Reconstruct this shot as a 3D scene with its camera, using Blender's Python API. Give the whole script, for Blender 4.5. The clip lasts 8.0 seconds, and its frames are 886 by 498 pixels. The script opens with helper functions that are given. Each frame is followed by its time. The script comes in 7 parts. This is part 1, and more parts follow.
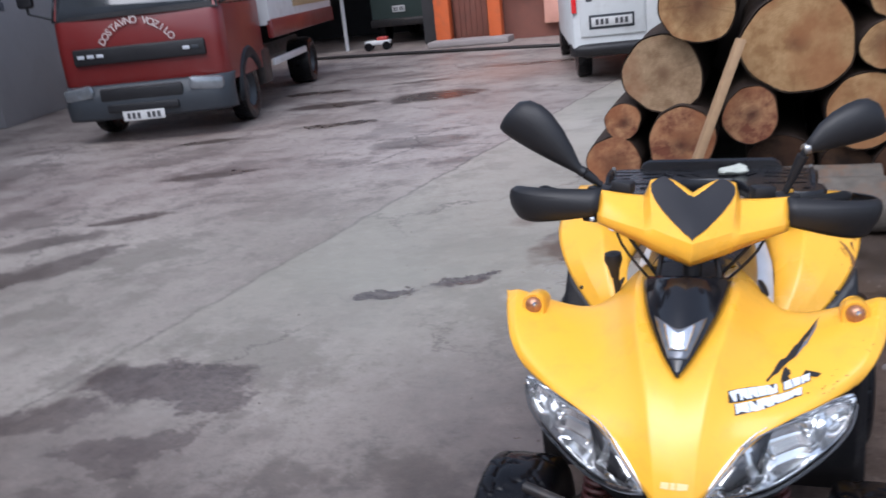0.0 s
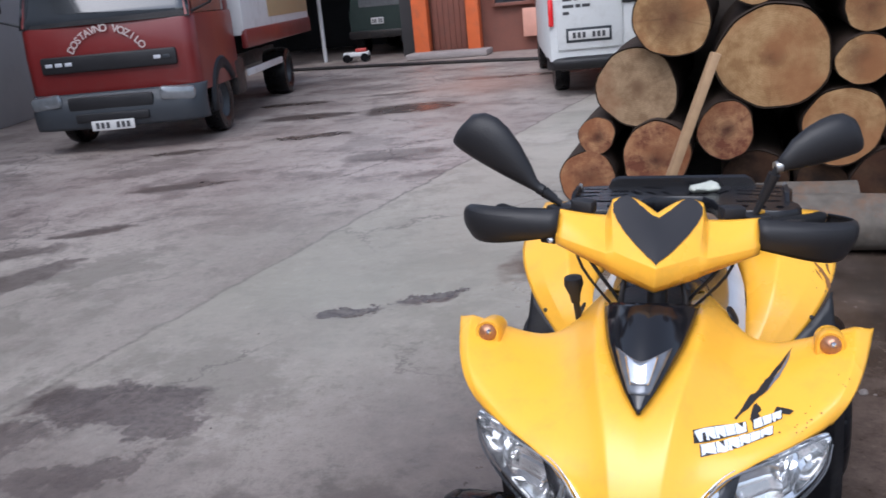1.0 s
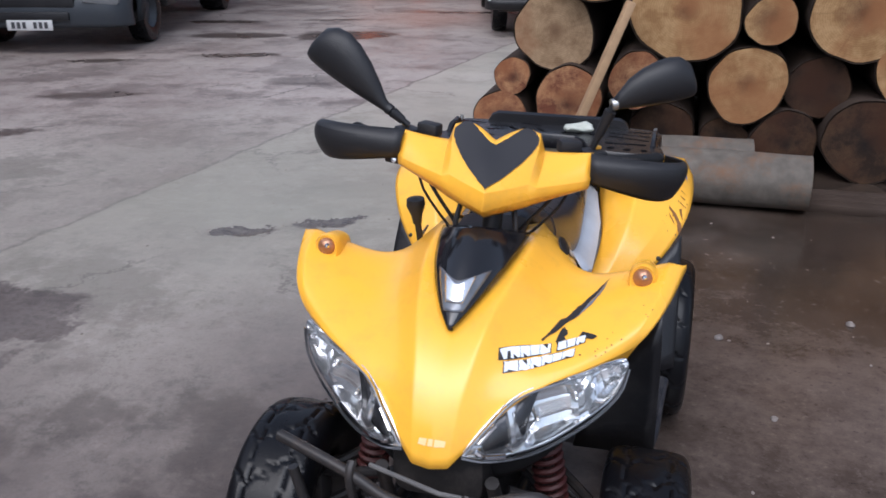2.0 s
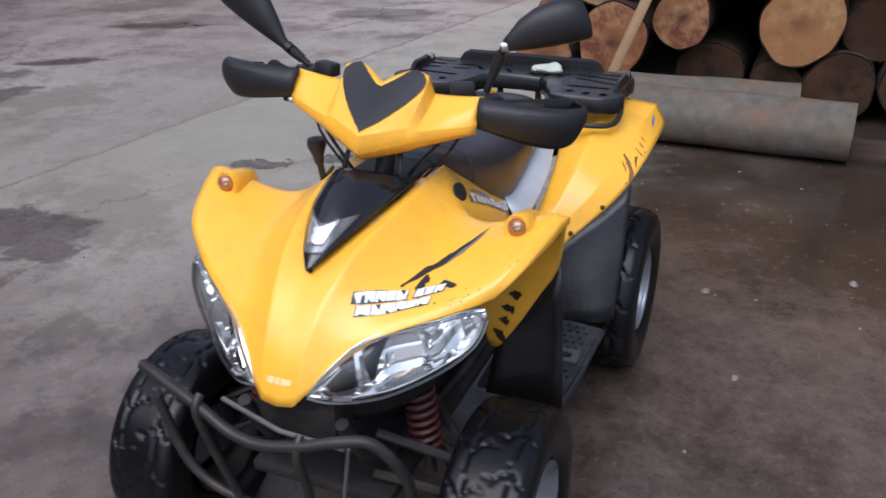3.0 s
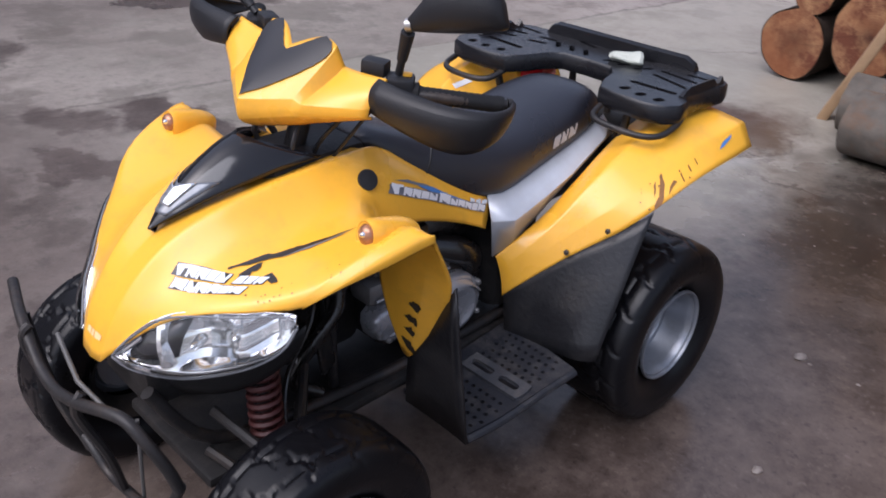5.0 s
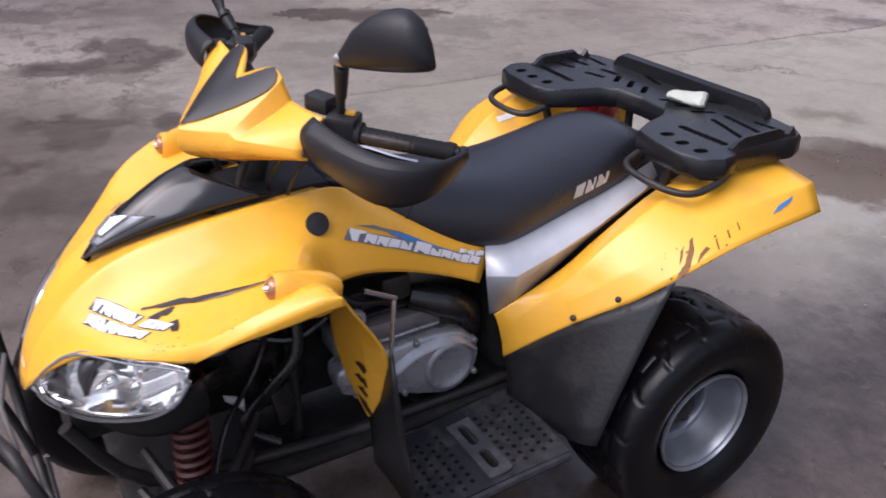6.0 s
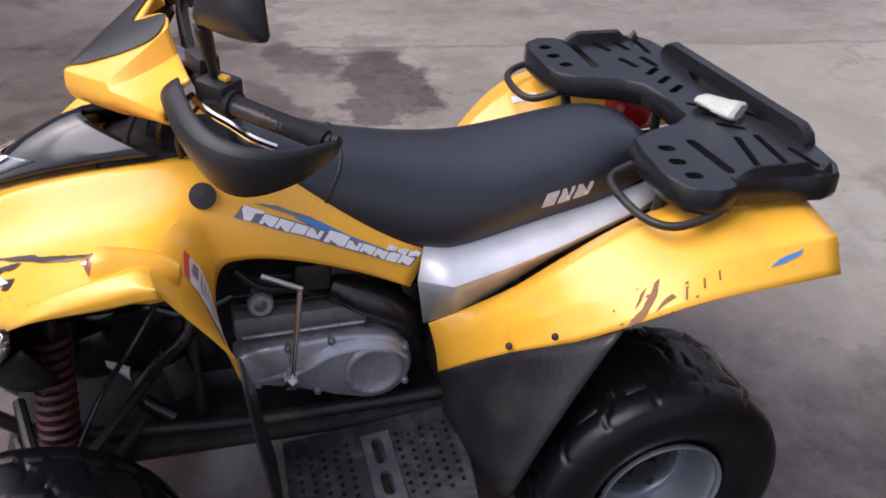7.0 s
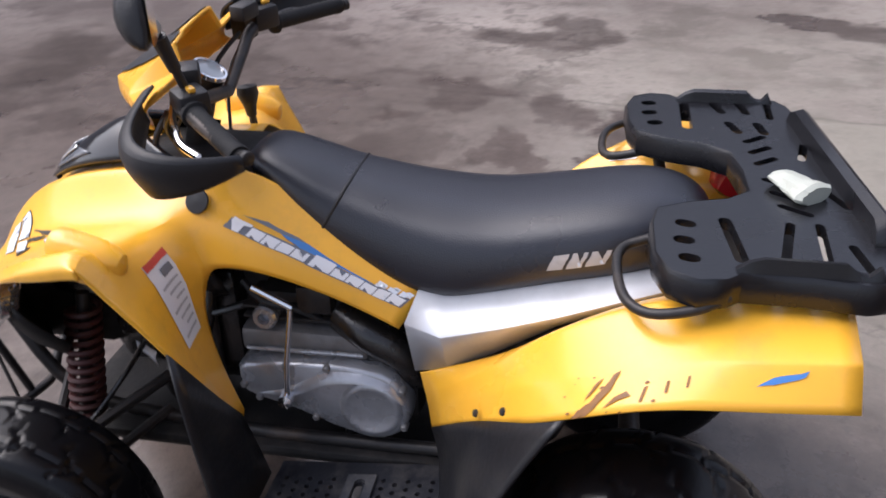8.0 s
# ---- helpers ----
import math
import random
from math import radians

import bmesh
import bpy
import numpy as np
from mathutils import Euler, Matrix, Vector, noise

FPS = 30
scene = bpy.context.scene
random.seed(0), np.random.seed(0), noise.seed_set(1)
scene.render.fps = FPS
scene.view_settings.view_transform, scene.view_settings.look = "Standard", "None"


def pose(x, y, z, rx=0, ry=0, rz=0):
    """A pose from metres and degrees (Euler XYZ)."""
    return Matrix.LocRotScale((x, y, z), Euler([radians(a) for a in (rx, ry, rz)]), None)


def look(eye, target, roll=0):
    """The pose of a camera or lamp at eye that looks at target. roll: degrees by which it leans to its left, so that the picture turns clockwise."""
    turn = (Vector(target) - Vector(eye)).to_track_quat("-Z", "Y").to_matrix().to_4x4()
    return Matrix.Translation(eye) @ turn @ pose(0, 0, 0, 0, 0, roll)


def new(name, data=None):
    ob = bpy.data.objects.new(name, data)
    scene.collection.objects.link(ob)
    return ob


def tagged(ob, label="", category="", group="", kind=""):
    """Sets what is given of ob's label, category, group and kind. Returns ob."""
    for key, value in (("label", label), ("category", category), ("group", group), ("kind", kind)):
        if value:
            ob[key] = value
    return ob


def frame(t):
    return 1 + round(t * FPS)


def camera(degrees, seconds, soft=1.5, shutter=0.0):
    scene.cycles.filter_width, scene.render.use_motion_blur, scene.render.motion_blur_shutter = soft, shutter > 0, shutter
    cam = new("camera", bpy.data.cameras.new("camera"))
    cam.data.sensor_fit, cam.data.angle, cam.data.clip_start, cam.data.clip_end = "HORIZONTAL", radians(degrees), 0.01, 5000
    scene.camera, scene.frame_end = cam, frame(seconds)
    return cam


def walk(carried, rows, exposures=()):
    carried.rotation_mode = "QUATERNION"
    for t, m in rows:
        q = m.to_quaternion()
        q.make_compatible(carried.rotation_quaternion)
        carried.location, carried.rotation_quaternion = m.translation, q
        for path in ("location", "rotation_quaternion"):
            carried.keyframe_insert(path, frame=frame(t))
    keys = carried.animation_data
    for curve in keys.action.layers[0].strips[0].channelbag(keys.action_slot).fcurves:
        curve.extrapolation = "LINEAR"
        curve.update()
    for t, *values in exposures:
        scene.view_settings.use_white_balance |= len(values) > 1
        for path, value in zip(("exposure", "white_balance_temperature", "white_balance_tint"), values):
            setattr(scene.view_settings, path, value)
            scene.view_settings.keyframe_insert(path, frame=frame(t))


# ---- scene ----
cam = camera(54.1, 8.0, 1.6, 0.3)
PATH = [
    (0, (0.145, -1.624, 1.571), (-0.531, 0.161, 0.973), -6.1),
    (0.3, (0.166, -1.544, 1.571), (-0.612, 0.205, 0.994), -11.2),
    (0.5, (0.172, -1.526, 1.569), (-0.634, 0.234, 1.067), -9.7),
    (0.8, (0.161, -1.485, 1.551), (-0.523, 0.299, 0.957), -5.7),
    (1, (0.164, -1.463, 1.542), (-0.47, 0.344, 0.967), -5.4),
    (1.3, (0.182, -1.433, 1.53), (-0.309, 0.388, 0.865), -4.0),
    (1.5, (0.212, -1.435, 1.525), (-0.153, 0.41, 0.844), -1.9),
    (1.7, (0.264, -1.449, 1.514), (-0.141, 0.381, 0.816), -0.6),
    (2.8, (0.746, -1.372, 1.48), (0.051, 0.335, 0.702), -2.5),
    (3, (0.818, -1.279, 1.506), (0.118, 0.391, 0.657), -0.6),
    (3.2, (0.892, -1.225, 1.507), (0.107, 0.431, 0.705), -0.9),
    (3.5, (1.038, -1.158, 1.499), (0.041, 0.417, 0.774), -1.4),
    (3.8, (1.247, -1.1, 1.532), (0.138, 0.387, 0.784), 1.2),
    (4, (1.315, -1.048, 1.549), (0.186, 0.376, 0.713), 2.8),
    (4.3, (1.358, -0.942, 1.521), (0.177, 0.45, 0.703), 3.9),
    (4.5, (1.355, -0.842, 1.506), (0.155, 0.498, 0.63), 3.4),
    (4.7, (1.348, -0.748, 1.524), (0.179, 0.561, 0.565), 3.3),
    (5.8, (1.492, -0.219, 1.524), (-0.029, 0.709, 0.617), 0.0),
    (6, (1.481, -0.123, 1.518), (-0.037, 0.759, 0.56), 0.3),
    (6.2, (1.447, -0.029, 1.508), (-0.043, 0.87, 0.521), 4.6),
    (6.5, (1.438, 0.116, 1.512), (-0.029, 0.91, 0.408), 4.5),
    (6.8, (1.433, 0.293, 1.495), (-0.15, 0.905, 0.437), 1.7),
    (7, (1.437, 0.408, 1.498), (-0.182, 0.891, 0.428), 2.8),
    (7.3, (1.473, 0.597, 1.499), (-0.23, 0.823, 0.476), 1.1),
    (7.5, (1.482, 0.7, 1.496), (-0.265, 0.819, 0.53), -0.6),
    (7.7, (1.474, 0.831, 1.458), (-0.302, 0.767, 0.54), -1.8),
    (8, (1.398, 1.057, 1.437), (-0.322, 0.708, 0.478), -1.6),
]
walk(cam, [(t, look(eye, target, roll)) for t, eye, target, roll in PATH], [(0.0, 0.61, 5650, 12), (0.5, 0.62, 5660, 12), (1.0, 0.57, 5700, 12), (1.5, 0.52, 5720, 12), (3.0, 0.48, 5800, 12), (4.0, 0.54, 5830, 14), (4.5, 0.54, 5850, 15), (5.8, 0.68, 6080, 20), (7.0, 0.77, 6180, 20), (8.0, 0.96, 6180, 16)])

# ---- world, sun, exposure ----
world = bpy.data.worlds.new("overcast_sky")
scene.world = world
world.use_nodes = True
wn, wl = world.node_tree.nodes, world.node_tree.links
sky = wn.new("ShaderNodeTexSky")
sky.sky_type = "NISHITA"
sky.sun_disc = False
sky.sun_elevation = radians(52)
sky.sun_rotation = radians(200)
sky.air_density, sky.dust_density, sky.ozone_density = 1.0, 4.0, 1.0
soft_sky = wn.new("ShaderNodeHueSaturation")
soft_sky.inputs["Saturation"].default_value = 0.55
wl.new(sky.outputs[0], soft_sky.inputs["Color"])
wl.new(soft_sky.outputs[0], wn["Background"].inputs["Color"])
wn["Background"].inputs["Strength"].default_value = 0.15

sun_data = bpy.data.lights.new("sun", "SUN")
sun_data.energy, sun_data.angle, sun_data.color = 0.9, radians(35), (1.0, 0.97, 0.94)
sun = new("sun", sun_data)
sun.matrix_world = look((4, -8, 14), (0, 0, 0))

# ---- materials ----


def mat(name, color, rough=0.5, metal=0.0, var=0.18, scale=6.0, bump=0.0, bscale=80.0, dirt=None, dirt_amount=0.5, dscale=5.0, coat=0.0, rvar=0.15, spec=0.5):
    m = bpy.data.materials.new(name)
    m.use_nodes = True
    n, l = m.node_tree.nodes, m.node_tree.links
    b = n["Principled BSDF"]
    co = n.new("ShaderNodeTexCoord")
    big = n.new("ShaderNodeTexNoise")
    big.inputs["Scale"].default_value, big.inputs["Detail"].default_value = scale, 6
    l.new(co.outputs["Object"], big.inputs["Vector"])
    fine = n.new("ShaderNodeTexNoise")
    fine.inputs["Scale"].default_value, fine.inputs["Detail"].default_value = bscale, 4
    l.new(co.outputs["Object"], fine.inputs["Vector"])
    mix = n.new("ShaderNodeMix")
    mix.data_type = "RGBA"
    mix.inputs["A"].default_value = (*[c * (1 - var) for c in color], 1)
    mix.inputs["B"].default_value = (*[min(1, c * (1 + var)) for c in color], 1)
    l.new(big.outputs["Fac"], mix.inputs["Factor"])
    last = mix.outputs["Result"]
    if dirt:
        dn = n.new("ShaderNodeTexNoise")
        dn.inputs["Scale"].default_value, dn.inputs["Detail"].default_value, dn.inputs["Roughness"].default_value = dscale, 9, 0.7
        l.new(co.outputs["Object"], dn.inputs["Vector"])
        rp = n.new("ShaderNodeMapRange")
        rp.inputs["From Min"].default_value, rp.inputs["From Max"].default_value = 0.5, 0.75
        rp.inputs["To Max"].default_value = dirt_amount
        l.new(dn.outputs["Fac"], rp.inputs["Value"])
        m2 = n.new("ShaderNodeMix")
        m2.data_type = "RGBA"
        l.new(rp.outputs[0], m2.inputs["Factor"])
        l.new(last, m2.inputs["A"])
        m2.inputs["B"].default_value = (*dirt, 1)
        last = m2.outputs["Result"]
    l.new(last, b.inputs["Base Color"])
    rr = n.new("ShaderNodeMapRange")
    rr.inputs["To Min"].default_value, rr.inputs["To Max"].default_value = max(0.02, rough - rvar), min(1, rough + rvar)
    l.new(big.outputs["Fac"], rr.inputs["Value"])
    l.new(rr.outputs[0], b.inputs["Roughness"])
    b.inputs["Metallic"].default_value = metal
    b.inputs["Specular IOR Level"].default_value = spec
    b.inputs["Coat Weight"].default_value = coat
    b.inputs["Coat Roughness"].default_value = 0.12
    if bump:
        bp = n.new("ShaderNodeBump")
        bp.inputs["Strength"].default_value, bp.inputs["Distance"].default_value = bump, 0.004
        l.new(fine.outputs["Fac"], bp.inputs["Height"])
        l.new(bp.outputs[0], b.inputs["Normal"])
    return m


def glass_mat(name, tint=(1, 1, 1), rough=0.02):
    m = bpy.data.materials.new(name)
    m.use_nodes = True
    n, l = m.node_tree.nodes, m.node_tree.links
    n.remove(n["Principled BSDF"])
    tr, gl, mx, fr = n.new("ShaderNodeBsdfTransparent"), n.new("ShaderNodeBsdfGlossy"), n.new("ShaderNodeMixShader"), n.new("ShaderNodeFresnel")
    tr.inputs["Color"].default_value = (*tint, 1)
    gl.inputs["Roughness"].default_value = rough
    fr.inputs["IOR"].default_value = 1.5
    l.new(fr.outputs[0], mx.inputs[0])
    l.new(tr.outputs[0], mx.inputs[1])
    l.new(gl.outputs[0], mx.inputs[2])
    l.new(mx.outputs[0], n["Material Output"].inputs["Surface"])
    return m


YELLOW = mat("yellow_plastic", (0.885, 0.446, 0.034), 0.30, var=0.05, scale=3, bump=0.03, bscale=40, dirt=(0.45, 0.24, 0.06), dirt_amount=0.3, dscale=14, coat=0.25)
BLACK_GLOSS = mat("black_gloss", (0.009, 0.009, 0.011), 0.13, var=0.3, coat=0.15, rvar=0.05)
HEART_BLACK = mat("black_satin_panel", (0.018, 0.017, 0.019), 0.40, var=0.25)
BLACK_PLASTIC = mat("black_plastic", (0.016, 0.016, 0.018), 0.45, var=0.3, bump=0.15, bscale=300, dirt=(0.03, 0.028, 0.027), dirt_amount=0.3, dscale=9, spec=0.35)
RACK_BLACK = mat("rack_black_plastic", (0.010, 0.010, 0.012), 0.25, var=0.25, bump=0.14, bscale=300, spec=0.45)
DIRTY_BLACK = mat("muddy_black_plastic", (0.019, 0.018, 0.018), 0.5, var=0.35, bump=0.25, bscale=120, dirt=(0.075, 0.063, 0.056), dirt_amount=0.55, dscale=11, spec=0.22)
SEAT_VINYL = mat("seat_vinyl", (0.016, 0.017, 0.024), 0.29, var=0.25, bump=0.2, bscale=420, rvar=0.08, spec=0.6)
WET_BLACK = mat("wet_black_plastic", (0.012, 0.0105, 0.010), 0.26, var=0.4, scale=16, bump=0.3, bscale=60, dirt=(0.045, 0.030, 0.022), dirt_amount=0.5, dscale=14, rvar=0.2, spec=0.6)
WET_METAL = mat("wet_dark_steel", (0.06, 0.055, 0.052), 0.25, metal=0.6, var=0.4, scale=20, bump=0.3, bscale=60, dirt=(0.05, 0.033, 0.022), dirt_amount=0.5, dscale=14, rvar=0.2)
GUARD_BLACK = mat("wet_mud_guard", (0.014, 0.014, 0.016), 0.36, var=0.4, scale=9, bump=0.25, bscale=90, dirt=(0.046, 0.042, 0.038), dirt_amount=0.65, dscale=9, rvar=0.2, spec=0.4)
RUBBER = mat("wet_rubber", (0.0040, 0.0040, 0.0052), 0.29, var=0.3, scale=9, bump=0.08, bscale=140, dirt=(0.011, 0.010, 0.010), dirt_amount=0.35, dscale=10, rvar=0.1, spec=0.25)
SILVER = mat("silver_paint", (0.58, 0.60, 0.64), 0.38, metal=0.30, var=0.08, dirt=(0.25, 0.24, 0.23), dirt_amount=0.3)
RIM_METAL = mat("rim_aluminium", (0.25, 0.265, 0.295), 0.33, metal=0.6, var=0.22, scale=14, bump=0.1, dirt=(0.16, 0.14, 0.12), dirt_amount=0.6, dscale=12)
ENGINE_METAL = mat("engine_aluminium", (0.38, 0.385, 0.41), 0.28, metal=0.55, var=0.2, scale=16, bump=0.15, dirt=(0.1, 0.09, 0.08), dirt_amount=0.6, dscale=14)
CASE_METAL = mat("dull_crankcase", (0.19, 0.185, 0.185), 0.42, metal=0.35, var=0.3, scale=16, bump=0.2, dirt=(0.06, 0.05, 0.045), dirt_amount=0.6, dscale=14)
DARK_METAL = mat("dark_metal", (0.026, 0.024, 0.024), 0.42, metal=0.2, var=0.4, scale=14, bump=0.2, dirt=(0.095, 0.068, 0.052), dirt_amount=0.7, dscale=9, spec=0.35)
CHROME = mat("chrome", (0.8, 0.8, 0.82), 0.12, metal=1.0, var=0.05, rvar=0.05)
REFLECTOR = mat("headlight_reflector", (0.90, 0.92, 0.95), 0.11, metal=0.85, var=0.10, scale=34, rvar=0.08, spec=0.8)
STEEL_ROD = mat("steel_rod", (0.45, 0.44, 0.42), 0.3, metal=0.9, var=0.2, dirt=(0.2, 0.14, 0.09), dirt_amount=0.5, dscale=30)
LENS = glass_mat("clear_lens")
AMBER = mat("amber_lens", (0.34, 0.15, 0.07), 0.2, metal=0.35, var=0.4, scale=60, coat=0.5)
SPRING_RED = mat("spring_red", (0.055, 0.011, 0.010), 0.6, var=0.25, dirt=(0.06, 0.05, 0.045), dirt_amount=0.6)
TAIL_RED = mat("tail_red", (0.72, 0.02, 0.025), 0.2, var=0.15, coat=0.4)
WHITE_DECAL = mat("white_decal", (0.78, 0.78, 0.8), 0.35, var=0.06)
BLACK_DECAL = mat("black_decal", (0.02, 0.018, 0.018), 0.4, var=0.2)
BLUE_DECAL = mat("blue_decal", (0.06, 0.2, 0.5), 0.35, var=0.15)
GREY_DECAL = mat("grey_decal", (0.16, 0.17, 0.2), 0.35, var=0.2)
RED_DECAL = mat("red_decal", (0.55, 0.05, 0.03), 0.4, var=0.15)
SCRAPE = mat("scraped_brown", (0.2, 0.085, 0.02), 0.6, var=0.5, scale=60)
PAPER = mat("crumpled_paper", (0.44, 0.46, 0.40), 0.6, var=0.08, scale=20)
GRIP_RUBBER = mat("matte_grip_rubber", (0.015, 0.015, 0.016), 0.7, var=0.3, bump=0.2, bscale=300, spec=0.25)
FOOT_PLASTIC = mat("scuffed_footboard_plastic", (0.017, 0.018, 0.023), 0.45, var=0.4, scale=14, bump=0.25, bscale=140, dirt=(0.12, 0.108, 0.10), dirt_amount=0.7, dscale=13, spec=0.35)
PEG_PLASTIC = mat("worn_peg_plate", (0.042, 0.044, 0.052), 0.4, var=0.35, scale=18, bump=0.2, bscale=140, dirt=(0.15, 0.14, 0.13), dirt_amount=0.7, dscale=16)
SPEEDO = mat("gauge_glass", (0.3, 0.33, 0.36), 0.1, var=0.2, coat=0.6)

# ---- mesh helpers ----


def thing(name, label, category, m=None, group="", kind=""):
    ob = new(name)
    ob.empty_display_size = 0.1
    if m is not None:
        ob.matrix_basis = m
    return tagged(ob, label, category, group, kind)


def finish(bm, name, material, angle=38, face=None):
    bmesh.ops.recalc_face_normals(bm, faces=bm.faces)
    if face is not None and sum(f.normal.dot(Vector(face)) for f in bm.faces) < 0:
        bmesh.ops.reverse_faces(bm, faces=bm.faces)
    me = bpy.data.meshes.new(name)
    bm.to_mesh(me)
    bm.free()
    for p in me.polygons:
        p.use_smooth = True
    me.set_sharp_from_angle(angle=radians(angle))
    for one in material if isinstance(material, (list, tuple)) else [material]:
        me.materials.append(one)
    return me


def part(name, bm, material, parent, label="", angle=38, face=None):
    ob = new(name, finish(bm, name, material, angle, face))
    ob.parent = parent
    if label:
        ob["label"] = label
    return ob


def solo(name, bm, material, label, category, m=None, group="", kind="", angle=38):
    ob = new(name, finish(bm, name, material, angle))
    if m is not None:
        ob.matrix_basis = m
    return tagged(ob, label, category, group, kind)


def merge(bm, other, m=None):
    vs = [bm.verts.new((m @ v.co) if m is not None else v.co) for v in other.verts]
    other.verts.index_update()
    for f in other.faces:
        try:
            nf = bm.faces.new([vs[v.index] for v in f.verts])
            nf.material_index = f.material_index
        except ValueError:
            pass
    other.free()
    return bm


def box(bm, c, s, bev=0.0, m=None, seg=2):
    t = bmesh.new()
    bmesh.ops.create_cube(t, size=1.0, matrix=Matrix.Translation(c) @ Matrix.Diagonal((*s, 1)))
    if bev:
        bmesh.ops.bevel(t, geom=t.edges[:], offset=bev, segments=seg, affect="EDGES", profile=0.5)
    return merge(bm, t, m)


def loft(bm, rings, closed=True, cap=True):
    rows = [[bm.verts.new(p) for p in r] for r in rings]
    n = len(rows[0])
    for a, b in zip(rows, rows[1:]):
        for i in range(n if closed else n - 1):
            j = (i + 1) % n
            bm.faces.new((a[i], a[j], b[j], b[i]))
    if cap and closed:
        bm.faces.new(rows[0][::-1])
        bm.faces.new(rows[-1])
    return bm


def smooth_path(pts, n=6):
    pts = [Vector(p) for p in pts]
    out = []
    for i in range(len(pts) - 1):
        p0, p1, p2, p3 = pts[max(i - 1, 0)], pts[i], pts[i + 1], pts[min(i + 2, len(pts) - 1)]
        for k in range(n):
            t = k / n
            out.append(0.5 * (2 * p1 + (p2 - p0) * t + (2 * p0 - 5 * p1 + 4 * p2 - p3) * t * t + (3 * p1 - p0 - 3 * p2 + p3) * t ** 3))
    return out + [pts[-1]]


def tube(bm, pts, r, seg=10, bend=4):
    pts = smooth_path(pts, bend) if bend > 1 and len(pts) > 2 else [Vector(p) for p in pts]
    rs = r if isinstance(r, (list, tuple)) else None
    rings, up = [], None
    for i, p in enumerate(pts):
        d = (pts[min(i + 1, len(pts) - 1)] - pts[max(i - 1, 0)]).normalized()
        if up is None:
            up = d.orthogonal().normalized()
        up = (up - up.dot(d) * d).normalized()
        side = d.cross(up)
        k = i / (len(pts) - 1)
        rad = (rs[0] + (rs[1] - rs[0]) * k) if rs else r
        rings.append([p + (up * math.cos(a) + side * math.sin(a)) * rad for a in [2 * math.pi * q / seg for q in range(seg)]])
    return loft(bm, rings)


def lathe(bm, profile, axis=(1, 0, 0), centre=(0, 0, 0), seg=32, closed=False):
    """profile: (along the axis, radius) pairs."""
    d = Vector(axis).normalized()
    u = d.orthogonal().normalized()
    v = d.cross(u)
    c = Vector(centre)
    cols = []
    for q in range(seg):
        a = 2 * math.pi * q / seg
        w = u * math.cos(a) + v * math.sin(a)
        cols.append([bm.verts.new(c + d * x + w * max(r, 0.0004)) for x, r in profile])
    n = len(profile)
    for q in range(seg):
        a, b = cols[q], cols[(q + 1) % seg]
        for i in range(n if closed else n - 1):
            j = (i + 1) % n
            bm.faces.new((a[i], b[i], b[j], a[j]))
    return bm


def sheet(bm, rows):
    return loft(bm, rows, closed=False, cap=False)


def panel(name, rows, material, parent, thick=0.004, sub=2, label="", angle=60, face=None):
    bm = sheet(bmesh.new(), rows)
    ob = part(name, bm, material, parent, label, angle, face)
    if sub:
        md = ob.modifiers.new("round", "SUBSURF")
        md.levels = md.render_levels = sub
        md.boundary_smooth = "PRESERVE_CORNERS"
    md = ob.modifiers.new("thick", "SOLIDIFY")
    md.thickness, md.offset = thick, -1
    return ob


def tighten(rows, cols=(), lines=(), f=0.16):
    """Doubles chosen columns and lines of a control net, so that they stay crisp when rounded."""
    def doubled(seq, picks, blend):
        out = []
        for i, v in enumerate(seq):
            if i in picks and 0 < i < len(seq) - 1:
                out += [blend(v, seq[i - 1]), v, blend(v, seq[i + 1])]
            else:
                out.append(v)
        return out
    pt = lambda a, b: tuple(Vector(a).lerp(Vector(b), f))
    rows = [doubled(r, cols, pt) for r in rows]
    return doubled(rows, lines, lambda a, b: [pt(p, q) for p, q in zip(a, b)])


def mirror_row(half):
    return [(-x, y, z) for x, y, z in half[::-1] if x > 1e-6] + list(half)


def flip(rows):
    return [[(-x, y, z) for x, y, z in r] for r in rows]


def outline_plate(bm, loops, z0, z1, shape=lambda x, y, z: (x, y, z)):
    """A flat plate between z0 and z1 with holes; loops[0] is its rim."""
    t = bmesh.new()
    edges = []
    for lp in loops:
        vs = [t.verts.new((x, y, z1)) for x, y in lp]
        edges += [t.edges.new((vs[i], vs[(i + 1) % len(vs)])) for i in range(len(vs))]
    bmesh.ops.triangle_fill(t, use_beauty=True, use_dissolve=False, edges=edges)
    ext = bmesh.ops.extrude_face_region(t, geom=t.faces[:])
    for v in [g for g in ext["geom"] if isinstance(g, bmesh.types.BMVert)]:
        v.co.z = z0
    for v in t.verts:
        v.co = shape(*v.co)
    return merge(bm, t)


def slot(cx, cy, length, width, deg, seg=6):
    out, a0 = [], radians(deg)
    for s in (1, -1):
        for k in range(seg + 1):
            a = -math.pi / 2 + math.pi * k / seg + (0 if s > 0 else math.pi)
            x, y = s * (length - width) / 2 + width / 2 * math.cos(a), width / 2 * math.sin(a)
            out.append((cx + x * math.cos(a0) - y * math.sin(a0), cy + x * math.sin(a0) + y * math.cos(a0)))
    return out


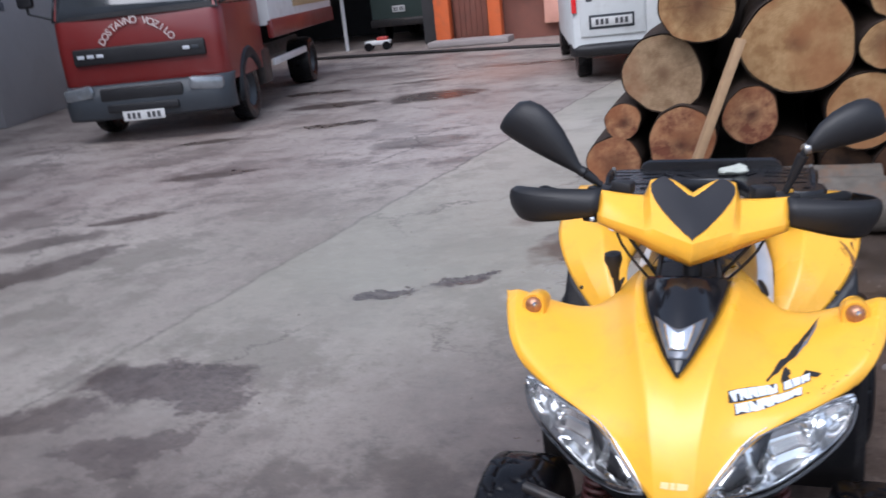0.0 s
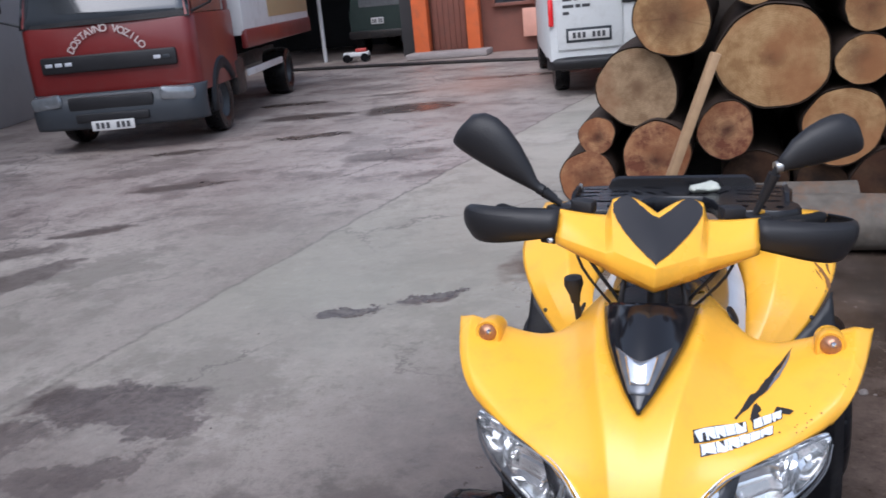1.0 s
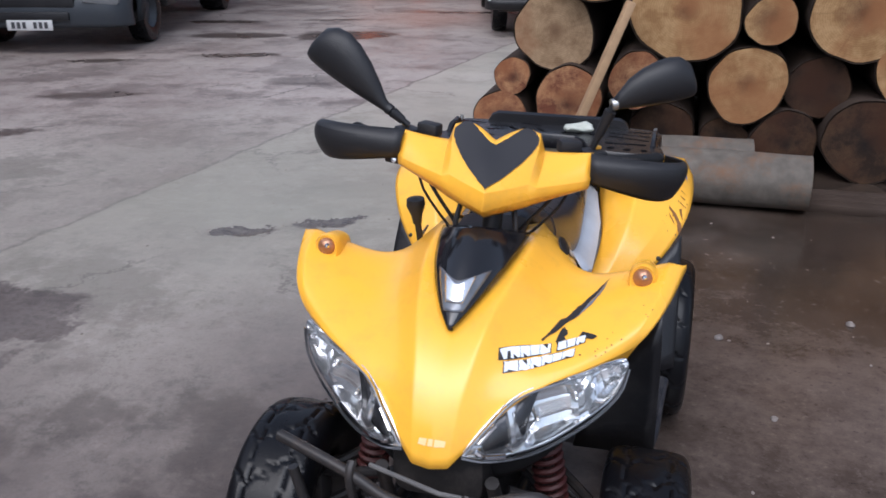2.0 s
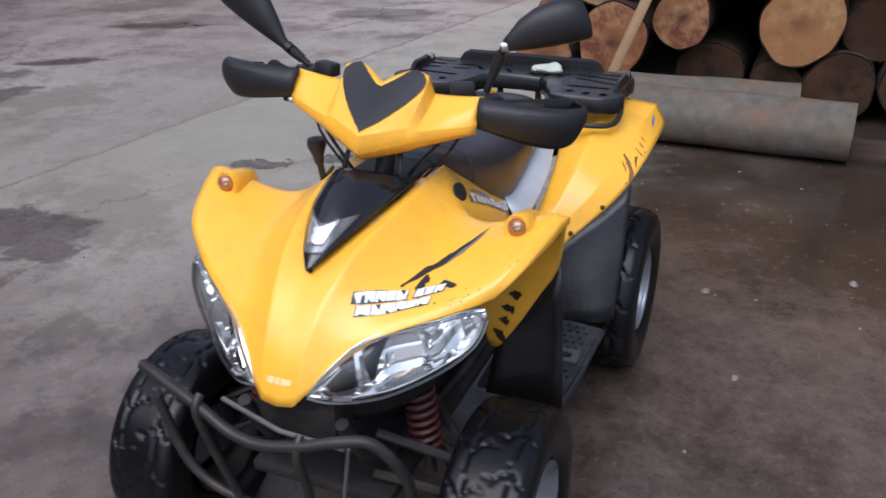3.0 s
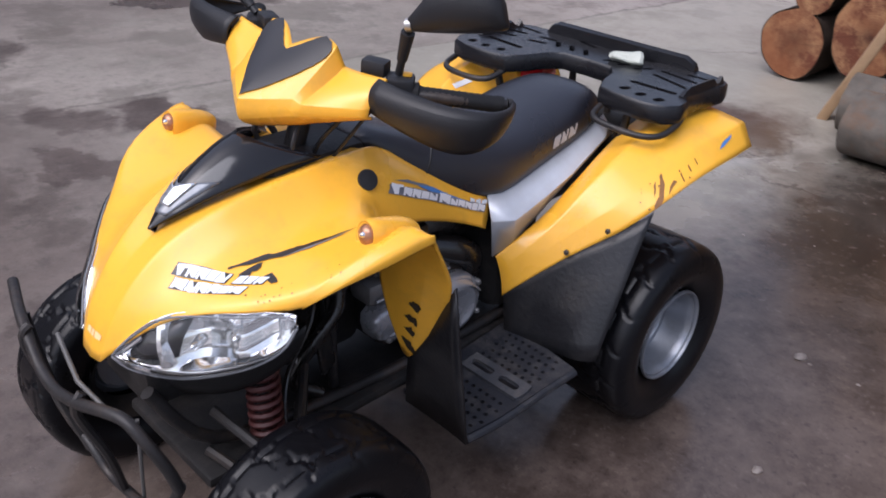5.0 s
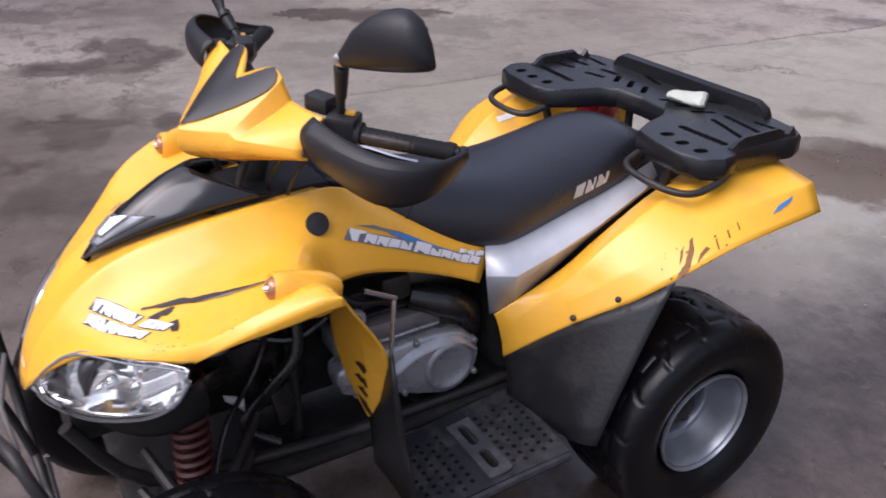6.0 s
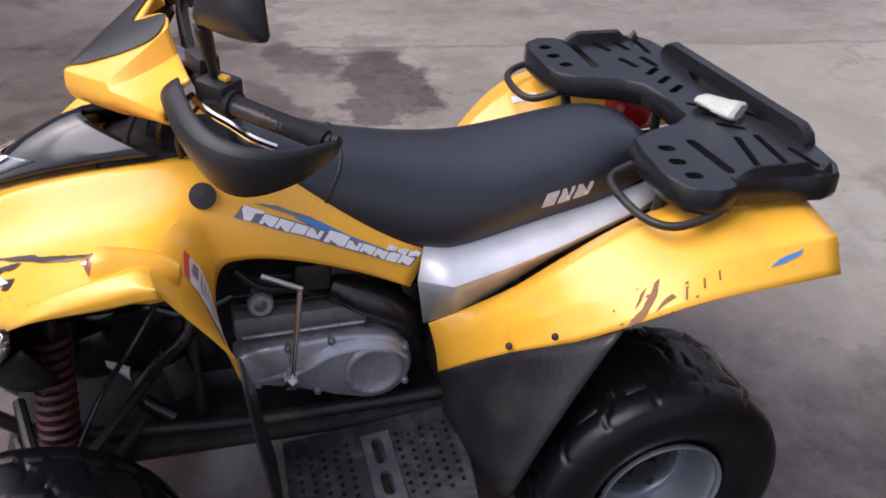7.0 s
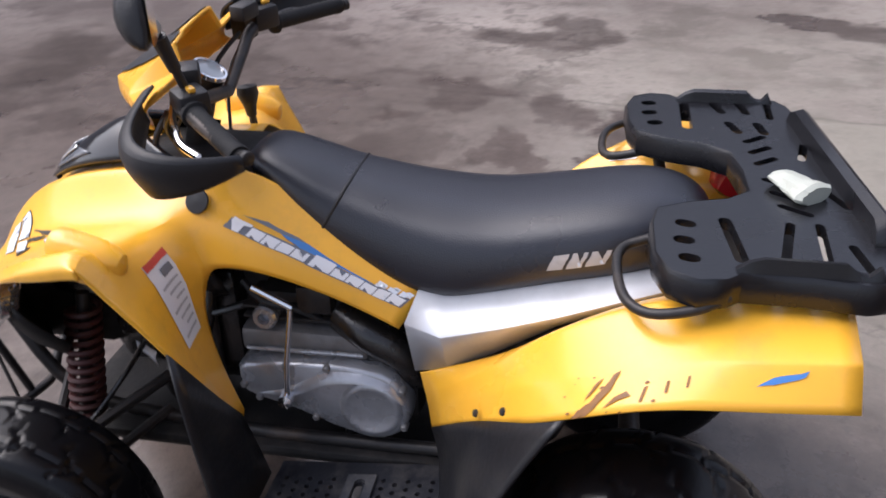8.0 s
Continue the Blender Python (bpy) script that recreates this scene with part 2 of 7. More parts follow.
def decal(name, polys, origin, u, v, material, parent, target, label="", lift=0.0018, cell=0.012, off=0.03, face=(0.5, 0, 0.8)):
    """Flat shapes in (u, v) metres, laid onto a curved panel."""
    bm = bmesh.new()
    o, u, v = Vector(origin), Vector(u).normalized(), Vector(v)
    v = (v - v.dot(u) * u).normalized()
    side = u.cross(v)
    o = o + side * (off if side.dot(Vector(face)) > 0 else -off)
    for q in polys:
        f = bm.faces.new([bm.verts.new(o + u * a + v * b) for a, b in q])
    bmesh.ops.triangulate(bm, faces=bm.faces[:])
    bmesh.ops.subdivide_edges(bm, edges=[e for e in bm.edges if e.calc_length() > cell], cuts=3, use_grid_fill=True)
    ob = part(name, bm, material, parent, label)
    md = ob.modifiers.new("lie", "SHRINKWRAP")
    md.target, md.wrap_method, md.wrap_mode, md.offset = target, "NEAREST_SURFACEPOINT", "ABOVE_SURFACE", lift
    return ob


def bars(spec, height, slant=0.35, base=0.0):
    """Slanted blocks that stand in for letters: (start, width) pairs."""
    return [[(a + slant * base, base), (a + w + slant * base, base), (a + w + slant * (base + height), base + height), (a + slant * (base + height), base + height)] for a, w in spec]

# ---- ground ----
STAINS = [  # x, y, half-length, half-width, degrees, depth of tone
    (-2.32, 1.22, 0.48, 0.22, 10, 0.75), (-2.62, 0.84, 0.34, 0.13, 20, 0.55), (-2.02, 0.66, 0.22, 0.12, 60, 0.6), (-1.94, 1.10, 0.20, 0.14, 30, 0.7), (-2.98, 0.34, 0.34, 0.15, 70, 0.6), (-4.45, 2.34, 0.45, 0.2, 60, 0.7), (-6.45, 10.85, 0.7, 0.25, 10, 0.7), (-0.81, 3.36, 0.30, 0.16, 10, 0.4), (-1.69, 2.32, 0.22, 0.10, 40, 1.0), (-1.33, 2.56, 0.19, 0.10, 40, 1.0),
    (-5.40, 9.40, 0.75, 0.35, 15, 0.8), (-4.60, 7.80, 0.60, 0.20, 20, 0.8), (-4.05, 9.80, 0.75, 0.55, 30, 0.9), (-4.70, 5.27, 0.55, 0.16, 25, 0.65),
    (-4.75, 3.20, 0.45, 0.20, 35, 0.5), (-4.50, 3.80, 0.40, 0.12, 30, 0.85), (-4.15, 3.05, 0.25, 0.10, 30, 0.7), (-2.25, 0.62, 0.16, 0.09, 10, 0.6),
    (-5.90, 7.00, 0.40, 0.18, 30, 0.75), (-3.05, 6.50, 0.55, 0.30, 20, 0.35), (-2.78, 0.30, 0.30, 0.14, 10, 0.55), (-3.90, 0.62, 0.45, 0.18, 70, 0.5),
    (-4.20, 2.70, 0.40, 0.2, 60, 0.6), (-4.15, 0.90, 0.4, 0.22, 30, 0.5), (-3.2, -2.2, 0.6, 0.3, 20, 0.5), (-2.5, 0.0, 0.12, 0.06, 0, 0.7), (-3.2, 13.2, 1.3, 0.25, 10, 0.6), (-4.9, 11.5, 0.6, 0.15, 20, 0.7),
]


def ground_material():
    m = bpy.data.materials.new("wet_concrete")
    m.use_nodes = True
    n, l = m.node_tree.nodes, m.node_tree.links
    b = n["Principled BSDF"]
    co = n.new("ShaderNodeTexCoord")
    P = co.outputs["Object"]

    def noise_tex(scale, detail=6, rough=0.6, vec=None):
        t = n.new("ShaderNodeTexNoise")
        t.inputs["Scale"].default_value, t.inputs["Detail"].default_value, t.inputs["Roughness"].default_value = scale, detail, rough
        l.new(vec or P, t.inputs["Vector"])
        return t

    def ranged(src, a, b_, lo=0.0, hi=1.0):
        r = n.new("ShaderNodeMapRange")
        r.inputs["From Min"].default_value, r.inputs["From Max"].default_value = a, b_
        r.inputs["To Min"].default_value, r.inputs["To Max"].default_value = lo, hi
        l.new(src, r.inputs["Value"])
        return r.outputs[0]

    def math_node(op, a, b_):
        q = n.new("ShaderNodeMath")
        q.operation = op
        for i, v in enumerate((a, b_)):
            if isinstance(v, (int, float)):
                q.inputs[i].default_value = v
            else:
                l.new(v, q.inputs[i])
        return q.outputs[0]

    def mixed(fac, a, b_):
        q = n.new("ShaderNodeMix")
        q.data_type = "RGBA"
        l.new(fac, q.inputs["Factor"])
        for key, v in (("A", a), ("B", b_)):
            if isinstance(v, tuple):
                q.inputs[key].default_value = (*v, 1)
            else:
                l.new(v, q.inputs[key])
        return q.outputs["Result"]

    broad, mid, fine, grit = noise_tex(0.55, 5), noise_tex(2.6, 9, 0.68), noise_tex(28, 8, 0.72), noise_tex(120, 4, 0.7)
    base = mixed(ranged(broad.outputs["Fac"], 0.36, 0.66), (0.195, 0.152, 0.136), (0.385, 0.333, 0.296))
    base = mixed(ranged(mid.outputs["Fac"], 0.50, 0.63, 0, 0.7), base, (0.128, 0.097, 0.086))
    blot = noise_tex(7.5, 9, 0.75)
    base = mixed(ranged(blot.outputs["Fac"], 0.55, 0.63, 0, 0.6), base, (0.085, 0.062, 0.060))
    base = mixed(ranged(blot.outputs["Fac"], 0.33, 0.44, 0.45, 0.0), base, (0.40, 0.36, 0.324))
    base = mixed(ranged(fine.outputs["Fac"], 0.52, 0.70, 0, 0.55), base, (0.090, 0.068, 0.066))
    base = mixed(ranged(fine.outputs["Fac"], 0.30, 0.44, 0.5, 0.0), base, (0.40, 0.36, 0.338))
    base = mixed(ranged(grit.outputs["Fac"], 0.52, 0.72, 0, 0.4), base, (0.13, 0.10, 0.094))
    # damp blotches with ragged rims
    seep = noise_tex(1.15, 10, 0.66)
    base = mixed(ranged(seep.outputs["Fac"], 0.535, 0.575, 0, 0.55), base, (0.085, 0.062, 0.055))
    base = mixed(ranged(seep.outputs["Fac"], 0.40, 0.46, 0.35, 0.0), base, (0.37, 0.33, 0.291))
    # the yard pales with distance: grazing sky sheen put into the base colour
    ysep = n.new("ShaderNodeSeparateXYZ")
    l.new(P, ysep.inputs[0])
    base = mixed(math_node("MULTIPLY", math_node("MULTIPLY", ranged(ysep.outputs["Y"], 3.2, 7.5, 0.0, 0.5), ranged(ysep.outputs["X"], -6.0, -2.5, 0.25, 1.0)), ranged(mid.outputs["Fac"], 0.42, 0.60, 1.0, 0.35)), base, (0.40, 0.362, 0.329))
    # hairline cracks, only here and there
    vo = n.new("ShaderNodeTexVoronoi")
    vo.feature = "DISTANCE_TO_EDGE"
    vo.inputs["Scale"].default_value = 0.55
    cw = noise_tex(1.8, 6, 0.7)
    cm = n.new("ShaderNodeVectorMath")
    cm.operation = "SCALE"
    cm.inputs["Scale"].default_value = 0.9
    l.new(cw.outputs["Color"], cm.inputs[0])
    ca = n.new("ShaderNodeVectorMath")
    l.new(P, ca.inputs[0])
    l.new(cm.outputs[0], ca.inputs[1])
    l.new(ca.outputs[0], vo.inputs["Vector"])
    # the pour joint and the paler, drier slab beyond it
    sep = n.new("ShaderNodeSeparateXYZ")
    l.new(P, sep.inputs[0])
    wob = noise_tex(1.3, 8, 0.75)
    across = math_node("ADD", math_node("SUBTRACT", sep.outputs["X"], math_node("MULTIPLY", sep.outputs["Y"], 0.125)), math_node("MULTIPLY", math_node("SUBTRACT", wob.outputs["Fac"], 0.5), 0.22))
    near_slab = ranged(across, -2.93, -2.91)
    far_fade = ranged(sep.outputs["Y"], 1.2, 2.6)
    pale = math_node("MULTIPLY", math_node("MULTIPLY", near_slab, far_fade), ranged(broad.outputs["Fac"], 0.3, 0.6, 0.62, 0.32))
    base = mixed(pale, base, (0.40, 0.384, 0.312))
    joint = math_node("SUBTRACT", 1.0, ranged(math_node("ABSOLUTE", math_node("ADD", across, 2.925), 0.0), 0.006, 0.026))
    joint = math_node("MULTIPLY", joint, ranged(fine.outputs["Fac"], 0.40, 0.55, 0.25, 0.85))
    base = mixed(joint, base, (0.085, 0.065, 0.06))
    crack = math_node("MULTIPLY", ranged(vo.outputs["Distance"], 0.002, 0.012, 0.8, 0.0), ranged(broad.outputs["Fac"], 0.45, 0.55))
    base = mixed(crack, base, (0.06, 0.045, 0.043))
    # warped coordinates give the stains their ragged edges
    warp = noise_tex(5.0, 5, 0.7)
    sub = n.new("ShaderNodeVectorMath")
    sub.operation = "SUBTRACT"
    l.new(warp.outputs["Color"], sub.inputs[0])
    sub.inputs[1].default_value = (0.5, 0.5, 0.5)
    sc = n.new("ShaderNodeVectorMath")
    sc.operation = "SCALE"
    sc.inputs["Scale"].default_value = 0.55
    l.new(sub.outputs[0], sc.inputs[0])
    ad = n.new("ShaderNodeVectorMath")
    l.new(P, ad.inputs[0])
    l.new(sc.outputs[0], ad.inputs[1])
    stain = None
    for x, y, ra, rb, deg, k in STAINS:
        mp = n.new("ShaderNodeMapping")
        mp.vector_type = "TEXTURE"
        mp.inputs["Location"].default_value = (x, y, 0)
        mp.inputs["Rotation"].default_value = (0, 0, radians(deg))
        mp.inputs["Scale"].default_value = (ra, rb, 50)
        l.new(ad.outputs[0], mp.inputs["Vector"])
        ln = n.new("ShaderNodeVectorMath")
        ln.operation = "LENGTH"
        l.new(mp.outputs[0], ln.inputs[0])
        s = ranged(ln.outputs["Value"], 0.78, 1.02, min(1.0, 0.45 + k * 0.65), 0.0)
        stain = s if stain is None else math_node("MAXIMUM", stain, s)
    base = mixed(math_node("MULTIPLY", stain, ranged(fine.outputs["Fac"], 0.38, 0.62, 0.95, 0.65)), base, (0.042, 0.028, 0.022))
    # wet brown ground round the logs, partly painted reflection, and a damp fringe under the bike
    def patch(x, y, ra, rb, deg, lo, hi):
        mp = n.new("ShaderNodeMapping")
        mp.vector_type = "TEXTURE"
        mp.inputs["Location"].default_value = (x, y, 0)
        mp.inputs["Rotation"].default_value = (0, 0, radians(deg))
        mp.inputs["Scale"].default_value = (ra, rb, 50)
        l.new(ad.outputs[0], mp.inputs["Vector"])
        q = n.new("ShaderNodeVectorMath")
        q.operation = "LENGTH"
        l.new(mp.outputs[0], q.inputs[0])
        return ranged(q.outputs["Value"], lo, hi, 1.0, 0.0)

    soaked = math_node("MULTIPLY", patch(5.15, 1.8, 5.35, 7.4, 4, 0.92, 1.02), ranged(mid.outputs["Fac"], 0.35, 0.62, 1.0, 0.96))
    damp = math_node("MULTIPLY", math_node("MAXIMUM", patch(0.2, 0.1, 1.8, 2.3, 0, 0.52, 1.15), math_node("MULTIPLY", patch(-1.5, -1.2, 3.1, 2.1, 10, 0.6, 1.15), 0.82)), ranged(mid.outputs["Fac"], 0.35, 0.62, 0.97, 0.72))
    base = mixed(math_node("MULTIPLY", math_node("MULTIPLY", patch(-2.3, 2.5, 3.9, 3.0, 20, 0.4, 1.1), math_node("SUBTRACT", 1.0, stain)), ranged(blot.outputs["Fac"], 0.38, 0.6, 0.28, 0.52)), base, (0.215, 0.206, 0.165))
    # dull dark brown fields
    for x, y, ra, rb, deg, k in ((-3.7, -2.6, 3.0, 1.7, 40, 0.35), (-2.4, 0.35, 1.2, 0.75, 20, 0.4)):
        base = mixed(math_node("MULTIPLY", patch(x, y, ra, rb, deg, 0.4, 1.1), ranged(blot.outputs["Fac"], 0.38, 0.6, k * 0.75, k)), base, (0.082, 0.062, 0.054))
    base = mixed(math_node("MULTIPLY", patch(-0.66, 3.38, 0.52, 0.30, 39, 0.45, 1.05), ranged(mid.outputs["Fac"], 0.35, 0.6, 1.0, 0.65)), base, (0.060, 0.027, 0.013))
    base = mixed(math_node("MULTIPLY", patch(-1.18, 3.72, 0.22, 0.13, 39, 0.3, 1.05), 0.5), base, (0.085, 0.048, 0.030))
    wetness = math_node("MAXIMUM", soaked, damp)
    # the inner patch is darker brown: the logs' reflection put into the wet colour
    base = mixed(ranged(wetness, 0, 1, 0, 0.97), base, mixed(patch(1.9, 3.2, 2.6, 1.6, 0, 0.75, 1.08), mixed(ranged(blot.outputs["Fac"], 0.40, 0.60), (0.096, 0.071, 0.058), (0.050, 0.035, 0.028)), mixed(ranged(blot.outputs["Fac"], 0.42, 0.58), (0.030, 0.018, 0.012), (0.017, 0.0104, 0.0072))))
    # drier and wetter drifts in the wet film
    base = mixed(math_node("MULTIPLY", wetness, ranged(seep.outputs["Fac"], 0.50, 0.60, 0.0, 0.55)), base, (0.034, 0.024, 0.019))
    base = mixed(math_node("MULTIPLY", wetness, ranged(seep.outputs["Fac"], 0.40, 0.48, 0.35, 0.0)), base, (0.120, 0.092, 0.078))
    # pale and dark specks in the wet film
    base = mixed(math_node("MULTIPLY", wetness, ranged(fine.outputs["Fac"], 0.56, 0.68, 0.0, 0.5)), base, (0.165, 0.130, 0.112))
    base = mixed(math_node("MULTIPLY", wetness, ranged(fine.outputs["Fac"], 0.34, 0.44, 0.5, 0.0)), base, (0.020, 0.014, 0.011))
    # thin standing water behind the rear rack
    pool = math_node("MULTIPLY", patch(-0.45, 2.72, 0.7, 0.45, 10, 0.6, 1.0), ranged(mid.outputs["Fac"], 0.42, 0.55, 1.0, 0.3))
    brown = patch(-0.62, 3.14, 0.50, 0.30, 35, 0.75, 1.05)
    base = mixed(math_node("MULTIPLY", brown, 0.85), base, (0.088, 0.055, 0.031))
    pool = math_node("MAXIMUM", pool, math_node("MULTIPLY", brown, 0.3))
    # rust-red spill in the far yard
    base = mixed(math_node("MULTIPLY", patch(-3.5, 12.2, 1.3, 1.5, 10, 0.3, 1.1), 0.45), base, (0.26, 0.12, 0.080))
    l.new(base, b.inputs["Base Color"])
    gloss = math_node("MAXIMUM", math_node("MULTIPLY", stain, 0.75), wetness)
    rough = math_node("SUBTRACT", ranged(broad.outputs["Fac"], 0.35, 0.7, 0.36, 0.55), math_node("MULTIPLY", gloss, 0.20))
    rough = math_node("MAXIMUM", math_node("SUBTRACT", math_node("SUBTRACT", rough, math_node("MULTIPLY", soaked, 0.12)), math_node("MULTIPLY", pool, 0.34)), 0.07)
    lay = n.new("ShaderNodeMix")
    l.new(math_node("MULTIPLY", soaked, 0.85), lay.inputs[0])
    l.new(rough, lay.inputs[2])
    lay.inputs[3].default_value = 0.16
    l.new(lay.outputs[0], b.inputs["Roughness"])
    l.new(ranged(soaked, 0, 1, 0.42, 0.55), b.inputs["Specular IOR Level"])
    bp = n.new("ShaderNodeBump")
    bp.inputs["Strength"].default_value, bp.inputs["Distance"].default_value = 0.55, 0.006
    l.new(ranged(math_node("MAXIMUM", wetness, pool), 0, 1, 0.55, 0.24), bp.inputs["Strength"])
    h = math_node("ADD", math_node("MULTIPLY", fine.outputs["Fac"], 0.5), mid.outputs["Fac"])
    l.new(h, bp.inputs["Height"])
    l.new(bp.outputs[0], b.inputs["Normal"])
    return m


def spaced(lo, hi, near_lo, near_hi, step):
    out = [lo]
    for v in (lo * 0.5, lo * 0.25, lo * 0.12, lo * 0.08):
        if v < near_lo - 0.5:
            out.append(v)
    k = int(round((near_hi - near_lo) / step))
    out += [near_lo + step * i for i in range(k + 1)]
    for v in (hi * 0.08, hi * 0.12, hi * 0.25, hi * 0.5):
        if v > near_hi + 0.5:
            out.append(v)
    return sorted(set(out + [hi]))


def ground_height(x, y):
    fade = max(0.0, 1 - max(abs(x + 1.5), abs(y - 2.5)) / 9)
    h = 0.010 * noise.noise((x * 0.7, y * 0.7, 3)) + 0.005 * noise.noise((x * 3, y * 3, 7)) + 0.002 * noise.noise((x * 11, y * 11, 1))
    for sx, sy, ra, rb, deg, k in STAINS[:20]:
        a = radians(deg)
        u = ((x - sx) * math.cos(a) + (y - sy) * math.sin(a)) / ra
        v = (-(x - sx) * math.sin(a) + (y - sy) * math.cos(a)) / rb
        d = math.hypot(u, v)
        if d < 1.2:
            h -= 0.012 * k * (1.2 - d)
    edge = x + 2.62 + 0.06 * math.sin(y * 1.7) - 0.10 * max(0, y - 4)
    h += 0.012 / (1 + math.exp(max(-30, min(30, -edge * 60))))
    flat = min(1.0, max(0.15, min(math.hypot(x - sx_, y - sy_) for sx_, sy_ in ((0.36, 1.145), (-0.36, 1.145), (0.4, 0.1), (-0.4, 0.1))) / 0.5))
    return (h - 0.012) * fade * flat


def build_ground():
    xs, ys = spaced(-400, 400, -7.0, 4.0, 0.055), spaced(-400, 400, -4.0, 9.0, 0.055)
    nx = len(xs)
    verts = [(x, y, ground_height(x, y)) for y in ys for x in xs]
    faces = [(j * nx + i, j * nx + i + 1, (j + 1) * nx + i + 1, (j + 1) * nx + i) for j in range(len(ys) - 1) for i in range(nx - 1)]
    me = bpy.data.meshes.new("ground")
    me.from_pydata(verts, [], faces)
    for p in me.polygons:
        p.use_smooth = True
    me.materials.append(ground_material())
    return tagged(new("ground", me), "cracked purple-grey concrete yard with dark oily stains and wet patches", "ground", kind="structure")


build_ground()

# ---- buildings ----
WHITEWASH = mat("whitewashed_wall", (0.285, 0.282, 0.296), 0.8, var=0.16, scale=1.2, bump=0.3, bscale=25, dirt=(0.22, 0.215, 0.215), dirt_amount=0.5, dscale=1.5)
# interiors behind openings: their gloom is put into this near-black colour
SHADED_ROOM = mat("shaded_interior", (0.045, 0.045, 0.048), 0.8, var=0.3)
BLACK_SHED = mat("black_boards", (0.035, 0.034, 0.036), 0.7, var=0.4, scale=4, bump=0.3)
ORANGE_PAINT = mat("orange_painted_post", (0.62, 0.13, 0.035), 0.55, var=0.15, scale=3, dirt=(0.25, 0.1, 0.06), dirt_amount=0.5)
BRICK_RED = mat("red_brown_boards", (0.17, 0.062, 0.042), 0.65, var=0.25, scale=3, bump=0.3, dirt=(0.09, 0.05, 0.04), dirt_amount=0.5)
PINK_PANEL = mat("faded_pink_panel", (0.55, 0.28, 0.21), 0.6, var=0.15)
WINDOW_DARK = mat("dark_window_glass", (0.03, 0.035, 0.04), 0.05, var=0.3, coat=1.0, rvar=0.02, spec=1.0)
WHITE_METAL = mat("white_painted_metal", (0.6, 0.6, 0.6), 0.45, var=0.1, dirt=(0.3, 0.28, 0.26), dirt_amount=0.5)
CONCRETE = mat("grey_concrete", (0.26, 0.23, 0.22), 0.8, var=0.2, scale=4, bump=0.3)
CANOPY_RED = mat("red_canopy", (0.4, 0.05, 0.04), 0.5, var=0.2)

# low white workshop along the yard: its own axes, x along the wall, y into the yard
shop = thing("workshop_building", "long whitewashed workshop with a dark open doorway", "building", Matrix.Translation((-9.97, 6.1, 0)) @ Matrix.Rotation(math.atan2(0.954, -0.30), 4, "Z"), kind="structure")
# the run below x = -9 is an unseen extension that blocks low sky
for x0, x1, z0, z1 in ((-24.0, 0.15, 0.0, 4.6), (0.15, 2.88, 3.7, 4.6), (2.88, 16.0, 0, 2.5), (2.88, 16.0, 3.55, 4.6)):
    part("wall", box(bmesh.new(), ((x0 + x1) / 2, 0.15, (z0 + z1) / 2), (x1 - x0, 0.3, z1 - z0), 0.01), WHITEWASH, shop, "whitewashed wall with grey stains")
part("lintel", box(bmesh.new(), (1.51, 0.02, 2.46), (2.78, 0.08, 0.09), 0.01), WHITE_METAL, shop)
part("lintel", box(bmesh.new(), (9.46, -0.02, 2.50), (13.06, 0.10, 0.07), 0.01), WHITE_METAL, shop)
for k in range(7):
    bm = bmesh.new()
    box(bm, (3.76 + 1.75 * k, 0.16, 3.03), (1.7, 0.03, 1.02), 0.0)
    w = part("window", bm, WINDOW_DARK, shop)
    bm = bmesh.new()
    for dx in (-0.83, 0.0, 0.83):
        box(bm, (3.76 + 1.75 * k + dx, 0.10, 3.03), (0.06, 0.07, 1.02), 0.008)
    part("window_frame", bm, WHITE_METAL, w)
bm = bmesh.new()
box(bm, (1.51, 0.16, 3.1), (2.72, 0.03, 1.19), 0)
part("window", bm, WINDOW_DARK, shop)
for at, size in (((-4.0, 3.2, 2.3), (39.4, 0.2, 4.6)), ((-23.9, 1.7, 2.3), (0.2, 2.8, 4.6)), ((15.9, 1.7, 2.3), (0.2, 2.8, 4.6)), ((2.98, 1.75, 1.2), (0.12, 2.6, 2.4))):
    part("inner_wall", box(bmesh.new(), at, size, 0), SHADED_ROOM, shop)
bm = bmesh.new()
box(bm, (-4.0, 1.6, 4.7), (40.4, 4.2, 0.2), 0.03)
part("roof", bm, CONCRETE, shop)
bm = bmesh.new()
box(bm, (0.08, -0.43, 1.2), (0.05, 0.80, 2.36), 0.012)
# the dark leaf colour carries the shade on its inner face
leaf = part("door_leaf", bm, mat("shaded_door_paint", (0.06, 0.065, 0.075), 0.5, var=0.25, scale=4, dirt=(0.12, 0.11, 0.11), dirt_amount=0.4), shop, "door leaf standing open, its shade painted dark")
bm = bmesh.new()
box(bm, (0.08, -0.86, 1.21), (0.06, 0.07, 2.42), 0.012)
part("door_edge", bm, WHITE_METAL, leaf)
bm = bmesh.new()
box(bm, (3.38, -0.006, 2.07), (0.42, 0.012, 0.26), 0.002)
box(bm, (3.46, -0.006, 1.82), (0.40, 0.012, 0.13), 0.002)
part("wall_notice", bm, GREY_DECAL, shop)

# far row: orange posts, red-brown doors, black shed
far = thing("garage_row", "far red-brown garage with orange painted posts", "building", Matrix.Translation((-5.5, 18.3, 0)) @ Matrix.Rotation(radians(3), 4, "Z"), kind="structure")
bm = bmesh.new()
box(bm, (3.2, 0.35, 2.6), (9.2, 0.2, 5.2), 0)
part("wall", bm, BRICK_RED, far)
